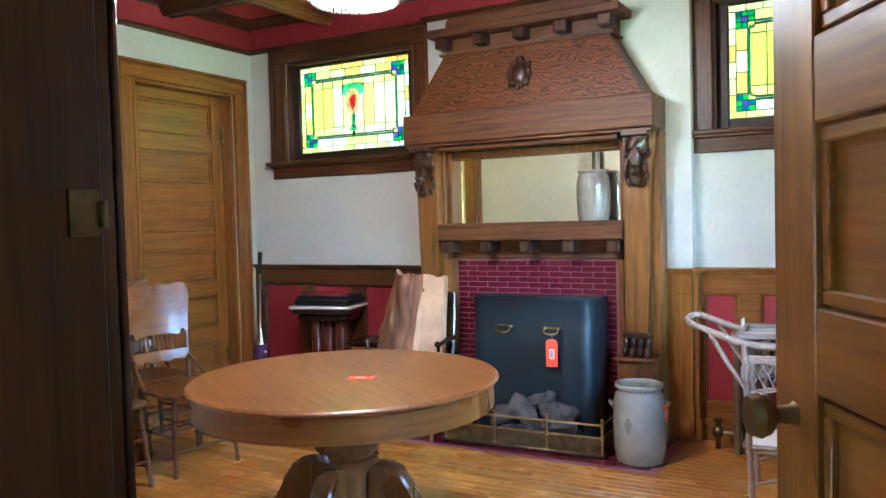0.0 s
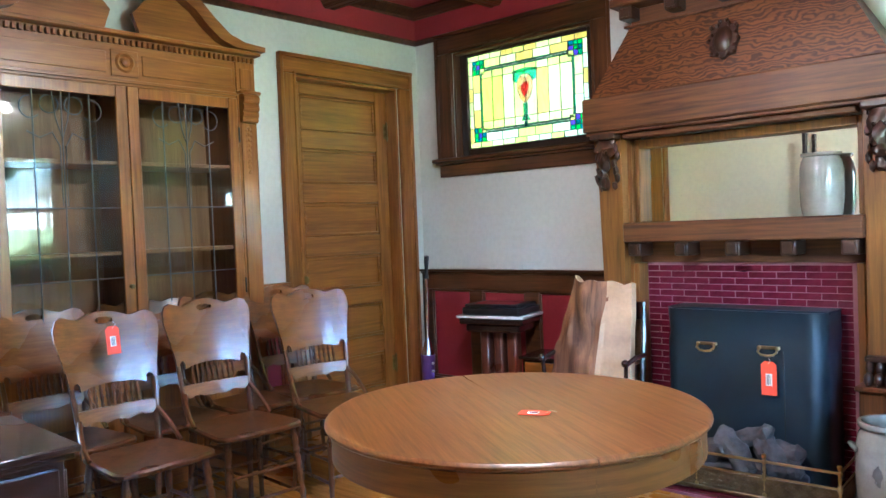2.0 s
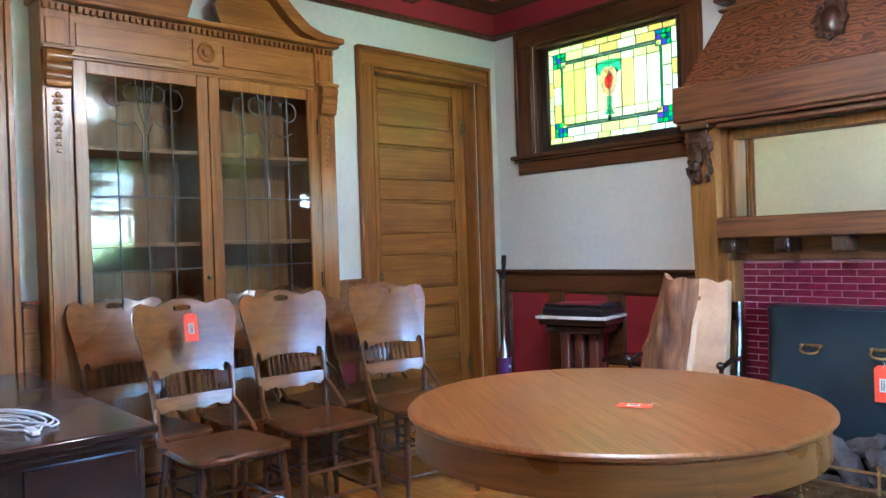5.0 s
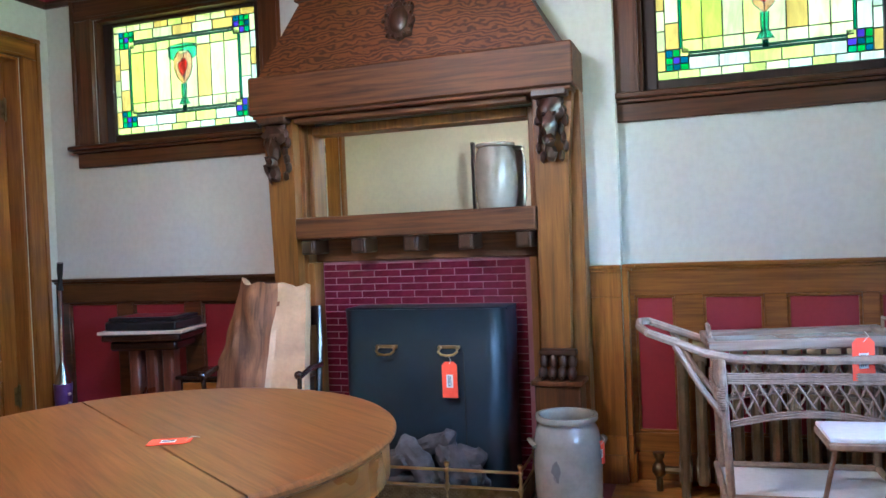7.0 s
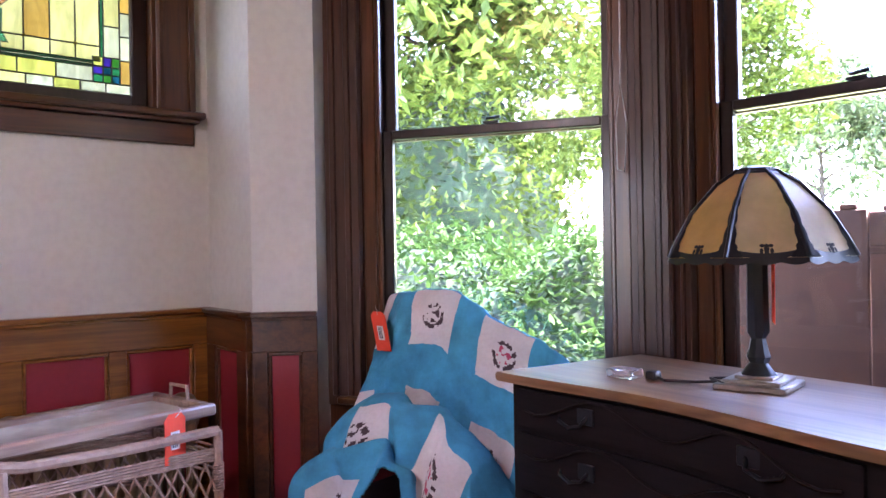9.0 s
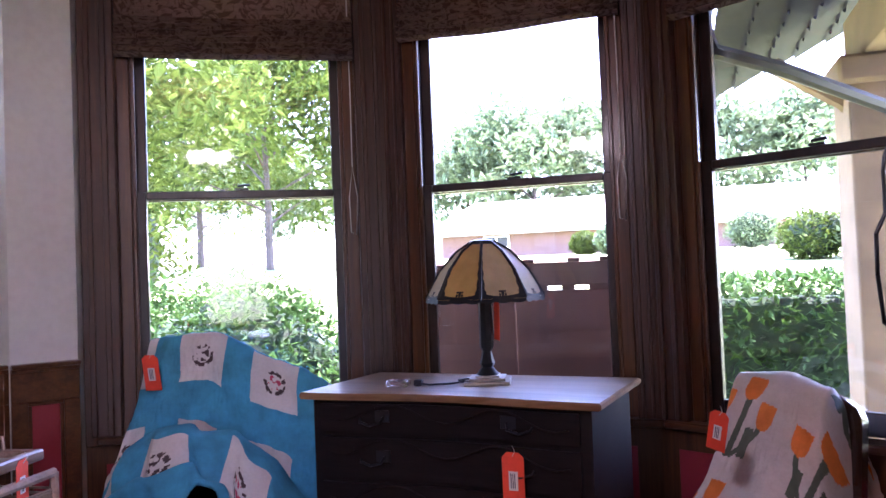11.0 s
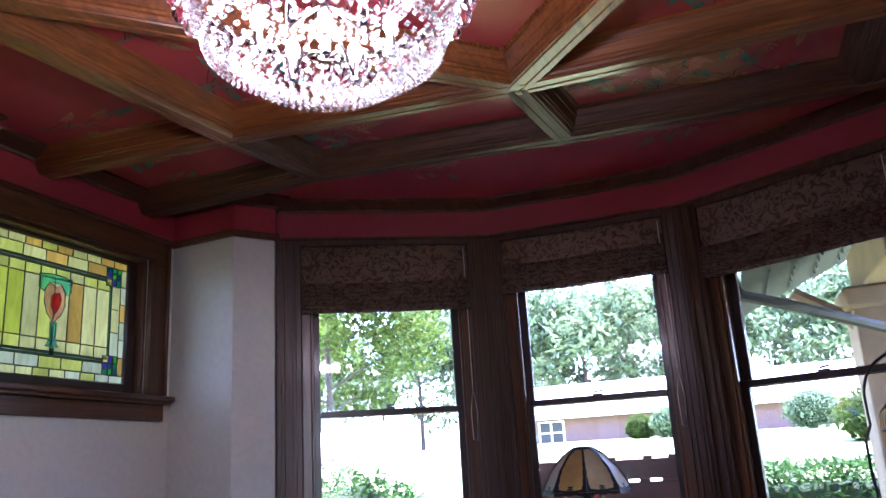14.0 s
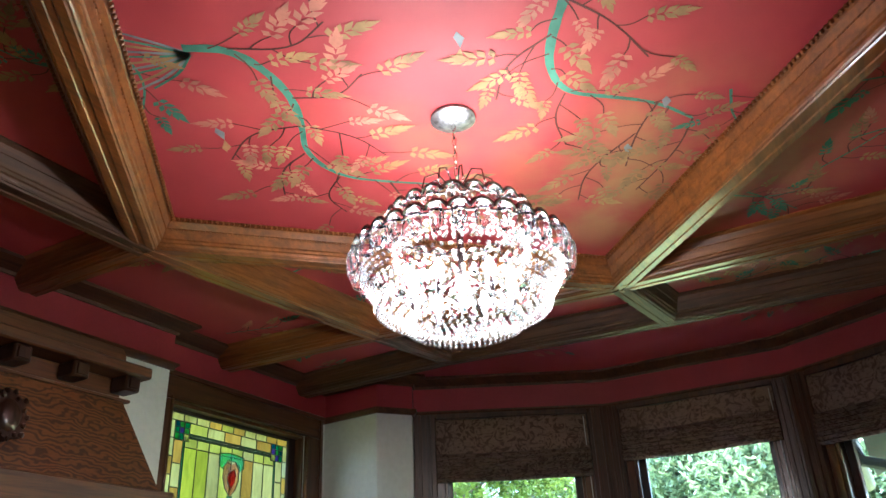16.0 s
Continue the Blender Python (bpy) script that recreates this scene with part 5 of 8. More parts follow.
# ---- press-back dining chair ----
def dining_chair(m):
    """Faces local -y; the back stands at +y."""
    ob = thing("dining_chair", m, "press-back golden oak dining chair with turned spindles", "chair", "press-back chairs along the cabinet")

    def lean(bm):
        for v in bm.verts:
            k = v.co.z - 0.46
            v.co.y += 0.20 + 0.16 * k + 0.10 * k * k - 0.035 * (1 - min(1, (v.co.x / 0.235) ** 2)) * -1
        return bm

    def strips(bm, half_width):
        """Cuts a flat board into upright strips, so that it bends evenly."""
        for k in range(-7, 8):
            bmesh.ops.bisect_plane(bm, geom=bm.verts[:] + bm.edges[:] + bm.faces[:], plane_co=(half_width * k / 8 + 0.0003, 0, 0), plane_no=(1, 0, 0))
        return bm

    # seat, dished and shaped
    bm = bmesh.new()
    outline = [(-0.20, -0.20), (-0.225, -0.16), (-0.215, 0.0), (-0.195, 0.18), (-0.17, 0.21), (0.17, 0.21), (0.195, 0.18), (0.215, 0.0), (0.225, -0.16), (0.20, -0.20), (0.10, -0.225), (0.0, -0.215), (-0.10, -0.225)]
    rings = []
    for k, z in ((0.93, 0.432), (1.0, 0.440), (1.0, 0.452), (0.96, 0.462), (0.80, 0.458), (0.45, 0.450)):
        rings.append([bm.verts.new((x * k, y * k, z)) for x, y in outline])
    for a, b in zip(rings, rings[1:]):
        for i in range(len(outline)):
            j = (i + 1) % len(outline)
            bm.faces.new([a[i], a[j], b[j], b[i]])
    bm.faces.new(rings[0]), bm.faces.new(rings[-1])
    part("seat", bm, chair_dark, ob, "dished oak seat")
    # crest panel with a pierced hand-hold
    half = [(0.0, 0.742), (0.085, 0.738), (0.125, 0.730), (0.150, 0.722), (0.152, 0.748), (0.163, 0.763), (0.178, 0.757), (0.186, 0.735), (0.198, 0.742), (0.206, 0.80), (0.222, 0.88), (0.238, 0.95), (0.238, 1.0), (0.222, 1.035), (0.19, 1.048), (0.155, 1.038), (0.12, 1.028), (0.085, 1.042), (0.04, 1.056), (0.0, 1.058)]
    hole = [(0.0, 1.034), (0.022, 1.032), (0.042, 1.022), (0.040, 1.008), (0.018, 1.002), (0.0, 1.004)]
    bm = bmesh.new()
    for s in (-1, 1):
        prism(bm, [(s * u, v) for u, v in half + hole], 0.018)
    part("crest_panel", lean(strips(bm, 0.236)), chair_z, ob)
    bm = bmesh.new()
    outline = [(-0.185, 0.64), (0.185, 0.64), (0.185, 0.60), (0.15, 0.575), (0.10, 0.588), (0.05, 0.572), (0.0, 0.580), (-0.05, 0.572), (-0.10, 0.588), (-0.15, 0.575), (-0.185, 0.60)]
    prism(bm, outline, 0.016)
    part("lower_slat", lean(strips(bm, 0.184)), chair_z, ob)
    for i in range(9):
        bm = bmesh.new()
        x = -0.112 + 0.028 * i
        lathe(bm, [(0.0, 0.638), (0.005, 0.638), (0.008, 0.65), (0.005, 0.66), (0.0095, 0.682), (0.006, 0.70), (0.0085, 0.715), (0.005, 0.725), (0.005, 0.742), (0, 0.742)], 7, Matrix.Translation((x, 0.008, 0)))
        part("spindle", lean(bm), chair_dark, ob)
    for s in (-1, 1):
        bm = bmesh.new()
        pts = []
        for i in range(7):
            z = 0.44 + 0.30 * i / 6
            pts.append((s * (0.172 + 0.018 * i / 6), 0.010, z))
        tube(bm, pts, 0.013, 9, taper=(0.015, 0.012))
        part("back_post", lean(bm), chair_dark, ob)
        bm = bmesh.new()
        pts = [(s * 0.178, 0.215 + 0.02, 0.60), (s * 0.196, 0.19, 0.555), (s * 0.206, 0.14, 0.505), (s * 0.207, 0.09, 0.462)]
        tube(bm, pts, 0.011, 8)
        part("hip_brace", bm, chair_dark, ob)
    for sx, sy in ((-1, -1), (1, -1), (-1, 1), (1, 1)):
        bm = bmesh.new()
        top, foot = Vector((sx * 0.175, sy * 0.165, 0.435)), Vector((sx * 0.205, sy * 0.205, 0.0))
        d = top - foot
        m2 = Matrix.Translation(foot) @ Vector((0, 0, 1)).rotation_difference(d).to_matrix().to_4x4()
        L = d.length
        lathe(bm, [(0.0, 0.0), (0.010, 0.0), (0.013, 0.03 * L), (0.012, 0.20 * L), (0.017, 0.28 * L), (0.013, 0.33 * L), (0.016, 0.5 * L), (0.018, 0.66 * L), (0.012, 0.70 * L), (0.02, 0.74 * L), (0.013, 0.78 * L), (0.018, 0.84 * L), (0.015, 0.95 * L), (0.013, L), (0, L)], 9, m2)
        part("leg", bm, chair_dark, ob)

    def at(sx, sy, z):
        t = z / 0.435
        return Vector((sx * (0.205 - 0.03 * t), sy * (0.205 - 0.04 * t), z))

    for a, b in (((-1, -1, 0.14), (1, -1, 0.14)), ((-1, -1, 0.26), (1, -1, 0.26)), ((-1, 1, 0.20), (1, 1, 0.20)), ((-1, -1, 0.11), (-1, 1, 0.11)), ((1, -1, 0.11), (1, 1, 0.11)), ((-1, -1, 0.22), (-1, 1, 0.22)), ((1, -1, 0.22), (1, 1, 0.22))):
        bm = bmesh.new()
        p, q = at(*a), at(*b)
        tube(bm, [p, p.lerp(q, 0.3), p.lerp(q, 0.5), p.lerp(q, 0.7), q], 0.008, 8)
        blob(bm, p.lerp(q, 0.5), 0.012, 1)
        part("stretcher", bm, chair_dark, ob)
    return ob


chair = dining_chair(xyz(-3.47, 2.08, 0, 90))
for x, y, r in ((-3.58, 2.63, 86), (-3.50, 3.20, 80), (-3.98, 1.98, 92), (-4.0, 2.50, 88), (-4.0, 2.98, 94), (-3.98, 3.36, 84)):
    copy_thing(chair, xyz(x, y, 0, r))
price_tag(pose(-3.700, 2.06, 1.00, -8, 0, 90), 0.125, 0.062, "orange price tag hung on a chair back")


# ---- built-in china cabinet ----
def cabinet():
    """Local x runs north along the wall, local y into the wall; the front of the columns is y = 0."""
    Y0, Y1 = 1.675, 3.315
    W = Y1 - Y0
    m = along(Vector((-4.32, Y0, 0)), Vector((-4.32, Y1, 0)))
    ob = thing("china_cabinet", m, "tall carved oak china cabinet with leaded glass doors", "cabinet")

    def add(name, bm, mat, parent=None, label=""):
        return part(name, bm, mat, parent or ob, label)

    D = 0.178
    bm = bmesh.new()
    # back and shelves: oak lightened in colour, in place of light reaching inside
    inside = wood("brightened_lining_oak", (0.32, 0.15, 0.055), (0.58, 0.32, 0.14), "z", 0.4, 0.3, 0.0)
    add("back", boxed(0.128, W - 0.128, 0.366, 0.378, 0.883, 2.197, 0.001), inside)
    add("bottom_board", boxed(0.134, W - 0.134, 0.03, 0.365, 0.885, 0.903, 0.003), gold_x)
    add("top_board", boxed(0.134, W - 0.134, 0.03, 0.365, 2.178, 2.196, 0.003), gold_x)
    add("base_board", boxed(0.134, W - 0.134, 0.03, 0.176, 0.0, 0.10, 0.004), gold_x)
    for x0 in (0.1335, W - 0.1455):
        add("side_board", boxed(x0, x0 + 0.012, 0.03, 0.365, 0.904, 2.177, 0.002), gold_z)
    add("divider", boxed(W / 2 - 0.012, W / 2 + 0.012, 0.06, 0.365, 0.904, 2.177, 0.002), gold_z)
    for z in (1.31, 1.79):
        add("shelf", boxed(0.146, W - 0.146, 0.05, 0.364, z - 0.011, z + 0.011, 0.003), inside)
    for x0, x1 in ((0.0, 0.132), (W - 0.132, W)):
        bm = bmesh.new()
        box(bm, x0, x1, 0.012, D, 0.0, 2.46, 0.004)
        box(bm, x0 + 0.015, x1 - 0.015, 0.003, 0.012, 0.16, 2.05, 0.006)
        box(bm, x0 - 0.008, x1 + 0.008, -0.012, 0.012, 0.0, 0.15, 0.006)
        box(bm, x0 + 0.022, x1 - 0.022, 0.002, 0.012, 2.26, 2.38, 0.005)
        add("column", bm, gold_z)
        bm = bmesh.new()
        xc = (x0 + x1) / 2
        for i, (r, z) in enumerate(((0.034, 2.195), (0.030, 2.145), (0.024, 2.105), (0.018, 2.075))):
            lathe(bm, [(0.0, -0.055), (r, -0.055), (r, 0.055), (0, 0.055)], 14, pose(xc, 0.0 - r * 0.4, z, 0, 90, 0))
        box(bm, x0 - 0.006, x1 + 0.006, -0.04, 0.012, 2.225, 2.245, 0.006)
        add("bracket", bm, gold_x, None, "scrolled carved bracket")
        bm = bmesh.new()
        for i in range(9):
            blob(bm, (xc, 0.002, 2.02 - 0.032 * i), 0.020 - 0.0013 * i, 1, (1.1 if i % 2 else 0.7, 0.5, 0.9), 0.2)
            for s in (-1, 1):
                blob(bm, (xc + s * 0.018 * (1 - i / 11), 0.002, 2.012 - 0.032 * i), 0.010, 1, (1, 0.5, 0.8))
        add("carved_drop", bm, gold_z, None, "carved bellflower drop")
    bm = bmesh.new()  # frieze with rosette
    box(bm, 0.132, W - 0.132, 0.02, D, 2.20, 2.46, 0.004)
    box(bm, 0.132, W - 0.132, 0.008, 0.02, 2.215, 2.235, 0.006)
    box(bm, 0.16, W / 2 - 0.10, 0.012, 0.02, 2.265, 2.375, 0.006)
    box(bm, W / 2 + 0.10, W - 0.16, 0.012, 0.02, 2.265, 2.375, 0.006)
    add("frieze", bm, gold_x)
    bm = bmesh.new()
    lathe(bm, [(0, 0), (0.052, 0.0), (0.055, 0.01), (0.044, 0.018), (0.030, 0.008), (0.022, 0.012), (0.022, 0.022), (0.010, 0.028), (0, 0.028)], 24, pose(W / 2, 0.018, 2.325, 90, 0, 0))
    box(bm, W / 2 - 0.075, W / 2 + 0.075, 0.010, 0.02, 2.25, 2.39, 0.006)
    add("rosette", bm, gold_x, None, "turned oak rosette")
    for i in range(44):
        x = 0.145 + (W - 0.29) * i / 43
        add("dentil", boxed(x - 0.009, x + 0.009, -0.004, 0.02, 2.418, 2.448, 0.002), gold_x)
    for x0 in (0.0, W - 0.132):
        for i in range(4):
            add("dentil", boxed(x0 + 0.012 + 0.03 * i, x0 + 0.030 + 0.03 * i, -0.008, 0.012, 2.418, 2.448, 0.002), gold_x)
    bm = bmesh.new()
    box(bm, -0.02, W + 0.02, -0.035, D, 2.46, 2.485, 0.007)
    box(bm, -0.035, 0.16, -0.05, D, 2.485, 2.52, 0.008)
    box(bm, W - 0.16, W + 0.035, -0.05, D, 2.485, 2.52, 0.008)
    add("cornice", bm, gold_x)
    # broken scroll pediment
    for s in (-1, 1):
        mid = W / 2
        up = [(0.86, 2.515), (0.72, 2.525), (0.62, 2.56), (0.52, 2.64), (0.44, 2.72), (0.34, 2.775), (0.24, 2.785), (0.155, 2.75)]
        lo = [(0.155, 2.705), (0.22, 2.725), (0.32, 2.715), (0.40, 2.665), (0.47, 2.59), (0.56, 2.52), (0.66, 2.486), (0.86, 2.486)]
        bm = bmesh.new()
        prism(bm, [(mid + s * u, z) for u, z in up + lo], 0.10, Matrix.Translation((0, -0.055, 0)))
        add("scroll", bm, gold_x, None, "swan-neck pediment scroll")
        bm = bmesh.new()
        prism(bm, [(mid + s * u, z) for u, z in lo] + [(mid + s * 0.50, 2.487), (mid + s * 0.10, 2.487), (mid + s * 0.06, 2.60), (mid + s * 0.10, 2.68)][:3], 0.03, Matrix.Translation((0, 0.02, 0)))
        add("tympanum", bm, gold_x)
        bm = bmesh.new()
        lathe(bm, [(0.0, -0.06), (0.045, -0.06), (0.052, -0.04), (0.052, 0.03), (0, 0.03)], 20, pose(mid + s * 0.125, -0.01, 2.735, 90, 0, 0))
        add("rosette", bm, gold_x)
    # glass doors
    for k, (x0, x1) in enumerate(((0.136, W / 2 - 0.002), (W / 2 + 0.002, W - 0.136))):
        door = part("door", bmesh_frame(x0, x1, 0.905, 2.198, 0.062, 0.004, 0.028), gold_z, ob)
        gx0, gx1, gz0, gz1 = x0 + 0.062, x1 - 0.062, 0.967, 2.136
        g = part("pane", boxed(gx0 - 0.005, gx1 + 0.005, 0.015, 0.018, gz0 - 0.005, gz1 + 0.005, 0), cabinet_glass, door, "old leaded glass")
        g.visible_shadow = False
        bm = bmesh.new()
        for i in range(1, 4):
            x = gx0 + (gx1 - gx0) * i / 4
            bar(bm, (x, 0.012, gz0), (x, 0.012, gz1), 0.0038, 6)
        for z in (1.18, 1.55):
            bar(bm, (gx0, 0.012, z), (gx1, 0.012, z), 0.0038, 6)
        xm = (gx0 + gx1) / 2
        for s in (-1, 1):
            c = [(xm + s * 0.012, 0.011, 1.56), (xm + s * 0.014, 0.011, 1.86), (xm + s * 0.05, 0.011, 1.93), (xm + s * 0.11, 0.011, 1.90), (xm + s * 0.17, 0.011, 1.93)]
            tube(bm, c, 0.0034, 6)
            c = [(xm + s * (0.06 + 0.045 * math.sin(a)), 0.011, 2.07 + 0.045 * math.cos(a)) for a in [0.4 * q for q in range(15)]]
            tube(bm, c, 0.0034, 6)
            c = [(xm + s * (0.15 + 0.05 * math.sin(a)), 0.011, 2.05 + 0.055 * math.cos(a)) for a in [0.4 * q for q in range(11)]]
            tube(bm, c, 0.0034, 6)
        tube(bm, [(xm - 0.045, 0.011, gz1), (xm - 0.03, 0.011, 2.0), (xm, 0.011, 1.90), (xm + 0.03, 0.011, 2.0), (xm + 0.045, 0.011, gz1)], 0.0034, 6)
        part("lead_came", bm, came_grey, door)
        bm = bmesh.new()
        for z in (1.08, 1.98):
            box(bm, (x0 if k == 0 else x1) - 0.005, (x0 if k == 0 else x1) + 0.005, -0.003, 0.004, z - 0.045, z + 0.045, 0.002)
        part("hinge", bm, black_metal, door)
    bm = bmesh.new()
    lathe(bm, [(0, 0), (0.011, 0.0), (0.006, 0.008), (0.012, 0.018), (0.011, 0.026), (0, 0.028)], 12, pose(W / 2 - 0.03, 0.004, 1.13, 90, 0, 0))
    add("knob", bm, dull_brass)
    for x0, x1 in ((0.136, W / 2 - 0.002), (W / 2 + 0.002, W - 0.136)):
        d = part("lower_door", bmesh_frame(x0, x1, 0.105, 0.855, 0.08, 0.004, 0.028), gold_z, ob)
        part("panel", boxed(x0 + 0.08, x1 - 0.08, 0.012, 0.022, 0.185, 0.775, 0.002), gold_z, d)
    return ob


def bmesh_frame(x0, x1, z0, z1, w, y0, y1):
    bm = bmesh.new()
    box(bm, x0, x0 + w, y0, y1, z0, z1, 0.004)
    box(bm, x1 - w, x1, y0, y1, z0, z1, 0.004)
    box(bm, x0 + w, x1 - w, y0 + 0.0006, y1 - 0.0006, z1 - w, z1, 0.004)
    box(bm, x0 + w, x1 - w, y0 + 0.0006, y1 - 0.0006, z0, z0 + w, 0.004)
    return bm


cabinet()


# ---- dark desk with an etagere and a cable ----
def desk():
    ob = thing("dark_desk", xyz(-2.72, 1.50, 0, -2), "dark polished wooden desk with a moulded top", "desk")
    bm = bmesh.new()
    box(bm, -1.52, 0.0, -0.78, 0.0, 0.735, 0.76, 0.006)
    box(bm, -1.505, -0.015, -0.765, -0.015, 0.715, 0.735, 0.007)
    part("desktop", bm, mahogany, ob, "polished dark top")
    bm = bmesh.new()
    box(bm, -1.47, -0.04, -0.74, -0.04, 0.06, 0.715, 0.005)
    part("body", bm, mahogany, ob)
    bm = bmesh.new()
    box(bm, -0.042, -0.028, -0.70, -0.40, 0.12, 0.69, 0.004)
    box(bm, -0.042, -0.028, -0.36, -0.06, 0.12, 0.69, 0.004)
    part("end_panel", bm, mahogany, ob)
    bm = bmesh.new()
    for i in range(3):
        box(bm, -1.44 + 0.47 * i, -1.0 + 0.47 * i, -0.042, -0.026, 0.14, 0.68, 0.005)
    part("front_panel", bm, mahogany, ob)
    for x in (-1.44, -0.07):
        for y in (-0.71, -0.07):
            part("foot", boxed(x - 0.04, x + 0.04, y - 0.04, y + 0.04, 0, 0.06, 0.006), mahogany, ob)
    return ob


desk()


def etagere():
    ob = thing("black_etagere", xyz(-2.79, 0.885, 0.761, 88), "black carved open shelf with scalloped sides standing on the desk", "shelf")
    for x in (0.0, -0.34):
        bm = bmesh.new()
        right, left = [], []
        n = 56
        for i in range(n + 1):
            z = 1.42 * i / n
            right.append((0.030 + 0.016 * abs(math.sin(z * 17)) + 0.025 * max(0, math.sin(z * 4.2)), z))
            left.append((-0.030 - 0.05 * max(0, math.sin(z * 4.2 + 0.6)), z))
        prism(bm, right + left[::-1], 0.03)
        part("side", bm, ebony, ob).matrix_basis = xyz(x, 0, 0, 0)
    for z in (0.02, 0.42):
        part("shelf", boxed(-0.30, -0.035, 0.001, 0.22, z, z + 0.022, 0.004), chest_black, ob)
    return ob


etagere()
cable_white = plain("white_plastic_cable", (0.72, 0.73, 0.80), 0.4)
ob = thing("coiled_cable", xyz(-3.12, 1.20, 0.765), "white coiled cable lying on the dark desk", "cable")
bm = bmesh.new()
rnd = random.Random(3)
pts = []
for i in range(120):
    a = i * 0.26
    pts.append((0.22 * math.cos(a) * (0.75 + 0.25 * math.sin(i * 0.11)) + 0.06 * math.sin(i * 0.05), 0.075 * math.sin(a * 1.03) + 0.03 * math.cos(i * 0.09), 0.002 + 0.012 * (i % 24) / 24))
tube(bm, pts, 0.0032, 6)
part("wire", bm, cable_white, ob)
bm = bmesh.new()
box(bm, 0.20, 0.27, -0.012, 0.012, -0.003, 0.013, 0.003)
part("plug", bm, cable_white, ob)


# ---- chest of drawers in the bay ----
def serpentine(depth, width, bulge):
    pts = []
    n = 28
    for i in range(n + 1):
        y = width * (0.5 - i / n)
        pts.append((-depth / 2 - bulge * math.cos(2 * math.pi * i / n) * 0.5 + (0.0), y))
    return pts + [(depth / 2, -width / 2), (depth / 2, width / 2)]


def slab_of(bm, outline, z0, z1, c=0.006):
    rings = []
    cx, cy = sum(p[0] for p in outline) / len(outline), sum(p[1] for p in outline) / len(outline)
    for k, z in ((c, z0), (0, z0 + c), (0, z1 - c), (c, z1)):
        rings.append([bm.verts.new((x + (cx - x) * k / 0.3, y + (cy - y) * k / 0.5, z)) for x, y in outline])
    n = len(outline)
    for a, b in zip(rings, rings[1:]):
        for i in range(n):
            bm.faces.new([a[i], a[(i + 1) % n], b[(i + 1) % n], b[i]])
    bm.faces.new(rings[0]), bm.faces.new(rings[-1])


def chest():
    ob = thing("chest_of_drawers", xyz(0.86, 2.67, 0, -9), "dark serpentine chest of drawers with a lighter wooden top", "chest")
    bm = bmesh.new()
    slab_of(bm, serpentine(0.56, 1.12, 0.05), 0.915, 0.94)
    part("top", bm, walnut_top, ob, "lighter figured wood top")
    bm = bmesh.new()
    slab_of(bm, serpentine(0.50, 1.04, 0.045), 0.10, 0.915, 0.004)
    part("body", bm, chest_black, ob)
    for i, (z0, z1) in enumerate(((0.13, 0.37), (0.39, 0.62), (0.64, 0.78), (0.80, 0.90))):
        bm = bmesh.new()
        front = [(x - 0.012, y * 0.93) for x, y in serpentine(0.50, 1.04, 0.045)[:-2]]
        slab_of(bm, front + [(-0.15, -0.47), (-0.15, 0.47)], z0, z1, 0.004)
        d = part("drawer", bm, chest_black, ob)
        for y in (-0.28, 0.28):
            bm = bmesh.new()
            x = -0.25 - 0.012 + 0.0225
            tube(bm, [(x - 0.02, y - 0.05, (z0 + z1) / 2 + 0.012), (x - 0.04, y - 0.04, (z0 + z1) / 2 - 0.012), (x - 0.045, y, (z0 + z1) / 2 - 0.022), (x - 0.04, y + 0.04, (z0 + z1) / 2 - 0.012), (x - 0.02, y + 0.05, (z0 + z1) / 2 + 0.012)], 0.005, 7)
            box(bm, x - 0.026, x - 0.018, y - 0.07, y + 0.07, (z0 + z1) / 2 - 0.012, (z0 + z1) / 2 + 0.03, 0.003)
            part("handle", bm, black_metal, d, "ornate dark bail pull")
        bm = bmesh.new()
        tube(bm, [(-0.265 + 0.0225 * math.cos(q * math.pi) - 0.004, -0.45 + 0.9 * (q + 1) / 2, z1 - 0.03 - 0.03 * math.cos(q * 7)) for q in [-1 + 0.1 * k for k in range(21)]], 0.0032, 6)
        part("carving", bm, chest_black, d)
    for x in (-0.21, 0.21):
        for y in (-0.46, 0.46):
            part("foot", boxed(x - 0.035, x + 0.035, y - 0.035, y + 0.035, 0, 0.10, 0.008), mahogany, ob)
    return ob


chest()
price_tag(pose(0.535, 2.46, 0.77, 0, 0, -98), 0.17, 0.075, "orange price tag hanging on a dark drawer")


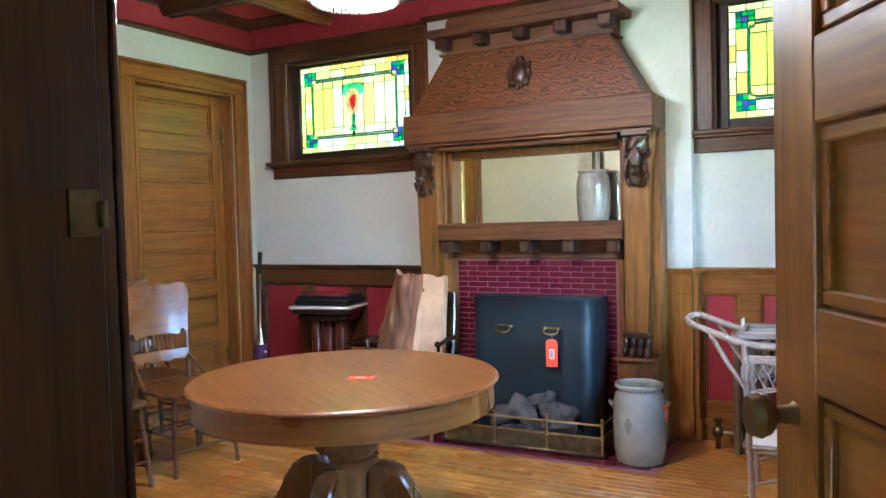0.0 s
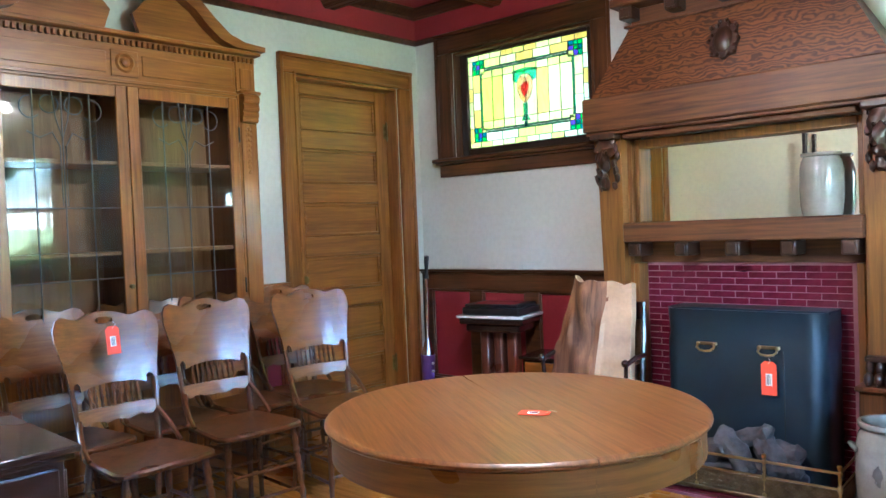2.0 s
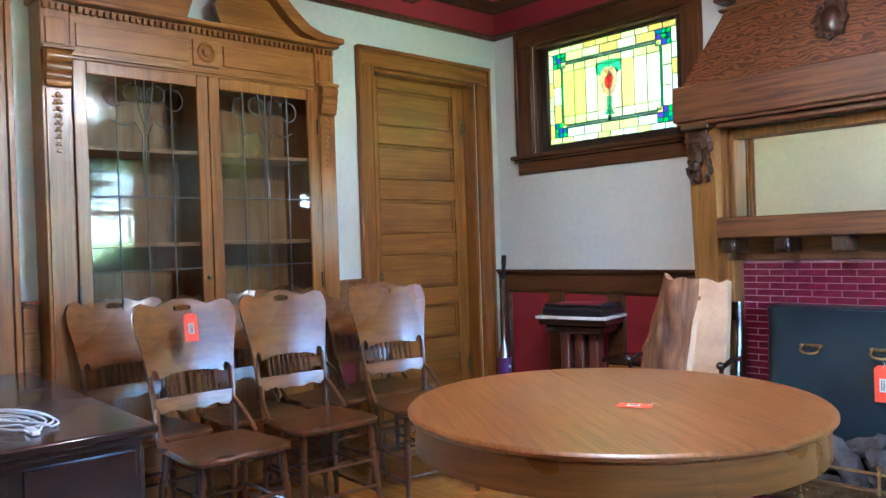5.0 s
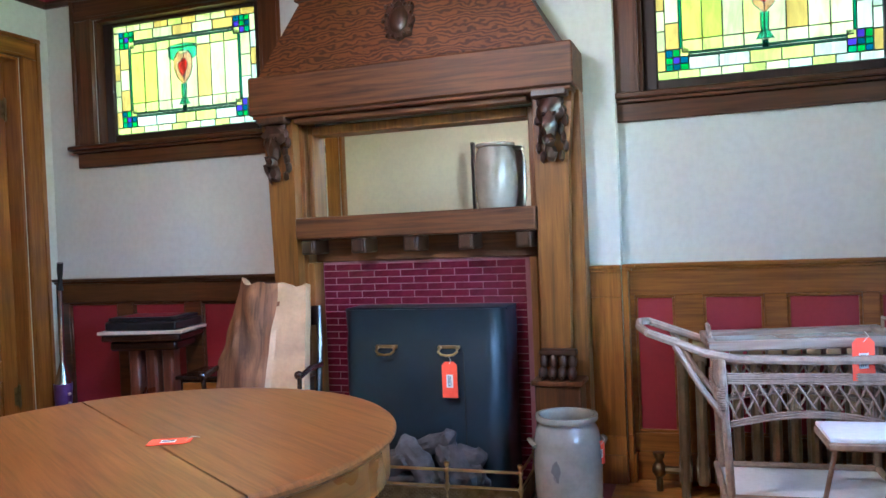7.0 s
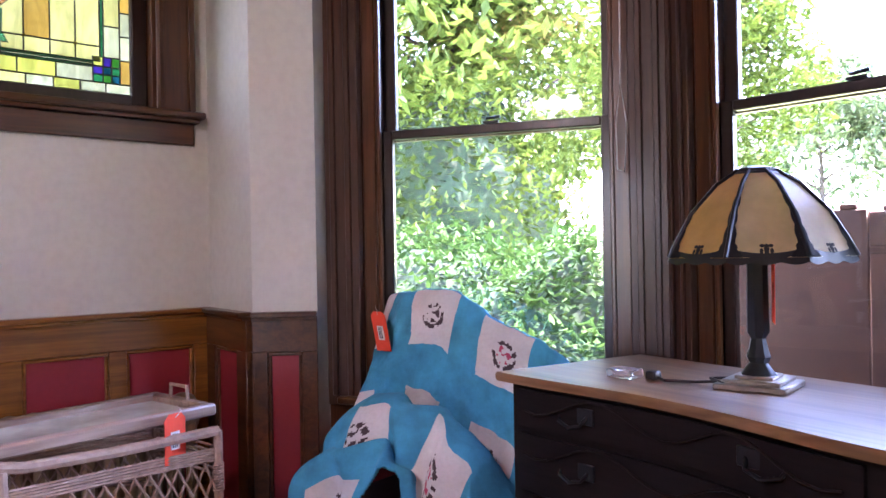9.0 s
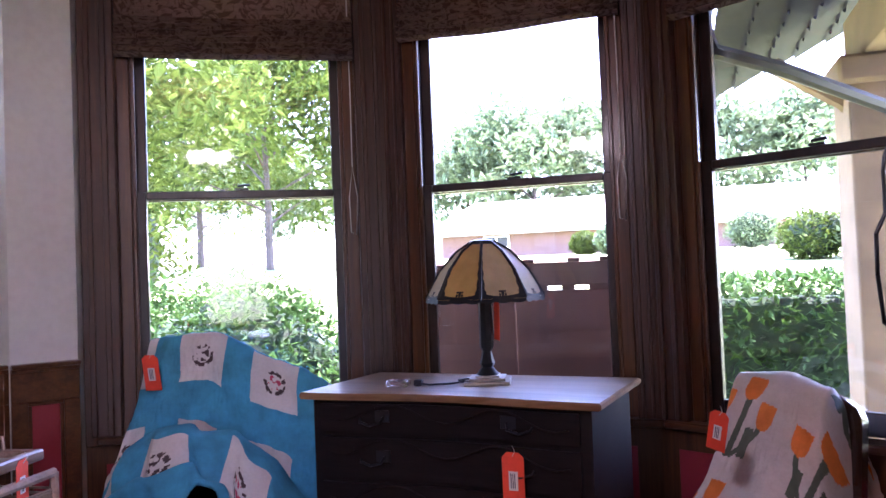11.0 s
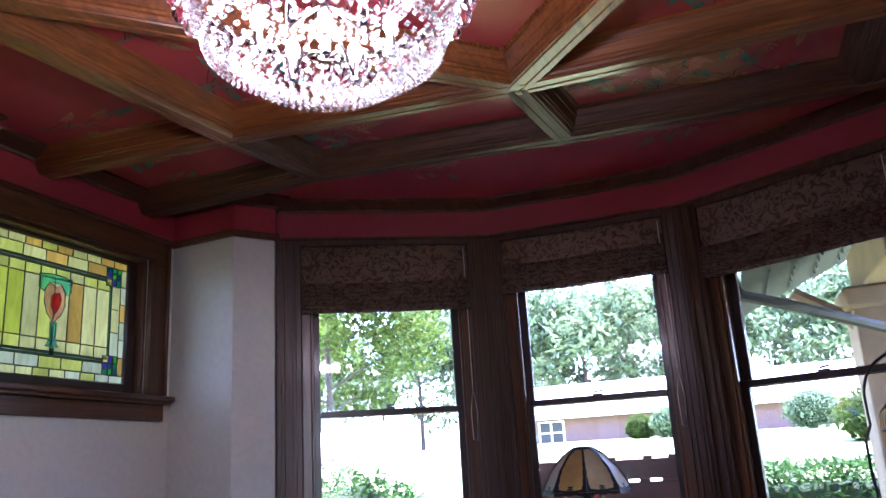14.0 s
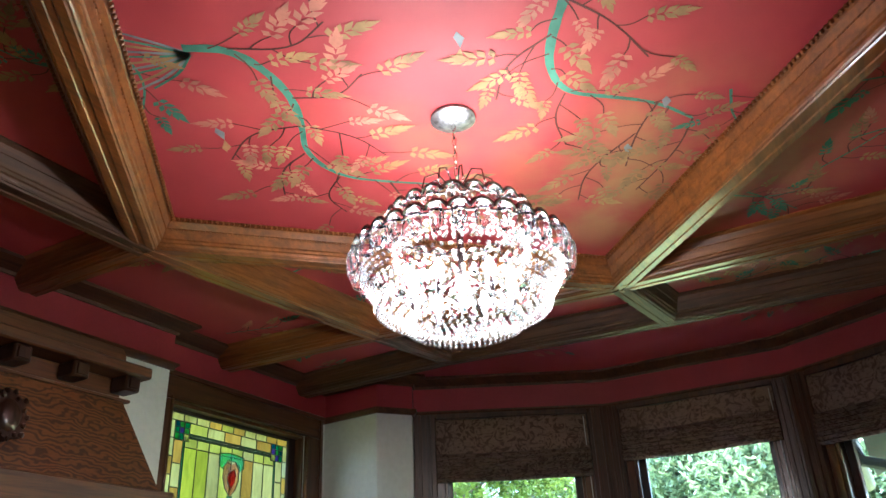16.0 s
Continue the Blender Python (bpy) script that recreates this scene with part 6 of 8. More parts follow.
# ---- slag glass lamp ----
def table_lamp():
    ob = thing("table_lamp", xyz(0.90, 2.62, 0.94, 10), "slag glass table lamp with a dark metal base, unlit", "lamp")
    slag = [plain("slag_glass_" + n, c, 0.3, 0, 0.2, 12, 0.05) for n, c in (("amber", (0.62, 0.42, 0.20)), ("cream", (0.66, 0.58, 0.42)), ("white", (0.68, 0.66, 0.62)))]
    for s in slag:
        nt = s.node_tree
        b = nt.nodes["Principled BSDF"]
        tr, mx = nt.nodes.new("ShaderNodeBsdfTranslucent"), nt.nodes.new("ShaderNodeMixShader")
        tr.inputs["Color"].default_value = {"slag_glass_amber": (0.66, 0.40, 0.11, 1), "slag_glass_cream": (0.70, 0.52, 0.22, 1)}.get(s.name, (0.72, 0.62, 0.42, 1))
        mx.inputs[0].default_value = 0.55
        nt.links.new(b.outputs[0], mx.inputs[1])
        nt.links.new(tr.outputs[0], mx.inputs[2])
        nt.links.new(mx.outputs[0], nt.nodes["Material Output"].inputs["Surface"])
    bm = bmesh.new()
    lathe(bm, [(0, 0.028), (0.045, 0.030), (0.030, 0.05), (0.022, 0.06), (0.030, 0.075), (0.024, 0.09), (0.018, 0.12), (0.027, 0.135), (0.025, 0.30), (0.016, 0.32), (0.014, 0.36), (0.02, 0.37), (0.008, 0.38), (0.008, 0.50), (0, 0.50)], 8)
    part("stem", bm, black_metal, ob, "fluted dark metal stem")
    bm = bmesh.new()
    box(bm, -0.085, 0.085, -0.085, 0.085, 0.0, 0.014, 0.005)
    box(bm, -0.068, 0.068, -0.068, 0.068, 0.014, 0.024, 0.005)
    box(bm, -0.045, 0.045, -0.045, 0.045, 0.024, 0.032, 0.004)
    part("base", bm, plain("worn_silver_plate", (0.42, 0.38, 0.33), 0.3, 0.9, 0.25, 18), ob, "stepped square silvery foot")
    prof = [(0.045, 0.525), (0.10, 0.49), (0.165, 0.42), (0.205, 0.35), (0.222, 0.318)]
    shade = part("shade_frame", turned([(0.0, 0.524), (0.05, 0.524), (0.05, 0.531), (0.02, 0.538), (0, 0.538)], 16), black_metal, ob)
    for i in range(8):
        a0, a1 = 2 * math.pi * i / 8, 2 * math.pi * (i + 1) / 8
        bm = bmesh.new()
        rows = [[Vector((r * math.cos(a), r * math.sin(a), z)) for a in (a0, a1)] for r, z in prof]
        vs = [[bm.verts.new(p) for p in row] for row in rows]
        for p, q in zip(vs, vs[1:]):
            bm.faces.new([p[0], p[1], q[1], q[0]])
        part("glass_panel", bm, slag[i % 3], shade)
        bm = bmesh.new()
        tube(bm, [row[0] * 1.004 for row in rows], 0.0055, 6)
        # pierced metalwork over the glass: scalloped sides, a rim and a central crest

        def on(u, t):
            x = t * (len(rows) - 1)
            i0 = min(len(rows) - 2, int(x))
            lo, hi = rows[-1 - i0], rows[-2 - i0]
            p = lo[0].lerp(lo[1], (u + 1) / 2).lerp(hi[0].lerp(hi[1], (u + 1) / 2), x - i0)
            return p + Vector((p.x, p.y, 0.05)).normalized() * 0.003

        def strip(line_a, line_b):
            va, vb = [bm.verts.new(p) for p in line_a], [bm.verts.new(p) for p in line_b]
            for j in range(len(va) - 1):
                bm.faces.new([va[j], va[j + 1], vb[j + 1], vb[j]])

        ts = [k / 28 for k in range(29)]
        for s in (-1, 1):
            strip([on(s, t) for t in ts], [on(s * (1 - 0.09 - 0.34 * math.exp(-5.5 * t) - 0.22 * max(0, t - 0.8) - 0.06 * abs(math.sin(24 * t))), t) for t in ts])
        us = [-1 + k / 10 for k in range(21)]
        strip([on(u, 0.0) - Vector((0, 0, 0.010 + 0.007 * abs(math.cos(u * 4.7)))) for u in us], [on(u, 0.07 + 0.10 * abs(u) ** 2) for u in us])
        strip([on(u, 0.93) for u in us], [on(u, 1.0) for u in us])
        for u0, t0, ru, rt in ((0, 0.14, 0.07, 0.10), (-0.13, 0.11, 0.05, 0.05), (0.13, 0.11, 0.05, 0.05), (-0.11, 0.20, 0.07, 0.03), (0.11, 0.20, 0.07, 0.03)):
            bm.faces.new([bm.verts.new(on(u0 + ru * math.cos(q), t0 + rt * math.sin(q))) for q in [k * math.pi / 4 for k in range(8)]])
        part("filigree", bm, black_metal, shade, "dark pierced metal edge")
    return ob


table_lamp()
price_tag(pose(0.885, 2.572, 1.25, 0, -4, 32), 0.15, 0.06, "orange price tag hanging from the table lamp")
ob = thing("lamp_cord", xyz(0.85, 2.80, 0.943), "black lamp cord and plug lying on the chest", "cord")
bm = bmesh.new()
tube(bm, [(-0.02, 0.06, 0.004), (-0.05, 0.02, 0.004), (-0.02, -0.05, 0.004), (0.02, -0.10, 0.006), (-0.03, -0.13, 0.01), (0.0, -0.08, 0.014), (0.03, -0.12, 0.016), (-0.02, -0.15, 0.012), (0.02, -0.17, 0.008)], 0.004, 6)
part("wire", bm, plastic_black, ob)
bm = boxed(-0.04, -0.005, 0.055, 0.085, -0.003, 0.02, 0.004)
part("plug", bm, plastic_black, ob)
acrylic, _nt, _b = material("clear_acrylic", 0.05)
_b.inputs["Transmission Weight"].default_value = 0.9
_b.inputs["Base Color"].default_value = (0.9, 0.85, 0.88, 1)
tagged(part("clear_box", boxed(0.77, 0.83, 2.90, 2.98, 0.941, 0.965, 0.004), acrylic), "small clear plastic box on the chest", "box")


# ---- chandelier ----
crystal, _nt, _b = material("cut_crystal", 0.07)
_b.inputs["Base Color"].default_value = (0.84, 0.84, 0.87, 1)
_b.inputs["Transmission Weight"].default_value = 1.0
_b.inputs["IOR"].default_value = 1.5
_b.inputs["Specular IOR Level"].default_value = 0.9
bead_crystal, _nt, _b = material("bead_crystal", 0.16)
_b.inputs["Base Color"].default_value = (0.72, 0.72, 0.73, 1)
_b.inputs["Transmission Weight"].default_value = 0.96
_b.inputs["IOR"].default_value = 1.45
bulb_glow = glowing("lit_bulb", (1.0, 0.92, 0.80), 1.6)
chrome_dark = plain("dark_chrome", (0.16, 0.14, 0.14), 0.25, 1.0)
CH = (-1.79, 2.61)


def chandelier():
    ob = thing("crystal_chandelier", xyz(CH[0], CH[1], 0), "lit tiered crystal chandelier with strings of beads and drops", "chandelier")
    bm = turned([(0.0, TOP), (0.075, TOP - 0.001), (0.078, TOP - 0.012), (0.06, TOP - 0.024), (0.03, TOP - 0.034), (0.0, TOP - 0.036)][::-1], 24)
    part("canopy", bm, plain("embossed_silver", (0.36, 0.36, 0.37), 0.45, 1.0, 0.35, 40, 0.6, 0, 90), ob, "embossed silver ceiling plate")
    bm = bmesh.new()
    for i in range(9):
        z = TOP - 0.04 - 0.03 * i
        tube(bm, [(0.008 * math.cos(a) * (1 if i % 2 else 0.2), 0.008 * math.cos(a) * (0.2 if i % 2 else 1), z + 0.018 * math.sin(a)) for a in [k * math.pi / 4 for k in range(8)]], 0.0025, 5, closed=True)
    part("chain", bm, silver, ob)
    bm = bmesh.new()
    bar(bm, (0, 0, 2.45), (0, 0, 2.78), 0.011, 10)
    part("stem", bm, chrome_dark, ob)
    for i in range(10):
        bm = bmesh.new()
        a = 2 * math.pi * i / 10
        c, s = math.cos(a), math.sin(a)
        tube(bm, [(0.01 * c, 0.01 * s, 2.62), (0.03 * c, 0.03 * s, 2.77), (0.07 * c, 0.07 * s, 2.81), (0.115 * c, 0.115 * s, 2.785), (0.125 * c, 0.125 * s, 2.74)], 0.003, 5)
        part("arm", bm, chrome_dark, ob)
    tiers = [(0.228, 2.635, 23), (0.335, 2.515, 33)]
    for r, z, n in tiers:
        bm = bmesh.new()
        for i in range(n):
            a0 = 2 * math.pi * i / n
            w = math.pi / n
            tube(bm, [((r + 0.004) * math.cos(a0 + q * w), (r + 0.004) * math.sin(a0 + q * w), z + 0.036 * math.sqrt(1 - 0.92 * q * q) - 0.012) for q in (-1, -0.85, -0.5, 0, 0.5, 0.85, 1)], 0.0058, 6)
        tube(bm, [((r - 0.006) * math.cos(2 * math.pi * i / 40), (r - 0.006) * math.sin(2 * math.pi * i / 40), z - 0.008) for i in range(40)], 0.004, 6, closed=True)
        part("tier_ring", bm, chrome_dark, ob, "dark scalloped ring")
        for i in range(n):
            a = 2 * math.pi * i / n
            bm = bmesh.new()
            lathe(bm, [(0.0, 0.018), (0.011, 0.014), (0.020, 0.0), (0.0235, -0.022), (0.020, -0.048), (0.010, -0.066), (0.0, -0.071)], 8, xyz(r * math.cos(a), r * math.sin(a), z, math.degrees(a)) @ pose(0, 0, -0.004) , 0, 1.0)
            part("crystal_drop", bm, crystal, ob, flat=True)
    # strings of beads: inverted cone tiers and the lower bowl
    bm = bmesh.new()

    def bead(p, r):
        x, y, z = p
        vs = [bm.verts.new(q) for q in ((x + r, y, z), (x - r, y, z), (x, y + r, z), (x, y - r, z), (x, y, z + r), (x, y, z - r))]
        for a, b, c in ((0, 2, 4), (2, 1, 4), (1, 3, 4), (3, 0, 4), (2, 0, 5), (1, 2, 5), (3, 1, 5), (0, 3, 5)):
            bm.faces.new((vs[a], vs[b], vs[c]))

    # a shallow bowl of strings in three overlapping tiers, each ending in a hanging fringe
    for p0, p1, n, rows in ((0, 34, 78, 7), (26, 58, 62, 6), (50, 86, 38, 7)):
        for q in range(rows):
            f = radians(p0 + (p1 - p0) * q / (rows - 1))
            r, z = 0.315 * math.cos(f), 2.480 - 0.207 * math.sin(f)
            m = max(10, int(n * math.cos(f) / math.cos(radians(p0))))
            for i in range(m):
                a = 2 * math.pi * (i + 0.5 * (q % 2)) / m
                bead((r * math.cos(a), r * math.sin(a), z), 0.0082)
        r, z = 0.315 * math.cos(radians(p1)) + 0.006, 2.480 - 0.207 * math.sin(radians(p1)) - 0.010
        m = max(12, int(2 * math.pi * r / 0.0185))
        for i in range(m):
            a = 2 * math.pi * i / m
            for q in range(2):
                bead((r * math.cos(a), r * math.sin(a), z - 0.013 * q), 0.0074)
    for i in range(66):
        a = 2 * math.pi * i / 66
        for q in range(4):
            bead((0.212 * math.cos(a), 0.212 * math.sin(a), 2.55 - 0.017 * q), 0.0075)
    for i in range(10):
        a = 2 * math.pi * i / 10
        for j in range(7):
            bead((0.125 * math.cos(a), 0.125 * math.sin(a), 2.735 - 0.014 * j), 0.007)
    tagged(part("bead_strings", bm, bead_crystal, ob, "strings of small crystal beads", flat=True), kind="stuff")
    for i in range(7):
        a = 2 * math.pi * i / 6
        r = 0.15 if i < 6 else 0.0
        bm = bmesh.new()
        lathe(bm, [(0.0, 0.0), (0.010, 0.004), (0.017, 0.025), (0.016, 0.04), (0.006, 0.062), (0.0, 0.068)], 12, xyz(r * math.cos(a), r * math.sin(a), 2.39))
        b = part("bulb", bm, bulb_glow, ob, "lit bulb")
        bm = bmesh.new()
        lathe(bm, [(0, 0), (0.01, 0), (0.012, 0.03), (0.008, 0.05), (0, 0.05)], 10, xyz(r * math.cos(a), r * math.sin(a), 2.34))
        bar(bm, (r * math.cos(a), r * math.sin(a), 2.345), (0, 0, 2.47), 0.004, 6)
        part("socket", bm, chrome_dark, ob)
    return ob


chandelier()
for i in range(6):
    a = 2 * math.pi * (i + 0.5) / 6
    ld = bpy.data.lights.new("chandelier_lamp", "POINT")
    ld.energy = CHANDELIER_WATTS / 6
    ld.color = (1.0, 0.91, 0.79)
    ld.shadow_soft_size = 0.045
    lo = new("chandelier_lamp", ld)
    lo.location = (CH[0] + 0.15 * math.cos(a), CH[1] + 0.15 * math.sin(a), 2.44)


# ---- quilts thrown over two armchairs ----
teal_cloth = plain("teal_cotton", (0.040, 0.33, 0.55), 0.9, 0, 0.15, 10, 0.4, 0, 90)
white_cloth = plain("white_quilted_cotton", (0.66, 0.66, 0.67), 0.9, 0, 0.06, 8, 0.5, 0, 90)
thread_dark = plain("dark_embroidery", (0.07, 0.05, 0.06), 0.9)
thread_pink = plain("pink_embroidery", (0.55, 0.08, 0.16), 0.9)
cloth_orange = plain("orange_applique", (0.75, 0.24, 0.045), 0.9, 0, 0.15)
cloth_green = plain("grey_green_applique", (0.10, 0.14, 0.115), 0.9)
leather = plain("black_leather", (0.015, 0.014, 0.015), 0.4, 0, 0.2, 10, 0.2)


def padded_chair(m, label):
    """Faces local -y."""
    ob = thing("padded_chair", m, label, "chair", "padded chairs in the bay")
    bm = bmesh.new()
    box(bm, -0.29, 0.29, -0.27, 0.24, 0.36, 0.47, 0.03)
    part("seat", bm, leather, ob, "black leather seat")
    bm = bmesh.new()
    pts = [(-0.23, 0.40), (-0.23, 0.84)] + [(0.23 * math.cos(a), 0.84 + 0.10 * math.sin(a)) for a in [math.pi * (1 - k / 8) for k in range(1, 8)]] + [(0.23, 0.84), (0.23, 0.40)]
    prism(bm, pts, 0.05, Matrix.Translation((0, 0.21, 0)) @ Matrix.Rotation(radians(-10), 4, "X"))
    part("backrest", bm, mahogany, ob)
    for s in (-1, 1):
        for y in (-0.24, 0.24):
            part("leg", boxed(s * 0.27 - 0.022, s * 0.27 + 0.022, y - 0.022, y + 0.022, 0.0, 0.37, 0.006), mahogany, ob)
    return ob


def drape(name, m, path, width_of, shift_of, color_of, mats, label, folds, nu=220, nv=310, slope=lambda u, v: 0.0, side=lambda v: 1.0, gap=lambda u, v: False):
    """A cloth laid over a chair. path: (y, z) knots from behind the back, over it and down to the front; widths and shifts along it."""
    ob = thing(name, m, label, "quilt")
    cum = [0.0]
    for a, b in zip(path, path[1:]):
        cum.append(cum[-1] + math.hypot(b[0] - a[0], b[1] - a[1]))
    L = cum[-1]

    def spine(s):
        i = 0
        while i < len(path) - 2 and cum[i + 1] < s:
            i += 1
        t = min(1, max(0, (s - cum[i]) / (cum[i + 1] - cum[i])))
        p0, p1, p2, p3 = path[max(0, i - 1)], path[i], path[i + 1], path[min(len(path) - 1, i + 2)]
        return [0.5 * (2 * b + (c - a) * t + (2 * a - 5 * b + 4 * c - d) * t * t + (3 * b - a - 3 * c + d) * t ** 3) for a, b, c, d in zip(p0, p1, p2, p3)]

    bm = bmesh.new()
    grid = []
    for j in range(nv + 1):
        s = L * j / nv
        y, z = spine(s)
        v = j / nv
        row = []
        for i in range(nu + 1):
            u = 2 * i / nu - 1
            w = width_of(v)
            drop = side(v) * max(0.0, abs(u) - 0.62) / 0.38
            x = shift_of(v) + w * u * (1 - 0.18 * drop)
            f = folds(u, v)
            row.append(bm.verts.new((x + 0.3 * f, y + f + 0.10 * drop * drop * (1 if v < 0.6 else 0.3), max(0.02, z - 0.24 * drop ** 1.5 * (1 if v > 0.12 else 0.6) + 0.35 * f - slope(u, v)))))
        grid.append(row)
    for j in range(nv):
        for i in range(nu):
            if gap(2 * (i + 0.5) / nu - 1, (j + 0.5) / nv):
                continue
            fc = bm.faces.new([grid[j][i], grid[j][i + 1], grid[j + 1][i + 1], grid[j + 1][i]])
            fc.material_index = color_of(1.5 + shift_of((j + 0.5) / nv) + width_of((j + 0.5) / nv) * 1.15 * (2 * (i + 0.5) / nu - 1), (j + 0.5) / nv * L)
    cloth = part("cloth", bm, mats, ob)
    sol = cloth.modifiers.new("thickness", "SOLIDIFY")
    sol.thickness = 0.012
    return ob


def patchwork(a, b):
    """White squares with a stitched wreath, framed by teal strips."""
    p = 0.36
    a, b = a, b + 0.06
    i, j = a / p, b / p
    fi, fj = i - math.floor(i), j - math.floor(j)
    if fi < 0.42 or fj < 0.42:
        return 0
    du, dv = (fi - 0.71) * p, (fj - 0.71) * p
    r, q = math.hypot(du, dv), math.atan2(dv, du)
    h = noise.noise(Vector((a * 55, b * 55, 3)))
    if 0.034 < r < 0.050 and -2.2 < q and h > -0.15:
        return 2
    if r < 0.030 and h > 0.12:
        return 3 if (math.floor(i) + math.floor(j)) % 2 else 2
    return 1


def tulips(a, b):
    """Orange tulips on grey-green stems."""
    p, q = 0.33, 0.37
    a, b = a * 0.95 + b * 0.3, b * 0.95 - a * 0.3
    i, j = math.floor(a / p), math.floor(b / q)
    fu, fv = a - (i + 0.5) * p, b - (j + 0.5) * q
    for cx, cy in ((-0.08, -0.04), (0.01, -0.10), (0.09, -0.02)):
        u, v = fu - cx, fv - cy
        if math.hypot(u, v - 0.012) < 0.031 or (abs(u) < 0.040 - 0.5 * abs(abs(u) - 0.02) and -0.042 < v < 0.012 and abs(u) < 0.038):
            return 1
        t = (fv - cy) / (0.14 - cy)
        if 0.1 < t < 1 and abs(fu - cx * (1 - t * t)) < 0.011:
            return 2
    if abs(abs(fu) - 0.05) < 0.016 and 0.03 < fv < 0.13:
        return 2
    return 0


padded_chair(xyz(0.655, 3.67, 0, -80), "dark chair with a black leather seat under a quilt")


def step(v, a, b):
    t = min(1.0, max(0.0, (v - a) / (b - a)))
    return t * t * (3 - 2 * t)


drape("patchwork_quilt", xyz(0.655, 3.67, 0, -80),
      [(0.41, 0.72), (0.405, 0.95), (0.385, 1.09), (0.345, 1.145), (0.305, 1.09), (0.26, 0.93), (0.215, 0.76), (0.17, 0.70), (0.12, 0.77), (0.07, 0.83), (-0.01, 0.81), (-0.07, 0.72), (-0.10, 0.66), (-0.14, 0.70), (-0.19, 0.66), (-0.22, 0.56), (-0.23, 0.50)],
      lambda v: 0.41 + 0.10 * step(v, 0.36, 0.72), lambda v: -0.05 * step(v, 0.36, 0.7), patchwork, [teal_cloth, white_cloth, thread_dark, thread_pink],
      "teal and white patchwork quilt with embroidered squares, thrown over a chair", gap=lambda u, v: v > 0.87 + 1.9 * (u - 0.24) ** 2, side=lambda v: 0.12 + 0.5 * step(v, 0.45, 0.7), folds=
      lambda u, v: 0.010 * math.sin(7 * u + 9 * v) + 0.020 * step(v, 0.55, 0.75) * math.sin(9 * u + 16 * v) + 0.022 * step(v, 0.55, 0.75) * math.sin(19 * u - 13 * v) + 0.014 * noise.noise(Vector((u * 7, v * 12, 0))) + 0.003 * noise.noise(Vector((u * 30, v * 50, 0))),
      slope=lambda u, v: 0.175 * max(0.0, u + 0.3) ** 1.1 * (1 - 0.5 * step(v, 0.5, 0.8)) + 0.04 * max(0.0, -u - 0.5) + 0.34 * step(v, 0.56, 0.72) * (u - 0.05) ** 2)
price_tag(pose(0.795, 4.03, 1.065, 14, 0, -78), 0.155, 0.07, "orange price tag pinned to the blue quilt")

padded_chair(xyz(0.68, 1.76, 0, -122), "dark wooden chair under a white tulip quilt")
drape("tulip_quilt", xyz(0.68, 1.76, 0, -122),
      [(0.46, 0.56), (0.44, 0.76), (0.40, 0.91), (0.34, 0.965), (0.27, 0.92), (0.20, 0.77), (0.14, 0.60), (0.04, 0.53), (-0.06, 0.56), (-0.16, 0.57), (-0.25, 0.51), (-0.31, 0.40), (-0.33, 0.25)],
      lambda v: 0.25 + 0.15 * step(v, 0.35, 0.75), lambda v: -0.05 * step(v, 0.35, 0.7), tulips, [white_cloth, cloth_orange, cloth_green],
      "white quilt with orange appliqued tulips, thrown over a chair", slope=lambda u, v: 0.05 * max(0.0, u) + 0.05 * step(v, 0.3, 0.5) * u * u, folds=
      lambda u, v: 0.012 * math.sin(5 * u + 6 * v) + 0.045 * step(v, 0.55, 0.8) * math.sin(30 * v + 4 * u) + 0.005 * noise.noise(Vector((u * 9, v * 14, 5))) + 0.003 * noise.noise(Vector((u * 26, v * 44, 5))))
price_tag(pose(0.585, 1.82, 0.90, 10, 14, -115), 0.13, 0.06, "orange price tag pinned to the tulip quilt")


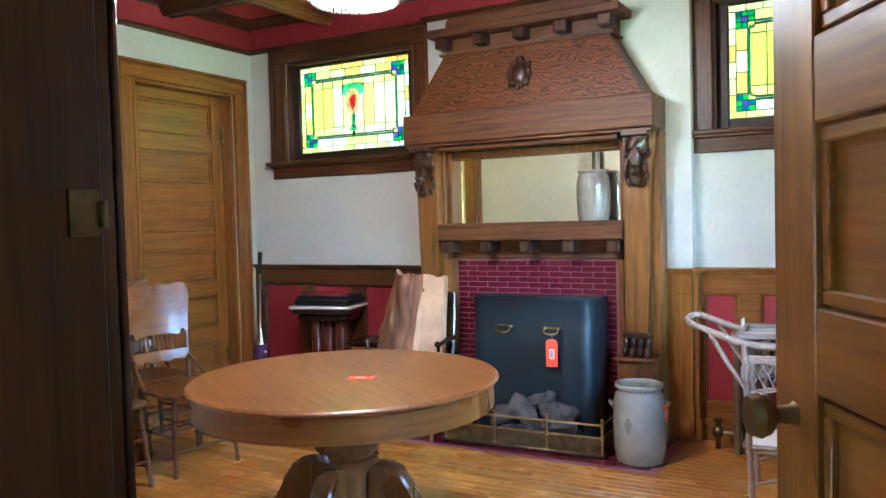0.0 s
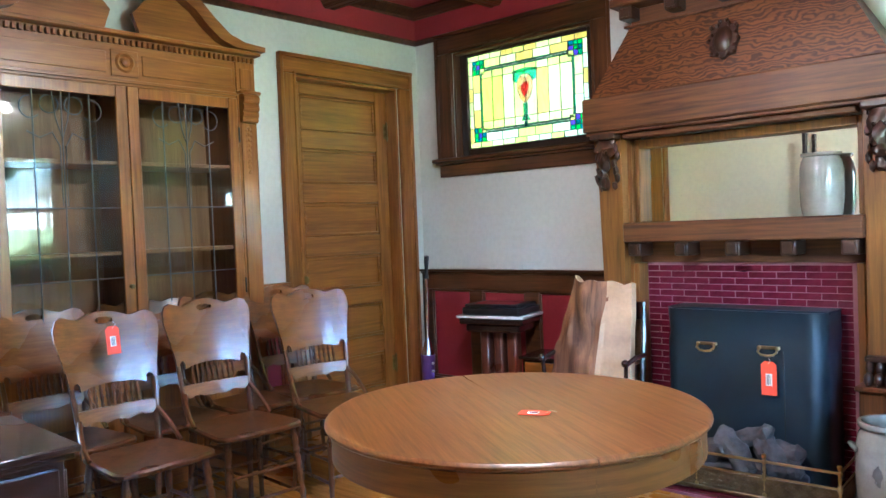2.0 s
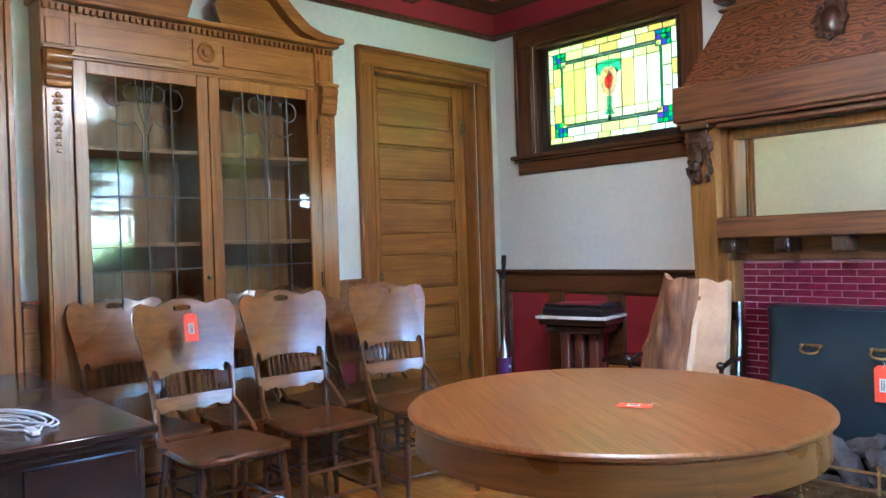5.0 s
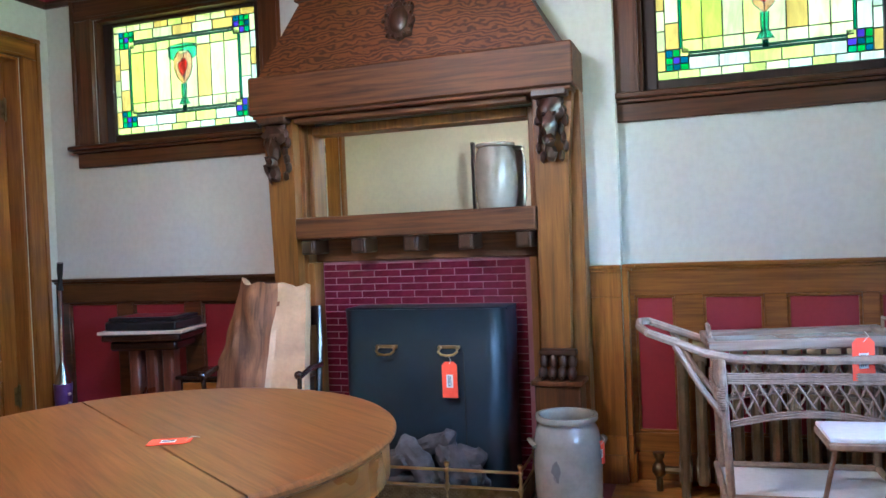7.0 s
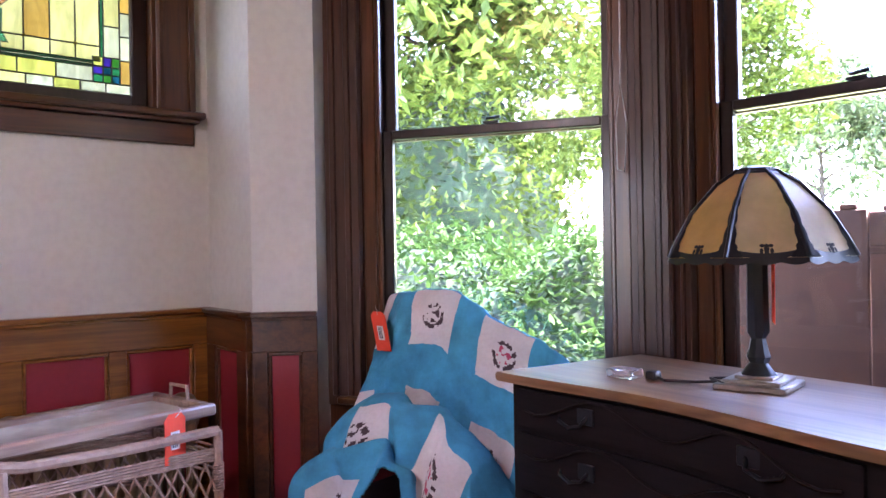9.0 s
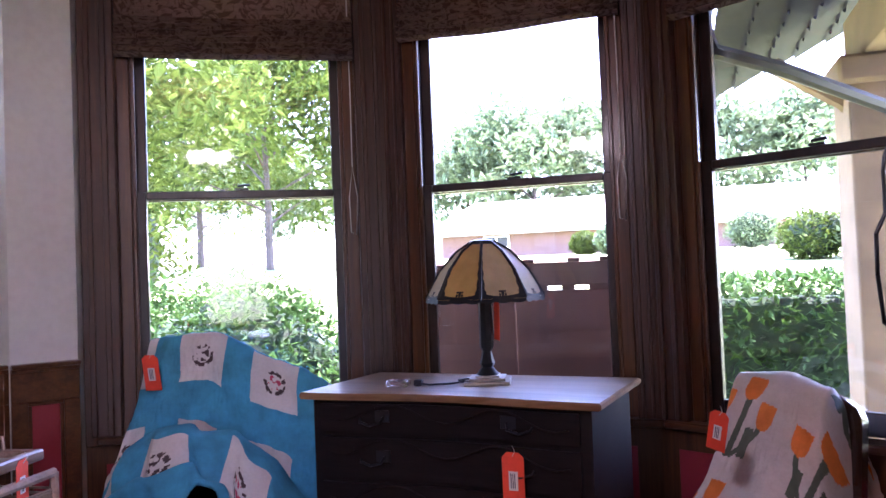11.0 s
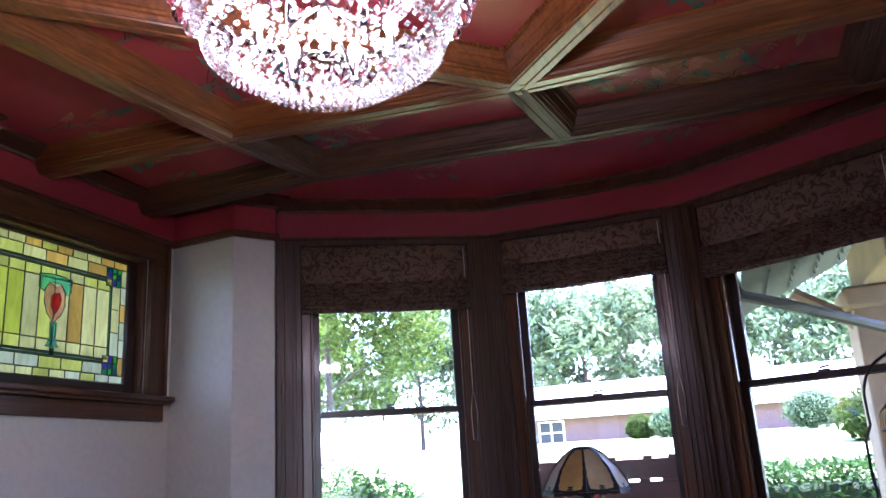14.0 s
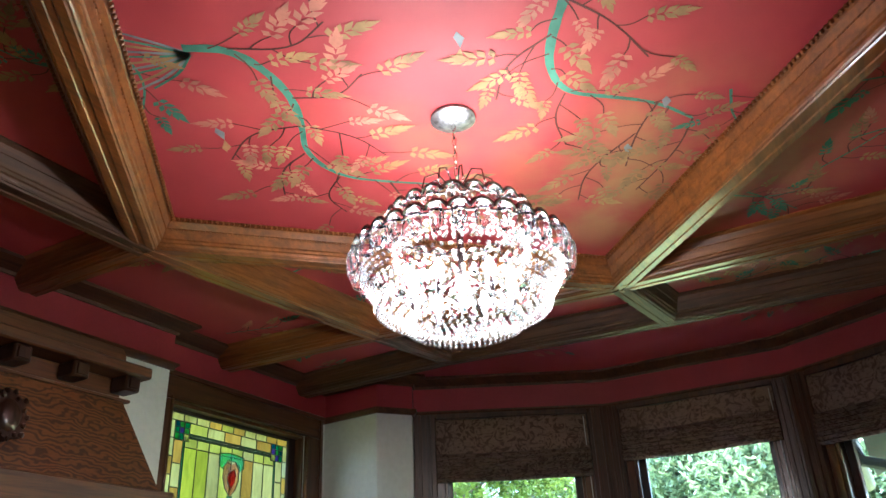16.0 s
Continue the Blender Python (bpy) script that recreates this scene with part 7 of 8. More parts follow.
# ---- birdcage on a stand ----
def birdcage():
    ob = thing("birdcage", xyz(0.60, 1.15, 0, 0), "empty wire birdcage hanging from a black iron stand", "birdcage")
    bm = bmesh.new()
    hoop = [(0, 0.185 * math.cos(a), 1.60 + 0.185 * math.sin(a)) for a in [math.pi * k / 14 for k in range(15)]]
    hoop = [(0, 0.06, 1.115), (0, 0.15, 1.12), (0, 0.205, 1.16), (0, 0.215, 1.30), (0, 0.213, 1.42), (0, 0.185, 1.48)] + hoop + [(0, -0.185, 1.48), (0, -0.213, 1.42), (0, -0.215, 1.30), (0, -0.205, 1.16), (0, -0.15, 1.12), (0, -0.06, 1.115)]
    tube(bm, hoop, 0.0065, 8)
    bar(bm, (0, 0.06, 1.115), (0, -0.06, 1.115), 0.0065)
    part("hoop", bm, black_metal, ob)
    bm = turned([(0.0, 0.0), (0.15, 0.0), (0.15, 0.012), (0.05, 0.03), (0.014, 0.06), (0.011, 0.10), (0.011, 1.10), (0.016, 1.11), (0.0, 1.12)], 16)
    part("pole", bm, black_metal, ob)
    cage = part("cage_base", turned([(0.0, 1.185), (0.150, 1.185), (0.158, 1.195), (0.158, 1.235), (0.150, 1.24), (0.0, 1.24)], 28), plastic_black, ob)
    bm = bmesh.new()
    for i in range(40):
        a = 2 * math.pi * i / 40
        c, s = math.cos(a), math.sin(a)
        tube(bm, [(r * c, r * s, z) for r, z in ((0.145, 1.24), (0.145, 1.50), (0.135, 1.535), (0.10, 1.575), (0.055, 1.605), (0.042, 1.64))], 0.0013, 4)
    tagged(part("wire_mesh", bm, brass, ob, "thin brass cage wires"), kind="stuff")
    for z in (1.31, 1.455):
        bm = bmesh.new()
        tube(bm, [(0.146 * math.cos(2 * math.pi * k / 32), 0.146 * math.sin(2 * math.pi * k / 32), z) for k in range(32)], 0.004, 6, closed=True)
        part("ring", bm, black_metal, ob)
    bm = bmesh.new()
    lathe(bm, [(0.06, 1.638), (0.05, 1.65), (0.02, 1.672), (0.0, 1.675)], 16)
    tube(bm, [(0.0, 0.016 * math.cos(k * math.pi / 6), 1.69 + 0.016 * math.sin(k * math.pi / 6)) for k in range(12)], 0.003, 5, closed=True)
    for k in range(7):
        tube(bm, [(0.009 * math.cos(q), 0.009 * math.sin(q), 1.71 + 0.009 * k + 0.0014 * q) for q in [0.9 * w for w in range(7)]], 0.002, 5)
    bar(bm, (0, 0, 1.71), (0, 0, 1.785), 0.002, 5)
    part("cap", bm, black_metal, ob)
    bm = bmesh.new()
    bar(bm, (0, 0, 1.45), (0, 0, 1.60), 0.0025, 5)
    blob(bm, (0, 0, 1.47), 0.016, 1)
    blob(bm, (0, 0, 1.51), 0.011, 1)
    part("hanging_toy", bm, black_metal, ob)
    bm = bmesh.new()
    bar(bm, (0, -0.14, 1.32), (0, 0.14, 1.32), 0.005, 6)
    part("perch", bm, mahogany, ob)
    return ob


birdcage()
price_tag(pose(0.52, 1.09, 1.645, 0, 38, -90), 0.15, 0.06, "orange price tag on the birdcage")


# ---- wicker tea cart with a framed tray ----
def tea_cart():
    ob = thing("wicker_tea_cart", xyz(-0.225, 4.02, 0, 4), "whitewashed wicker tea cart with a tray shelf and wheels", "tea cart")
    X, Y, T = 0.285, 0.20, 0.775
    for x in (-X, X):
        for y in (-Y, Y):
            bm = bmesh.new()
            z0 = 0.0 if x < 0 else 0.12
            bar(bm, (x + (0.03 if x < 0 else 0), y, z0), (x, y, T), 0.014, 8)
            for k in range(10):
                tube(bm, [(x + 0.016 * math.cos(q), y + 0.016 * math.sin(q), 0.60 + 0.008 * k + 0.0012 * q) for q in [1.05 * w for w in range(7)]], 0.003, 4)
            part("leg", bm, wicker, ob)
    for y in (-Y, Y):
        bm = bmesh.new()
        tube(bm, [(X, y, T), (0.0, y, T - 0.005), (-X + 0.05, y, T), (-X - 0.05, y * 0.97, T + 0.02), (-X - 0.24, y * 0.9, T + 0.09)], 0.015, 8)
        tube(bm, [(-X, y, 0.58), (-X - 0.07, y, 0.68), (-X - 0.15, y * 0.95, T + 0.045)], 0.011, 8)
        part("side_rail", bm, wicker, ob)
        # woven apron
        bm = bmesh.new()
        for k in range(5):
            tube(bm, [(-X, y, 0.725 - 0.008 * k), (X, y, 0.725 - 0.008 * k)], 0.0045, 5)
        for k in range(3):
            tube(bm, [(-X + 2 * X * q / 12, y, 0.555 + 0.045 * math.sin(math.pi * q / 12) - 0.009 * k) for q in range(13)], 0.0045, 5)
        n = 14
        for k in range(n):
            x = -X + 2 * X * (k + 0.5) / n
            for d in (-1, 1):
                bar(bm, (x - d * 0.026, y - 0.004 * d, 0.69), (x + d * 0.026, y - 0.004 * d, 0.565 + 0.045 * math.sin(math.pi * (k + 0.5) / n)), 0.0042, 5)
        part("woven_apron", bm, wicker, ob, "openwork woven side")
    for x in (-X, X):
        bm = bmesh.new()
        for k in range(6):
            bar(bm, (x, -Y, 0.725 - 0.016 * k), (x, Y, 0.725 - 0.016 * k), 0.0045, 5)
        part("end_weave", bm, wicker, ob)
    bm = bmesh.new()
    tube(bm, [(-X - 0.24, -Y * 0.9, T + 0.09), (-X - 0.27, -Y * 0.4, T + 0.10), (-X - 0.27, Y * 0.4, T + 0.10), (-X - 0.24, Y * 0.9, T + 0.09)], 0.014, 8)
    part("push_handle", bm, wicker, ob)
    bm = bmesh.new()
    box(bm, -X, X, -Y, Y, 0.27, 0.29, 0.005)
    part("lower_shelf", bm, paper, ob, "pale board shelf")
    bm = bmesh.new()
    for y in (-Y, Y):
        bar(bm, (-X, y, 0.30), (X, y, 0.30), 0.012)
        bar(bm, (-X + 0.02, y, 0.12), (X, y, 0.28), 0.008)
    for x in (-X, X):
        bar(bm, (x, -Y, 0.30), (x, Y, 0.30), 0.012)
    part("shelf_rim", bm, wicker, ob)
    for y in (-Y - 0.03, Y + 0.03):
        bm = bmesh.new()
        tube(bm, [(X - 0.04 + 0.14 * math.cos(2 * math.pi * k / 28), y, 0.15 + 0.14 * math.sin(2 * math.pi * k / 28)) for k in range(28)], 0.011, 7, closed=True)
        for k in range(8):
            a = 2 * math.pi * k / 8
            bar(bm, (X - 0.04, y, 0.15), (X - 0.04 + 0.135 * math.cos(a), y, 0.15 + 0.135 * math.sin(a)), 0.006, 6)
        lathe(bm, [(0, -0.025), (0.022, -0.025), (0.022, 0.025), (0, 0.025)], 12, pose(X - 0.04, y, 0.15, 90, 0, 0))
        part("wheel", bm, wicker, ob, "spoked wooden wheel")
    bm = bmesh.new()
    bar(bm, (X - 0.04, -Y - 0.03, 0.15), (X - 0.04, Y + 0.03, 0.15), 0.008)
    part("axle", bm, black_metal, ob)
    bm = bmesh.new()
    box(bm, 0.0, 0.22, -Y - 0.24, -Y - 0.02, 0.56, 0.575, 0.003)
    part("drop_shelf", bm, paper, ob, "pale drop shelf")
    bm = bmesh.new()
    for a in range(2):
        bar(bm, (0.02 + 0.18 * a, -Y - 0.22, 0.54), (0.02 + 0.18 * a, -Y - 0.02, 0.30), 0.008)
    box(bm, -0.005, 0.225, -Y - 0.245, -Y - 0.015, 0.535, 0.56, 0.006)
    part("drop_shelf_rim", bm, wicker, ob)
    return ob


tea_cart()
tray_glass = plain("faded_tray_print", (0.66, 0.68, 0.60), 0.15, 0, 0.2, 5, 0.02, 0.6)
ob = thing("framed_tray", pose(-0.235, 4.06, 0.796, -1, -1.5, 5), "framed serving tray with two handles lying on the cart", "tray")
bm = bmesh.new()
for x0, x1, y0, y1 in ((-0.32, 0.32, -0.19, -0.155), (-0.32, 0.32, 0.155, 0.19), (-0.32, -0.285, -0.155, 0.155), (0.285, 0.32, -0.155, 0.155)):
    box(bm, x0, x1, y0, y1, 0, 0.035, 0.006)
part("rim", bm, wood("tray_rim_wood", (0.16, 0.10, 0.07), (0.42, 0.32, 0.26), "x", 0.35), ob)
part("print", boxed(-0.285, 0.285, -0.155, 0.155, 0.004, 0.014, 0.001), tray_glass, ob, "faded pale print under glass")
for x in (-0.30, 0.30):
    bm = bmesh.new()
    tube(bm, [(x, -0.055, 0.034), (x, -0.05, 0.075), (x, 0.05, 0.075), (x, 0.055, 0.034)], 0.006, 8)
    part("handle", bm, wicker, ob)
price_tag(pose(-0.055, 3.835, 0.845, 0, 0, 20), 0.14, 0.075, "orange price tag hanging from the tray")


# ---- radiator ----
def radiator():
    ob = thing("cast_iron_radiator", xyz(-0.70, 4.74, 0), "bronze-painted cast iron radiator with slim columns", "radiator")
    n = 14
    for i in range(n):
        x = 0.04 + 0.078 * i
        bm = bmesh.new()
        for y in (-0.065, 0.065):
            tube(bm, [(x, y, 0.06), (x, y, 0.12), (x, y, 0.66), (x, y * 0.7, 0.70)], 0.023, 9)
        lathe(bm, [(0.0, -0.028), (0.07, -0.028), (0.078, 0), (0.07, 0.028), (0, 0.028)], 14, pose(x, 0, 0.66, 0, 90, 0), 0, 1.3)
        lathe(bm, [(0.0, -0.028), (0.055, -0.028), (0.062, 0), (0.055, 0.028), (0, 0.028)], 14, pose(x, 0, 0.11, 0, 90, 0), 0, 1.4)
        if i in (0, n - 1):
            for y in (-0.065, 0.065):
                bar(bm, (x, y, 0.0), (x, y * 1.0, 0.08), 0.02, 8)
        part("section", bm, bronze_paint, ob)
    bm = bmesh.new()
    bar(bm, (0.04, 0, 0.10), (-0.10, 0, 0.10), 0.018)
    bar(bm, (-0.08, 0, 0.0), (-0.08, 0, 0.16), 0.016)
    blob(bm, (-0.08, 0, 0.10), 0.034, 2, (1, 1, 1.2))
    lathe(bm, [(0, 0.16), (0.024, 0.16), (0.026, 0.18), (0, 0.185)], 12, Matrix.Translation((-0.08, 0, 0)))
    part("valve", bm, dull_brass, ob, "brass radiator valve")
    return ob


radiator()


# ---- north-west corner: vacuum, pedestal with a case, slab on a low chair ----
def stick_vacuum():
    ob = thing("stick_vacuum", pose(-4.36, 4.78, 0.0, 3, 0, 60), "black and purple upright stick vacuum leaning in the corner", "vacuum")
    purple = plain("purple_plastic", (0.12, 0.05, 0.18), 0.3)
    bm = bmesh.new()
    box(bm, -0.12, 0.12, -0.12, 0.06, 0.0, 0.06, 0.02)
    part("floor_head", bm, plastic_black, ob)
    bm = bmesh.new()
    tube(bm, [(0, 0, 0.06), (0, 0.01, 0.20), (0, 0.012, 0.42)], 0.045, 14, taper=(0.035, 0.055))
    part("dust_cup", bm, purple, ob, "dark purple dust cup")
    bm = bmesh.new()
    tube(bm, [(0, 0.012, 0.42), (0, 0.01, 0.55)], 0.04, 12, taper=(0.05, 0.016))
    tube(bm, [(0, 0.01, 0.55), (0, 0.0, 1.00)], 0.014, 10)
    part("wand", bm, silver, ob)
    bm = bmesh.new()
    tube(bm, [(0, 0.0, 1.00), (0, -0.005, 1.12), (0, -0.015, 1.17)], 0.019, 10)
    part("handle", bm, plastic_black, ob)
    bm = bmesh.new()
    for z in (0.30, 0.36):
        blob(bm, (0.02, -0.05, z), 0.012, 1)
    part("badge", bm, white_marble, ob)


stick_vacuum()


def pedestal():
    ob = thing("pedestal_stand", xyz(-3.58, 4.69, 0, 12), "dark mahogany pedestal stand with a white marble top", "stand")
    part("marble_top", boxed(-0.25, 0.25, -0.17, 0.17, 0.755, 0.775, 0.005), white_marble, ob, "thin white marble slab")
    bm = bmesh.new()
    box(bm, -0.235, 0.235, -0.155, 0.155, 0.715, 0.755, 0.008)
    box(bm, -0.20, 0.20, -0.13, 0.13, 0.66, 0.715, 0.02)
    part("frieze", bm, mahogany, ob)
    red_wood = wood("red_mahogany", (0.07, 0.018, 0.010), (0.20, 0.06, 0.03), "z", 0.25)
    for x in (-0.10, 0.0, 0.10):
        bm = bmesh.new()
        box(bm, x - 0.035, x + 0.035, -0.05, 0.05, 0.14, 0.66, 0.012)
        part("post", bm, red_wood, ob)
    bm = bmesh.new()
    box(bm, -0.20, 0.20, -0.13, 0.13, 0.08, 0.14, 0.012)
    part("base", bm, mahogany, ob)
    for s in (-1, 1):
        for q in (-1, 1):
            bm = bmesh.new()
            tube(bm, [(s * 0.16, q * 0.10, 0.10), (s * 0.22, q * 0.14, 0.05), (s * 0.26, q * 0.16, 0.02)], 0.022, 8)
            part("foot", bm, mahogany, ob)


pedestal()
ob = thing("black_case", xyz(-3.57, 4.69, 0.776, 8), "flat black case with a red framed lid on the stand", "case")
part("case_body", boxed(-0.22, 0.22, -0.15, 0.15, 0.0, 0.05, 0.008), plastic_black, ob)
bm = bmesh.new()
box(bm, -0.205, 0.205, -0.135, 0.135, 0.051, 0.072, 0.008)
lid = part("lid", bm, plastic_black, ob)
part("lid_panel", boxed(-0.15, 0.15, -0.09, 0.09, 0.0725, 0.076, 0.001), red_paint, lid, "dull red panel")


def low_chair():
    ob = thing("low_side_chair", xyz(-2.63, 4.32, 0, 6), "low dark wooden side chair holding a slab of wood", "chair")
    part("seat", boxed(-0.24, 0.24, -0.21, 0.20, 0.40, 0.44, 0.012), mahogany, ob)
    for x in (-0.21, 0.21):
        for y in (-0.18, 0.17):
            bm = bmesh.new()
            lathe(bm, [(0, 0), (0.012, 0), (0.014, 0.05), (0.022, 0.10), (0.014, 0.14), (0.02, 0.30), (0.014, 0.34), (0.022, 0.40), (0, 0.40)], 10, xyz(x, y, 0))
            part("leg", bm, chair_z, ob)
        bm = bmesh.new()
        tube(bm, [(x, 0.19, 0.42), (x, 0.24, 0.70), (x * 0.95, 0.27, 0.90)], 0.016, 8)
        part("back_post", bm, mahogany, ob)
        bm = bmesh.new()
        tube(bm, [(x * 1.05, 0.22, 0.60), (x * 1.2, 0.0, 0.62), (x * 1.2, -0.13, 0.60)], 0.014, 8)
        blob(bm, (x * 1.2, -0.14, 0.61), 0.022, 2)
        bar(bm, (x * 1.15, -0.12, 0.43), (x * 1.2, -0.13, 0.60), 0.012)
        part("arm", bm, mahogany, ob)
    part("top_rail", boxed(-0.21, 0.21, 0.255, 0.275, 0.80, 0.90, 0.006), mahogany, ob)


low_chair()
# live-edge slab: bark side and pale sawn side, leaning back on the chair
ob = thing("wood_slab", xyz(-2.64, 4.31, 0.442, 4) @ pose(0, 0, 0, -12, 0, 0), "thick live-edge wood slab with bark, leaning on a chair", "wood slab")
bm = bmesh.new()
n, k = 26, 22
grid = []
for j in range(n + 1):
    z = 0.60 * j / n
    row = []
    for i in range(k + 1):
        u = i / k
        left = -0.285 + 0.135 * z / 0.6 + 0.012 * noise.noise(Vector((0, z * 9, 1)))
        right = 0.235 - 0.02 * z / 0.6 + 0.010 * noise.noise(Vector((4, z * 8, 1)))
        x = left + (right - left) * u
        y = -0.055 * math.sin(math.pi * min(1, u / 0.62)) * (1 if u < 0.62 else 0) - 0.01 + (0.045 * noise.noise(Vector((x * 15, z * 5, 2))) if u < 0.62 else 0.003 * noise.noise(Vector((x * 16, z * 9, 2))))
        zz = z + (0.07 * noise.noise(Vector((x * 9, 3, 1))) * (j / n) ** 6)
        row.append(bm.verts.new((x, y, max(0, zz))))
    grid.append(row)
back = [[bm.verts.new((v.co.x, 0.05, v.co.z)) for v in row] for row in grid]
for j in range(n):
    for i in range(k):
        f = bm.faces.new([grid[j][i], grid[j][i + 1], grid[j + 1][i + 1], grid[j + 1][i]])
        f.material_index = 0 if (i + 0.5) / k < 0.60 + 0.05 * noise.noise(Vector((0, j * 0.4, 7))) else 1
        bm.faces.new([back[j][i], back[j + 1][i], back[j + 1][i + 1], back[j][i + 1]])
    for i in (0, k):
        bm.faces.new([grid[j][i], back[j][i], back[j + 1][i], grid[j + 1][i]]).material_index = 1 if i else 0
for j in (0, n):
    for i in range(k):
        bm.faces.new([grid[j][i], grid[j][i + 1], back[j][i + 1], back[j][i]]).material_index = 1
part("slab", bm, [slab_bark, slab_pale], ob)
ob = thing("small_drawer_table", xyz(-3.08, 4.62, 0, 8), "small dark side table with a drawer beside the slab", "table")
part("tabletop", boxed(-0.19, 0.19, -0.16, 0.16, 0.525, 0.545, 0.005), mahogany, ob)
part("case", boxed(-0.17, 0.17, -0.14, 0.14, 0.40, 0.525, 0.004), mahogany, ob)
part("drawer_front", boxed(-0.15, 0.15, -0.152, -0.14, 0.415, 0.51, 0.004), gold_x, ob)
for x in (-0.15, 0.15):
    for y in (-0.12, 0.12):
        part("leg", boxed(x - 0.016, x + 0.016, y - 0.016, y + 0.016, 0, 0.40, 0.004), mahogany, ob)

# ---- the yellow room through the doorway ----
ob = thing("wall_clock", xyz(-7.34, 1.86, 1.62, 90), "dark carved wooden wall clock case", "clock")
bm = bmesh.new()
box(bm, -0.10, 0.10, 0, 0.06, 0.0, 0.62, 0.01)
box(bm, -0.125, 0.125, -0.01, 0.07, 0.50, 0.54, 0.008)
prism(bm, [(-0.11, 0.62), (-0.05, 0.66), (0, 0.74), (0.05, 0.66), (0.11, 0.62)], 0.05)
part("case", bm, carved, ob)
part("door", boxed(-0.07, 0.07, -0.012, 0.0, 0.08, 0.46, 0.004), gold_z, ob)
ob = thing("carved_wall_bracket", xyz(-7.34, 1.80, 1.18, 90), "dark carved wooden wall bracket", "bracket")
bm = bmesh.new()
prism(bm, [(-0.2, 0.0), (-0.12, 0.03), (-0.05, -0.04), (0.05, -0.04), (0.12, 0.03), (0.2, 0.0), (0.2, 0.42), (0.1, 0.46), (-0.1, 0.46), (-0.2, 0.42)], 0.05)
part("board", bm, carved, ob)
ob = thing("marble_top_table", xyz(-6.9, 1.45, -0.12), "marble-topped dark table in the yellow room", "table")
part("tabletop", boxed(-0.5, 0.5, -0.35, 0.35, 0.75, 0.78, 0.008), white_marble, ob)
part("apron", boxed(-0.46, 0.46, -0.31, 0.31, 0.64, 0.75, 0.006), mahogany, ob)
for x in (-0.42, 0.42):
    for y in (-0.27, 0.27):
        part("leg", boxed(x - 0.03, x + 0.03, y - 0.03, y + 0.03, 0, 0.64, 0.006), mahogany, ob)


# ---- outside ----
grass = plain("summer_lawn", (0.22, 0.26, 0.09), 0.9, 0, 0.3, 0.8, 0.4, 0, 30)
asphalt = plain("pale_drive", (0.30, 0.29, 0.27), 0.9, 0, 0.1, 2)
house_brick = plain("red_house_brick", (0.15, 0.085, 0.075), 0.85)
roof_grey = plain("pale_roof_shingle", (0.62, 0.60, 0.57), 0.85)
white_paint = plain("white_paint", (0.78, 0.78, 0.76), 0.6)
tan_stucco = plain("tan_painted_masonry", (0.25, 0.175, 0.105), 0.85, 0, 0.12, 5)
roof_tile = plain("grey_clay_roof_tile", (0.026, 0.028, 0.031), 0.6, 0, 0.2, 6)
board_brown = plain("brown_shutter_board", (0.085, 0.036, 0.022), 0.6, 0, 0.12, 5)


def leaf_mat(name, dark, light):
    m, nt, b = material(name, 0.8)
    b.inputs["Specular IOR Level"].default_value = 0.2
    geo = nt.nodes.new("ShaderNodeNewGeometry")
    c = ramp(nt, geo.outputs["Random Per Island"], [(0.0, dark), (0.6, light), (1.0, tuple(min(1, 1.35 * x) for x in light))])
    nt.links.new(c, b.inputs["Base Color"])
    tr, mx = nt.nodes.new("ShaderNodeBsdfTranslucent"), nt.nodes.new("ShaderNodeMixShader")
    nt.links.new(c, tr.inputs["Color"])
    mx.inputs[0].default_value = 0.3
    nt.links.new(b.outputs[0], mx.inputs[1])
    nt.links.new(tr.outputs[0], mx.inputs[2])
    nt.links.new(mx.outputs[0], nt.nodes["Material Output"].inputs["Surface"])
    return m


leaf_hedge = leaf_mat("hedge_leaf", (0.012, 0.034, 0.008), (0.040, 0.090, 0.020))
leaf_tree = leaf_mat("tree_leaf", (0.026, 0.050, 0.009), (0.072, 0.108, 0.020))
# distant leaves are paler, with the haze mixed into their colour
leaf_hazy = leaf_mat("hazy_far_leaf", (0.07, 0.115, 0.055), (0.155, 0.21, 0.11))
bark = plain("tree_bark", (0.055, 0.042, 0.032), 0.9, 0, 0.3, 8, 0.6)
# for solid cores: the shade deep among the leaves, as a dark green
shaded_green = plain("shaded_inner_foliage", (0.012, 0.030, 0.008), 0.9, 0, 0.5, 14, 0.8)


def ground_z(x, y):
    d = max(0.0, math.hypot(x - 1.5, y - 2.6) - 3.0)
    return -0.75 + 3.3 * (1 - math.exp(-d / 16.0)) if x > 0 else -0.75


bm = bmesh.new()
radii = [0, 2, 3.5, 6, 9, 13, 18, 25, 35, 50, 80, 140, 300, 900]
prev = None
for r in radii:
    ring = [bm.verts.new((1.9 + r * math.cos(a), 2.6 + r * math.sin(a), ground_z(1.9 + r * math.cos(a), 2.6 + r * math.sin(a)) if r else -0.75)) for a in [2 * math.pi * k / 64 for k in range(64)]]
    if prev:
        for k in range(64):
            bm.faces.new([prev[k], prev[(k + 1) % 64], ring[(k + 1) % 64], ring[k]])
    prev = ring
tagged(part("ground", bm, grass), "sunlit mown lawn rising from the house", "lawn", "", "structure")


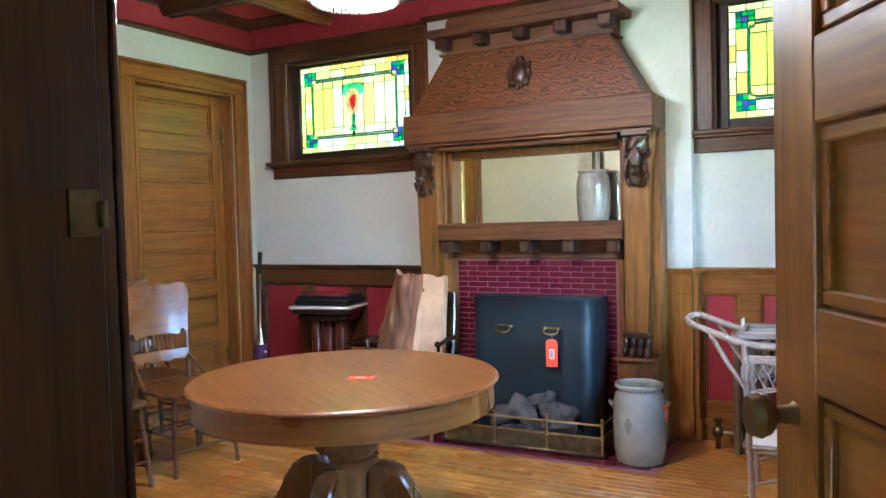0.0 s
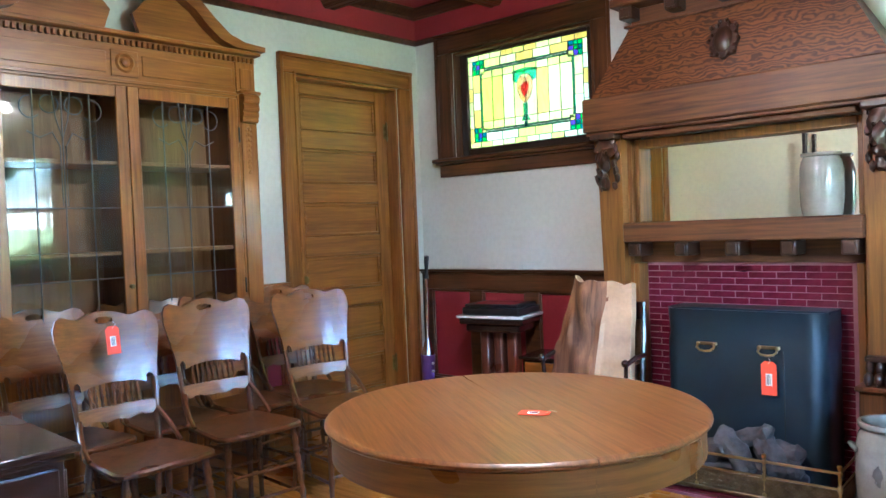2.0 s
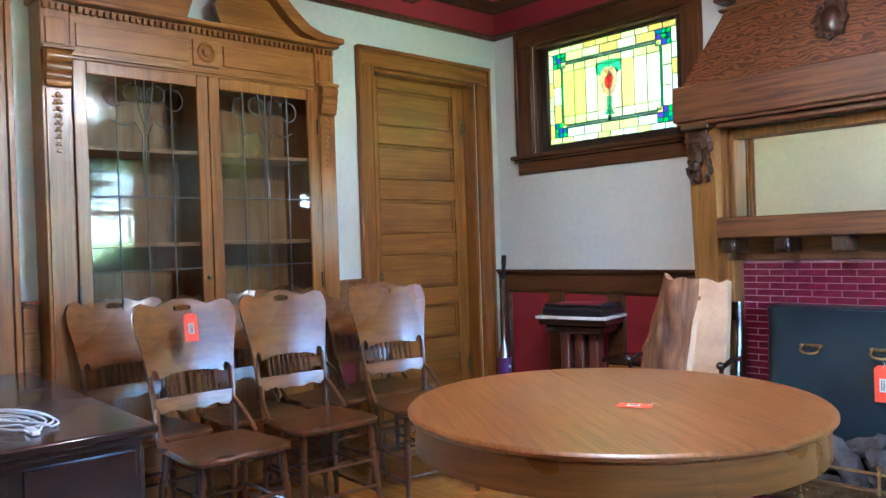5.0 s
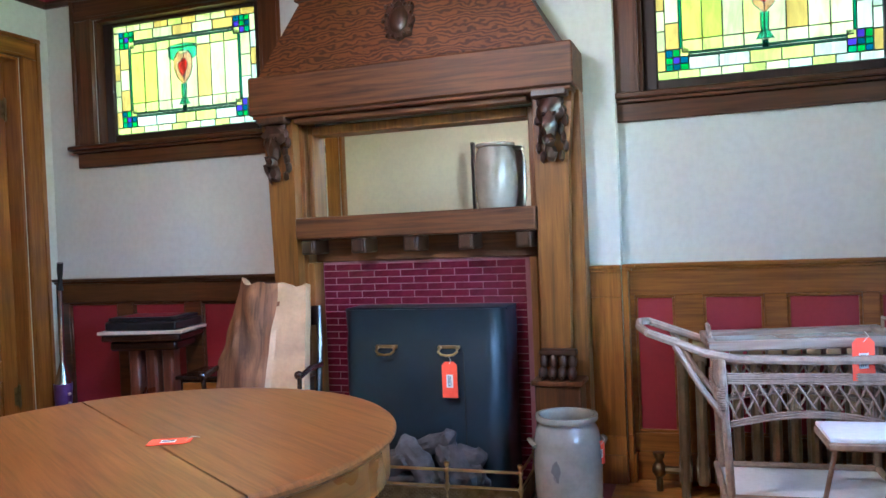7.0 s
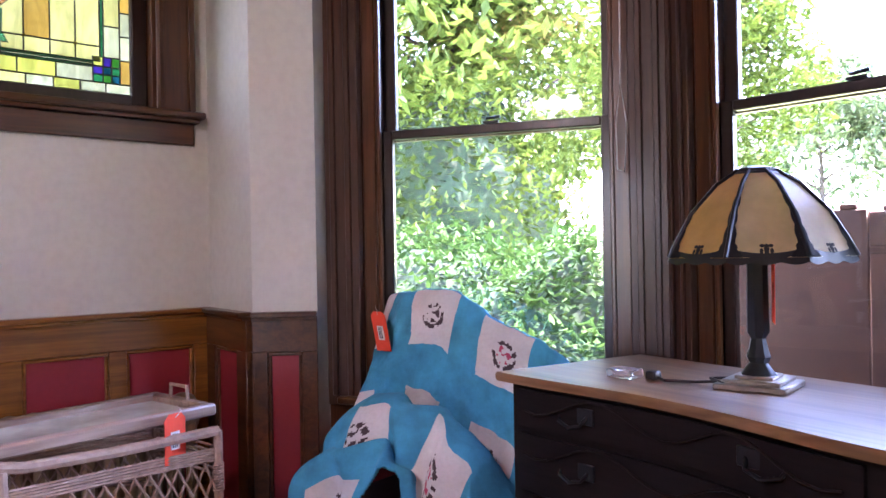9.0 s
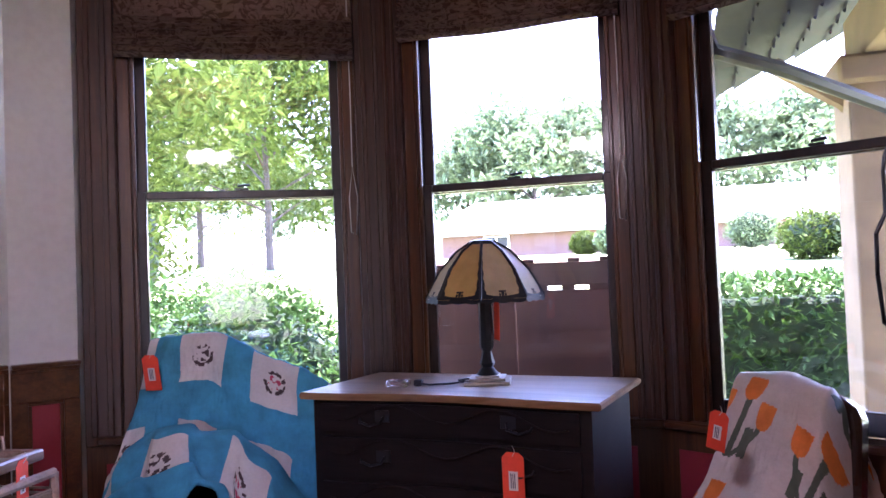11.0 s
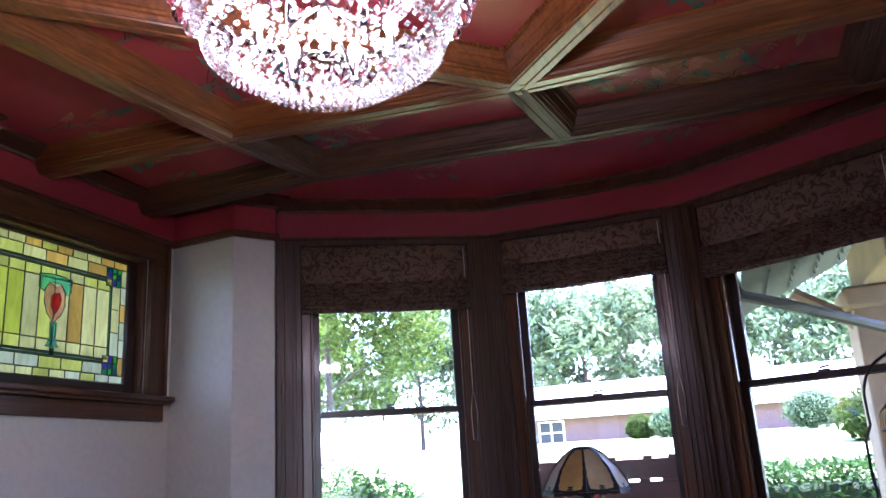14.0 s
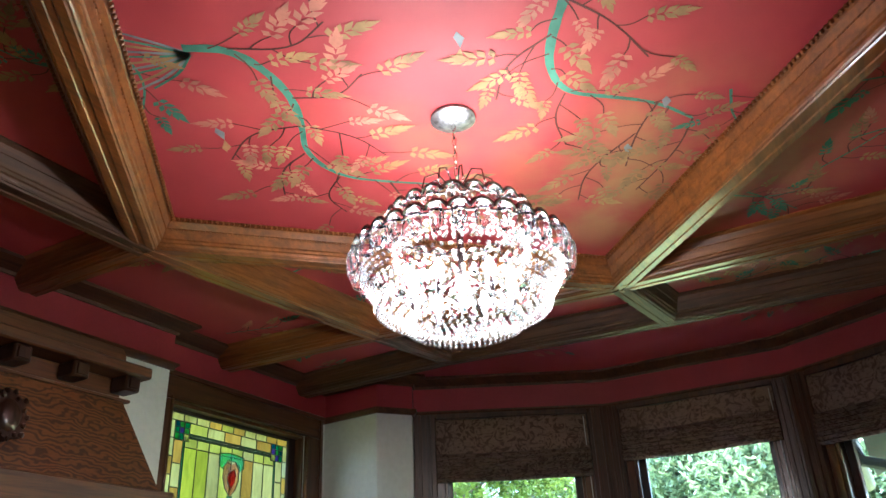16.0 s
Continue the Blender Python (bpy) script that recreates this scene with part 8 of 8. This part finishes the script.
def leaves(bm, inside, count, size, rnd, lo, hi):
    """Small bent leaves filling a shape."""
    made = 0
    while made < count:
        p = Vector([rnd.uniform(a, b) for a, b in zip(lo, hi)])
        if not inside(p):
            continue
        made += 1
        d = Vector((rnd.gauss(0, 1), rnd.gauss(0, 1), rnd.gauss(0, 0.7))).normalized()
        u = d.cross(Vector((0.3, 0.2, 1))).normalized()
        s = size * rnd.uniform(0.6, 1.3)
        a, b, c, e = p - d * s, p + u * s * 0.42, p + d * s, p - u * s * 0.42
        up = d.cross(u) * s * 0.15
        bm.faces.new([bm.verts.new(a), bm.verts.new(b + up), bm.verts.new(c), bm.verts.new(e + up)])


def shell(c, r, thick=0.32, lump=0.22):
    c, r = Vector(c), Vector(r)

    def inside(p):
        q = Vector(((p.x - c.x) / r.x, (p.y - c.y) / r.y, (p.z - c.z) / r.z))
        k = q.length
        edge = 1 + lump * noise.noise(p * 1.9 / max(0.5, min(r))) + 0.5 * lump * noise.noise(p * 5.0 / max(0.5, min(r)))
        return edge - thick < k < edge
    return inside


def bush(name, c, r, count, size, seed, mat, label, category="bush"):
    ob = thing(name, xyz(c[0], c[1], ground_z(c[0], c[1])), label, category)
    rnd = random.Random(seed)
    bm = bmesh.new()
    base = ob.matrix_basis.translation
    cc = (0, 0, c[2] - base.z)
    lo, hi = [cc[i] - 1.3 * r[i] for i in range(3)], [cc[i] + 1.3 * r[i] for i in range(3)]
    leaves(bm, shell(cc, r), count, size, rnd, lo, hi)
    part("crown", bm, mat, ob, flat=True)
    bm = bmesh.new()
    for i in range(7):
        a = i * 0.9
        tube(bm, [(0.1 * math.cos(a), 0.1 * math.sin(a), 0.0), (0.3 * r[0] * math.cos(a), 0.3 * r[1] * math.sin(a), cc[2] * 0.6), (0.75 * r[0] * math.cos(a), 0.75 * r[1] * math.sin(a), cc[2])], 0.02, 6)
    part("branches", bm, bark, ob)
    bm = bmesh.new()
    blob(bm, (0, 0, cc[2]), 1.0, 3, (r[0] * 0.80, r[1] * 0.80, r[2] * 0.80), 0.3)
    part("inner_foliage", bm, shaded_green, ob)
    return ob


# hedge close to the bay
bush("hedge_bush", (3.35, 5.1, 0.30), (1.0, 1.05, 1.12), 17000, 0.042, 21, leaf_hedge, "clipped leafy green hedge outside the window", "hedge")
bush("hedge_bush", (3.6, 7.0, 0.40), (1.1, 1.3, 1.15), 9000, 0.05, 22, leaf_hedge, "clipped leafy green hedge outside the window", "hedge")
hedge = thing("hedge", xyz(4.6, 0.1, -0.75), "long box-cut green hedge beyond the porch", "hedge")
bm = bmesh.new()
leaves(bm, lambda p: (abs(p.x) > 0.33 or p.z > 1.80 or abs(p.y) > 1.7) and p.z < 2.03 + 0.05 * noise.noise(p * 2), 19000, 0.045, random.Random(31), (-0.5, -2.0, 0.0), (0.5, 2.0, 2.1))
part("foliage", bm, leaf_hedge, hedge, flat=True)
# solid box filling the hedge, coloured as shade behind the leaves
part("twigs", boxed(-0.36, 0.36, -1.75, 1.75, 0, 1.83, 0.05), shaded_green, hedge)


def tree(c, h, r, count, size, seed, mat, label):
    z = ground_z(*c)
    ob = thing("tree", xyz(c[0], c[1], z), label, "tree")
    rnd = random.Random(seed)
    bm = bmesh.new()
    tube(bm, [(0, 0, -0.1), (0.1, 0.05, 0.3 * h), (0.0, 0.1, 0.6 * h), (0.1, 0.0, 0.85 * h)], 0.2, 8, taper=(0.019 * h, 0.005 * h))
    limbs = []
    for i in range(9):
        a, t = i * 2.4, 0.22 + 0.068 * i
        end = Vector((r * 0.75 * math.cos(a), r * 0.75 * math.sin(a), h * (t + 0.12)))
        tube(bm, [(0, 0.05, h * t * 0.85), end * 0.5 + Vector((0, 0, h * t * 0.45)), end], 0.05, 6, taper=(0.007 * h, 0.002 * h))
        limbs.append(end)
    part("trunk", bm, bark, ob)
    bm = bmesh.new()
    clumps = [(e, r * rnd.uniform(0.32, 0.5)) for e in limbs] + [(Vector((rnd.uniform(-0.4, 0.4) * r, rnd.uniform(-0.4, 0.4) * r, h * rnd.uniform(0.6, 0.95))), r * rnd.uniform(0.3, 0.5)) for _ in range(7)]
    for cc, rr in clumps:
        leaves(bm, shell(cc, (rr, rr, rr * 0.8), 0.6, 0.35), count // len(clumps), size, rnd, [cc[i] - 1.3 * rr for i in range(3)], [cc[i] + 1.3 * rr for i in range(3)])
    part("crown", bm, mat, ob, flat=True)


tree((23.5, 16.2), 8.6, 4.3, 12000, 0.17, 41, leaf_tree, "leafy garden tree on the lawn")
tree((30.0, 23.5), 9.5, 4.6, 9000, 0.2, 42, leaf_tree, "leafy garden tree on the lawn")
tree((9.0, 12.5), 7.5, 3.6, 13000, 0.13, 43, leaf_tree, "leafy tree beyond the hedge")
tree((5.5, 13.0), 8.5, 4.0, 13000, 0.14, 44, leaf_tree, "leafy tree beyond the hedge")
bush("tall_shrub", (7.6, 11.6, 1.9), (2.5, 2.4, 2.5), 16000, 0.085, 61, leaf_tree, "tall loose green shrub beyond the hedge")
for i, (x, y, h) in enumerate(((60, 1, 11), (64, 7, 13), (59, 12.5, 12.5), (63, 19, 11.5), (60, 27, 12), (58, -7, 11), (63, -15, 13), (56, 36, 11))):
    tree((x, y), h, 5.6, 7000, 0.36, 50 + i, leaf_hazy, "large tree behind the brick house")


def neighbour_house():
    x, y0, y1 = 38.0, -16.0, 14.0
    z = 1.25
    ob = thing("brick_house", xyz(x, 0, z), "low red brick house with a pale roof across the lawn", "house")
    bm = boxed(0, 8, y0, y1, -0.5, 2.35, 0)
    part("wall", bm, house_brick, ob)
    bm = bmesh.new()
    pts = [(-0.7, 2.3), (4.0, 4.15), (8.7, 2.3), (8.7, 2.2), (-0.7, 2.2)]
    lo, hi = [bm.verts.new((u, y0 - 0.6 + (1.5 if i == 1 else 0), v)) for i, (u, v) in enumerate(pts)], [bm.verts.new((u, y1 + 0.6 - (1.5 if i == 1 else 0), v)) for i, (u, v) in enumerate(pts)]
    bm.faces.new(lo), bm.faces.new(hi)
    for i in range(5):
        bm.faces.new([lo[i], lo[(i + 1) % 5], hi[(i + 1) % 5], hi[i]])
    part("roof", bm, roof_grey, ob)
    for yc, w, zz in ((2.4, 1.5, 1.45), (6.4, 0.7, 1.0), (-4.0, 1.6, 1.4), (11.0, 1.4, 1.4)):
        bm = boxed(-0.06, 0.02, yc - w / 2, yc + w / 2, zz - 0.6, zz + 0.6, 0.01)
        win = part("window", bm, white_paint, ob)
        for i in (-1, 1):
            for j in (-1, 1):
                part("pane", boxed(-0.075, -0.061, yc + i * w * 0.23 - w * 0.19, yc + i * w * 0.23 + w * 0.19, zz + j * 0.28 - 0.24, zz + j * 0.28 + 0.24, 0), black_metal, win)
    bm = boxed(-0.72, -0.6, y0 - 0.6, y1 + 0.6, 2.05, 2.2, 0.02)
    part("gutter", bm, white_paint, ob)


neighbour_house()
for i, (x, y, r) in enumerate(((33, 4.6, 0.9), (34, 6.0, 0.7), (20, -3.2, 1.25), (19, -5.0, 0.9), (32, -1.0, 1.1), (21, -1.6, 0.9))):
    z = ground_z(x, y)
    bush("shrub", (x, y, z + 0.7 * r), (r, r, 0.8 * r), 2600, 0.09, 70 + i, leaf_tree if i % 2 else leaf_hazy, "round garden shrub on the lawn")

# porch roof and pillar beside the south window
porch = thing("porch", xyz(0, 0.75, -0.04), "tan masonry porch with a tiled roof edge and gutter", "porch")
bm = bmesh.new()
box(bm, 2.55, 2.95, -0.10, 0.28, -0.75, 2.45, 0.01)
box(bm, 2.50, 3.0, -0.15, 0.33, -0.75, 0.35, 0.02)
box(bm, 2.50, 3.0, -0.15, 0.33, 2.30, 2.45, 0.02)
part("pillar", bm, tan_stucco, porch, "tan brick pillar")
bm = bmesh.new()
box(bm, 1.6, 3.0, -0.05, 0.20, 2.45, 2.75, 0.01)
box(bm, 2.60, 2.90, -4.0, -0.05, 2.45, 2.75, 0.01)
tube(bm, [(2.75, 0.02, 2.0), (2.72, 0.28, 2.25), (2.68, 0.62, 2.47)], 0.05, 8)
part("beam", bm, tan_stucco, porch)
for i in range(9):
    y0 = 0.95 - 0.20 * i
    bm = bmesh.new()
    n = 40
    top, bot = [], []
    for k in range(n + 1):
        x = 1.55 + 2.3 * k / n
        w = 0.028 * math.sin(2 * math.pi * x / 0.23)
        top.append(bm.verts.new((x, y0 - 0.24, 2.62 + 0.085 * i + 0.05 + w)))
        bot.append(bm.verts.new((x, y0, 2.54 + 0.085 * i + w)))
    for k in range(n):
        bm.faces.new([top[k], top[k + 1], bot[k + 1], bot[k]])
    part("tile_course", bm, roof_tile, porch)
bm = bmesh.new()
tube(bm, [(1.5, 1.03, 2.49), (3.95, 1.03, 2.47)], 0.055, 10)
tube(bm, [(1.62, 1.03, 2.46), (1.64, 0.98, 2.32), (1.80, 0.70, 2.25), (2.55, 0.02, 2.12)], 0.035, 8)
part("gutter", bm, roof_tile, porch, "grey gutter and downpipe")

# brown shutter boards standing outside the middle window
sb = thing("shutter_panels", xyz(1.80, 2.61, -0.75), "two brown wooden shutter boards standing outside the window", "shutters")
for y0, y1, z1 in ((0.082, 0.60, 2.15), (-0.42, 0.08, 2.14)):
    bm = bmesh.new()
    if y0 > 0:
        box(bm, 0.0, 0.03, y0, y1, 0.0, z1, 0.004)
    else:
        box(bm, 0.0, 0.03, y0, y1, 0.0, z1 - 0.135, 0.004)
        box(bm, 0.0, 0.03, y0, y1, z1 - 0.115, z1, 0.004)
        for a, b in ((y0, y0 + 0.14), (y0 + 0.21, y0 + 0.27), (y0 + 0.34, y1)):
            box(bm, 0.0, 0.03, a, b, z1 - 0.135, z1 - 0.115, 0)
    for k in (0.12, 0.42, 0.86):
        box(bm, 0.0, 0.03, y0 + k * (y1 - y0) - 0.028, y0 + k * (y1 - y0) + 0.028, z1, z1 + 0.018, 0.003)
    box(bm, -0.008, 0.0, y0 + 0.03, y1 - 0.03, 1.3, 1.36, 0.003)
    part("board", bm, board_brown, sb)
tagged(part("concrete_footing", boxed(1.7, 2.0, 1.9, 3.3, -0.80, -0.751, 0.005), asphalt), "pale concrete strip under the bay", "footing", "", "structure")


# ---- ceiling with its painted vines ----
def paint(name, color):
    return plain(name, color, 0.7, 0, 0.25, 9, 0.03)


mural = [red_paint, paint("mural_teal", (0.06, 0.22, 0.15)), paint("mural_olive", (0.31, 0.175, 0.08)), paint("mural_ochre", (0.36, 0.205, 0.085)), paint("mural_pink", (0.50, 0.19, 0.13)), paint("mural_brown", (0.10, 0.025, 0.02)), paint("mural_blue", (0.22, 0.24, 0.26))]
crim, _nt, _b = material("crimson_ceiling_paint", 0.62)
_v = coords(_nt, (1, 1, 1))
_cloud = noise_tex(_nt, _v, 0.8, 4)
_c = ramp(_nt, _cloud, [(0.35, (0.34, 0.028, 0.040)), (0.6, (0.46, 0.050, 0.058)), (0.75, (0.46, 0.10, 0.06))])
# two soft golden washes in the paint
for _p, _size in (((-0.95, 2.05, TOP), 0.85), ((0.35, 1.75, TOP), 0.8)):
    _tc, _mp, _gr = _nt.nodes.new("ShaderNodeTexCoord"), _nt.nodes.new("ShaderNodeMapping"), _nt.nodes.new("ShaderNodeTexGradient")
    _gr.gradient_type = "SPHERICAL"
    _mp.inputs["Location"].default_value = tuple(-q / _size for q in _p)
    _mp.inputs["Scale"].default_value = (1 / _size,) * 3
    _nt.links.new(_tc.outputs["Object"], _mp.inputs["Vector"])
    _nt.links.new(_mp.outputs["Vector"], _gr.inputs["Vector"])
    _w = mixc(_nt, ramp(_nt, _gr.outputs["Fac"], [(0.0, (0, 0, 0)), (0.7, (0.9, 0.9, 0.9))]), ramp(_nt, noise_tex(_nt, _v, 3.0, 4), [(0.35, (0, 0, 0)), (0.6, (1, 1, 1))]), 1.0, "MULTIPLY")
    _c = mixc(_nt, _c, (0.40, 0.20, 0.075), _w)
_nt.links.new(_c, _b.inputs["Base Color"])
bump(_nt, _b, noise_tex(_nt, _v, 50, 3), 0.05, 0.003)
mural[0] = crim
ZP = TOP - 0.0012
LAYER = itertools.count()


def ribbon(bm, pts, w0, w1, mi, z):
    pts = [Vector(p) for p in pts]
    # smooth the control points
    for _ in range(3):
        q = [pts[0]]
        for a, b in zip(pts, pts[1:]):
            q += [a.lerp(b, 0.25), a.lerp(b, 0.75)]
        pts = q + [pts[-1]]
    prev = None
    for i, p in enumerate(pts):
        d = (pts[min(i + 1, len(pts) - 1)] - pts[max(i - 1, 0)]).normalized()
        w = w0 + (w1 - w0) * i / (len(pts) - 1)
        w *= 1 + 0.25 * noise.noise(Vector((p.x * 14, p.y * 14, 0)))
        nn = Vector((-d.y, d.x)) * w
        cur = (bm.verts.new((p.x + nn.x, p.y + nn.y, z)), bm.verts.new((p.x - nn.x, p.y - nn.y, z)))
        if prev:
            bm.faces.new([prev[0], cur[0], cur[1], prev[1]]).material_index = mi
        prev = cur
    return pts


def frond(bm, p, ang, size, mi, z, rnd):
    """A feathery leaf of several pointed lobes."""
    n = 4
    for k in range(-n, n + 1):
        a = ang + 0.30 * k + rnd.uniform(-0.06, 0.06)
        base = Vector(p) + Vector((math.cos(ang), math.sin(ang))) * size * 0.75 * (1 - abs(k) / n)
        L = size * (0.95 - 0.11 * abs(k)) * 0.6
        d, q = Vector((math.cos(a), math.sin(a))), Vector((-math.sin(a), math.cos(a)))
        w = size * 0.095
        pts = [base, base + d * L * 0.45 + q * w, base + d * L, base + d * L * 0.5 - q * w]
        low = z - 0.000004 * (next(LAYER) % 700)
        bm.faces.new([bm.verts.new((u.x, u.y, low)) for u in pts]).material_index = mi


def vine(bm, pts, w0, w1, mi, rnd, leaf, step, z, mis):
    line = ribbon(bm, pts, w0, w1, mi, z)
    acc = 0.0
    side = 1
    for a, b in zip(line, line[1:]):
        acc += (b - a).length
        if acc > step:
            acc = 0
            side = -side
            d = b - a
            ang = math.atan2(d.y, d.x) + side * rnd.uniform(0.5, 1.2)
            tip = b + Vector((math.cos(ang), math.sin(ang))) * leaf * rnd.uniform(0.4, 1.4)
            ribbon(bm, [tuple(b), tuple(b.lerp(tip, 0.5) + Vector((rnd.uniform(-0.02, 0.02), rnd.uniform(-0.02, 0.02)))), tuple(tip)], 0.003, 0.002, 5, z - 0.0002)
            frond(bm, tip, ang + rnd.uniform(-0.5, 0.5), leaf * rnd.uniform(0.75, 1.2), rnd.choice(mis), z - 0.0004, rnd)
    return line


bm = ceiling_panel
rnd = random.Random(14)
trunks = [[(-2.53, 3.12), (-2.46, 3.01), (-2.32, 2.98), (-2.17, 3.0), (-2.03, 3.07), (-1.89, 3.17), (-1.69, 3.16), (-1.55, 3.02), (-1.40, 2.83)],
          [(-2.30, 1.95), (-2.12, 2.07), (-2.0, 2.16), (-1.86, 2.23), (-1.71, 2.23), (-1.61, 2.11), (-1.49, 1.98), (-1.33, 1.90)]]
for pts in trunks:
    vine(bm, pts, 0.019, 0.005, 1, rnd, 0.112, 0.065, ZP, [2, 2, 3, 4])
for pts in ([(-2.17, 3.0), (-2.09, 2.87), (-2.15, 2.74)], [(-2.12, 2.07), (-1.95, 1.98), (-1.74, 1.94)], [(-2.0, 2.16), (-1.95, 2.34), (-1.80, 2.44)], [(-1.71, 2.23), (-1.60, 2.32), (-1.42, 2.34)], [(-1.89, 3.17), (-1.85, 3.32), (-1.70, 3.42)],
            [(-2.03, 3.07), (-1.88, 2.95), (-1.72, 2.93)], [(-1.69, 3.16), (-1.60, 3.30), (-1.45, 3.30)], [(-1.55, 3.02), (-1.40, 3.05), (-1.25, 2.98)], [(-1.40, 2.83), (-1.22, 2.80), (-1.05, 2.68)], [(-1.49, 1.98), (-1.35, 2.10), (-1.15, 2.20)], [(-1.33, 1.90), (-1.15, 2.0), (-0.95, 2.22)],
            [(-1.35, 2.10), (-1.2, 2.35), (-1.0, 2.45)], [(-2.03, 3.07), (-2.1, 3.25), (-2.0, 3.42)], [(-2.46, 3.01), (-2.35, 2.85), (-2.40, 2.70)]):
    vine(bm, pts, 0.004, 0.003, 5, rnd, 0.112, 0.055, ZP - 0.0002, [2, 3, 2, 2, 4])
# long-tailed flourish and little butterflies
for k in range(11):
    a = 1.3 + 0.13 * k
    p = Vector((-2.50, 3.12))
    q = p + Vector((math.cos(a), math.sin(a))) * (0.22 + 0.05 * (k % 3))
    ribbon(bm, [tuple(p), tuple(p.lerp(q, 0.5) + Vector((0.02, -0.02))), tuple(q)], 0.006, 0.004, [1, 6, 3][k % 3], ZP - 0.0005)
for x, y in ((-2.09, 2.42), (-2.11, 3.35), (-1.44, 1.97), (-1.23, 2.17)):
    for s in (-1, 1):
        pts = [(0, 0), (s * 0.05, 0.022), (s * 0.075, 0.012), (s * 0.045, -0.012)]
        c, q = math.cos(0.5), math.sin(0.5)
        bm.faces.new([bm.verts.new((x + c * u - q * v, y + q * u + c * v, ZP - 0.0006)) for u, v in pts]).material_index = 6 if s < 0 else 3
# darker sprays in the side panels
for (x0, x1, y0, y1), n in (((-0.1, 0.9, 1.2, 2.3), 9), ((-1.4, -0.45, 1.2, 1.9), 6), ((-0.1, 0.7, 2.75, 3.8), 6), ((-3.1, -2.2, 3.3, 3.85), 5), ((-1.2, -0.45, 3.3, 3.85), 5), ((-4.3, -3.4, 1.3, 3.8), 8), ((-1.6, 0.3, 4.15, 4.7), 5)):
    for k in range(n):
        p = Vector((rnd.uniform(x0, x1), rnd.uniform(y0, y1)))
        a = rnd.uniform(0, 6.28)
        d = Vector((math.cos(a), math.sin(a))) * 0.16
        m2 = Vector((-d.y, d.x)) * rnd.uniform(-0.5, 0.5)
        vine(bm, [tuple(p - d), tuple(p + m2), tuple(p + d)], 0.006, 0.003, 1, rnd, 0.095, 0.035, ZP, [1, 1, 2, 3, 4])
for f in bm.faces:
    f.smooth = False
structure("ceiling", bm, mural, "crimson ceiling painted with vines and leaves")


# ---- pieces: brick surround, hearth tiles, floor boards ----
def piece_mesh(name, sx, sy, sz, c, mat):
    bm = boxed(0, sx, 0, sy, 0, sz, c)
    bmesh.ops.recalc_face_normals(bm, faces=bm.faces[:])
    me = bpy.data.meshes.new(name)
    bm.to_mesh(me)
    bm.free()
    me.materials.append(mat)
    return me


def put(name, me, parent, x, y, z):
    ob = new(name, me)
    ob.parent = parent
    ob.location = (x, y, z)
    return ob


BL, BH, J = 0.150, 0.0365, 0.0042
whole, halfb = piece_mesh("brick", BL - J, 0.010, BH - J, 0.0018, tile_red), piece_mesh("half_brick", BL / 2 - J, 0.010, BH - J, 0.0018, tile_red)
x_lo, x_hi = MANTEL_X - 0.585, MANTEL_X + 0.585
row = 0
z = 0.012
while z + BH < 1.12:
    x = x_lo + 0.002
    if row % 2:
        put("brick", halfb, brick_bed, x, BREAST - 0.0438, z)
        x += BL / 2
    while x + BL - J < x_hi:
        hidden = -2.24 < x and x + BL < -1.50 and z < 0.82
        if not hidden:
            put("brick", whole, brick_bed, x, BREAST - 0.0438, z)
        x += BL
    if x + BL / 2 - J < x_hi:
        put("brick", halfb, brick_bed, x, BREAST - 0.0438, z)
    z += BH
    row += 1
tile = piece_mesh("tile", 0.150 - 0.004, 0.0745 - 0.004, 0.008, 0.0015, tile_red)
half_tile = piece_mesh("half_tile", 0.0745 - 0.004, 0.0745 - 0.004, 0.008, 0.0015, tile_red)
for j in range(8):
    y = 4.165 + 0.0745 * j
    x = -2.915
    if j % 2:
        put("tile", half_tile, hearth, x, y, -0.0045)
        x += 0.0745
    while x + 0.146 < -0.99:
        put("tile", tile, hearth, x, y, -0.0045)
        x += 0.150
    if x + 0.0705 < -0.985:
        put("tile", half_tile, hearth, x, y, -0.0045)

floor_wood = wood("floor_oak", (0.34, 0.13, 0.016), (0.64, 0.31, 0.055), "x", 0.24, 0.45, 0.45, 1.0, 0.16)
rnd = random.Random(8)
boards = {}
for L in (0.9, 1.2, 1.5, 1.8):
    boards[L] = piece_mesh("floor_board", L - 0.0012, 0.0585, 0.02, 0.0012, floor_wood)
rest = bmesh.new()
count = 0
y = 0.46
while y < 4.92:
    x = -4.49 - rnd.uniform(0, 0.8)
    while x < 1.5:
        L = rnd.choice(list(boards))
        x1 = x + L
        a, b = max(x, -4.49), min(x1, 1.40)
        if y + 0.06 > 4.155:
            if a < -2.922 < b and x1 > -2.922:
                b = -2.922
            elif -2.922 <= a < -0.988:
                a = -0.988
        near = -3.6 < x and x1 < 0.2 and 1.6 < y < 4.15 and count < 280
        if b - a > 0.05:
            if near and a == x and b == x1:
                put("floor_board", boards[L], floor, x, y, -0.021)
                count += 1
            else:
                box(rest, a, b - 0.0012, y, y + 0.0585, -0.021, -0.001, 0.0012)
        x = x1
    y += 0.06
tagged(part("floor_boards", rest, floor_wood, floor, flat=True), kind="stuff")
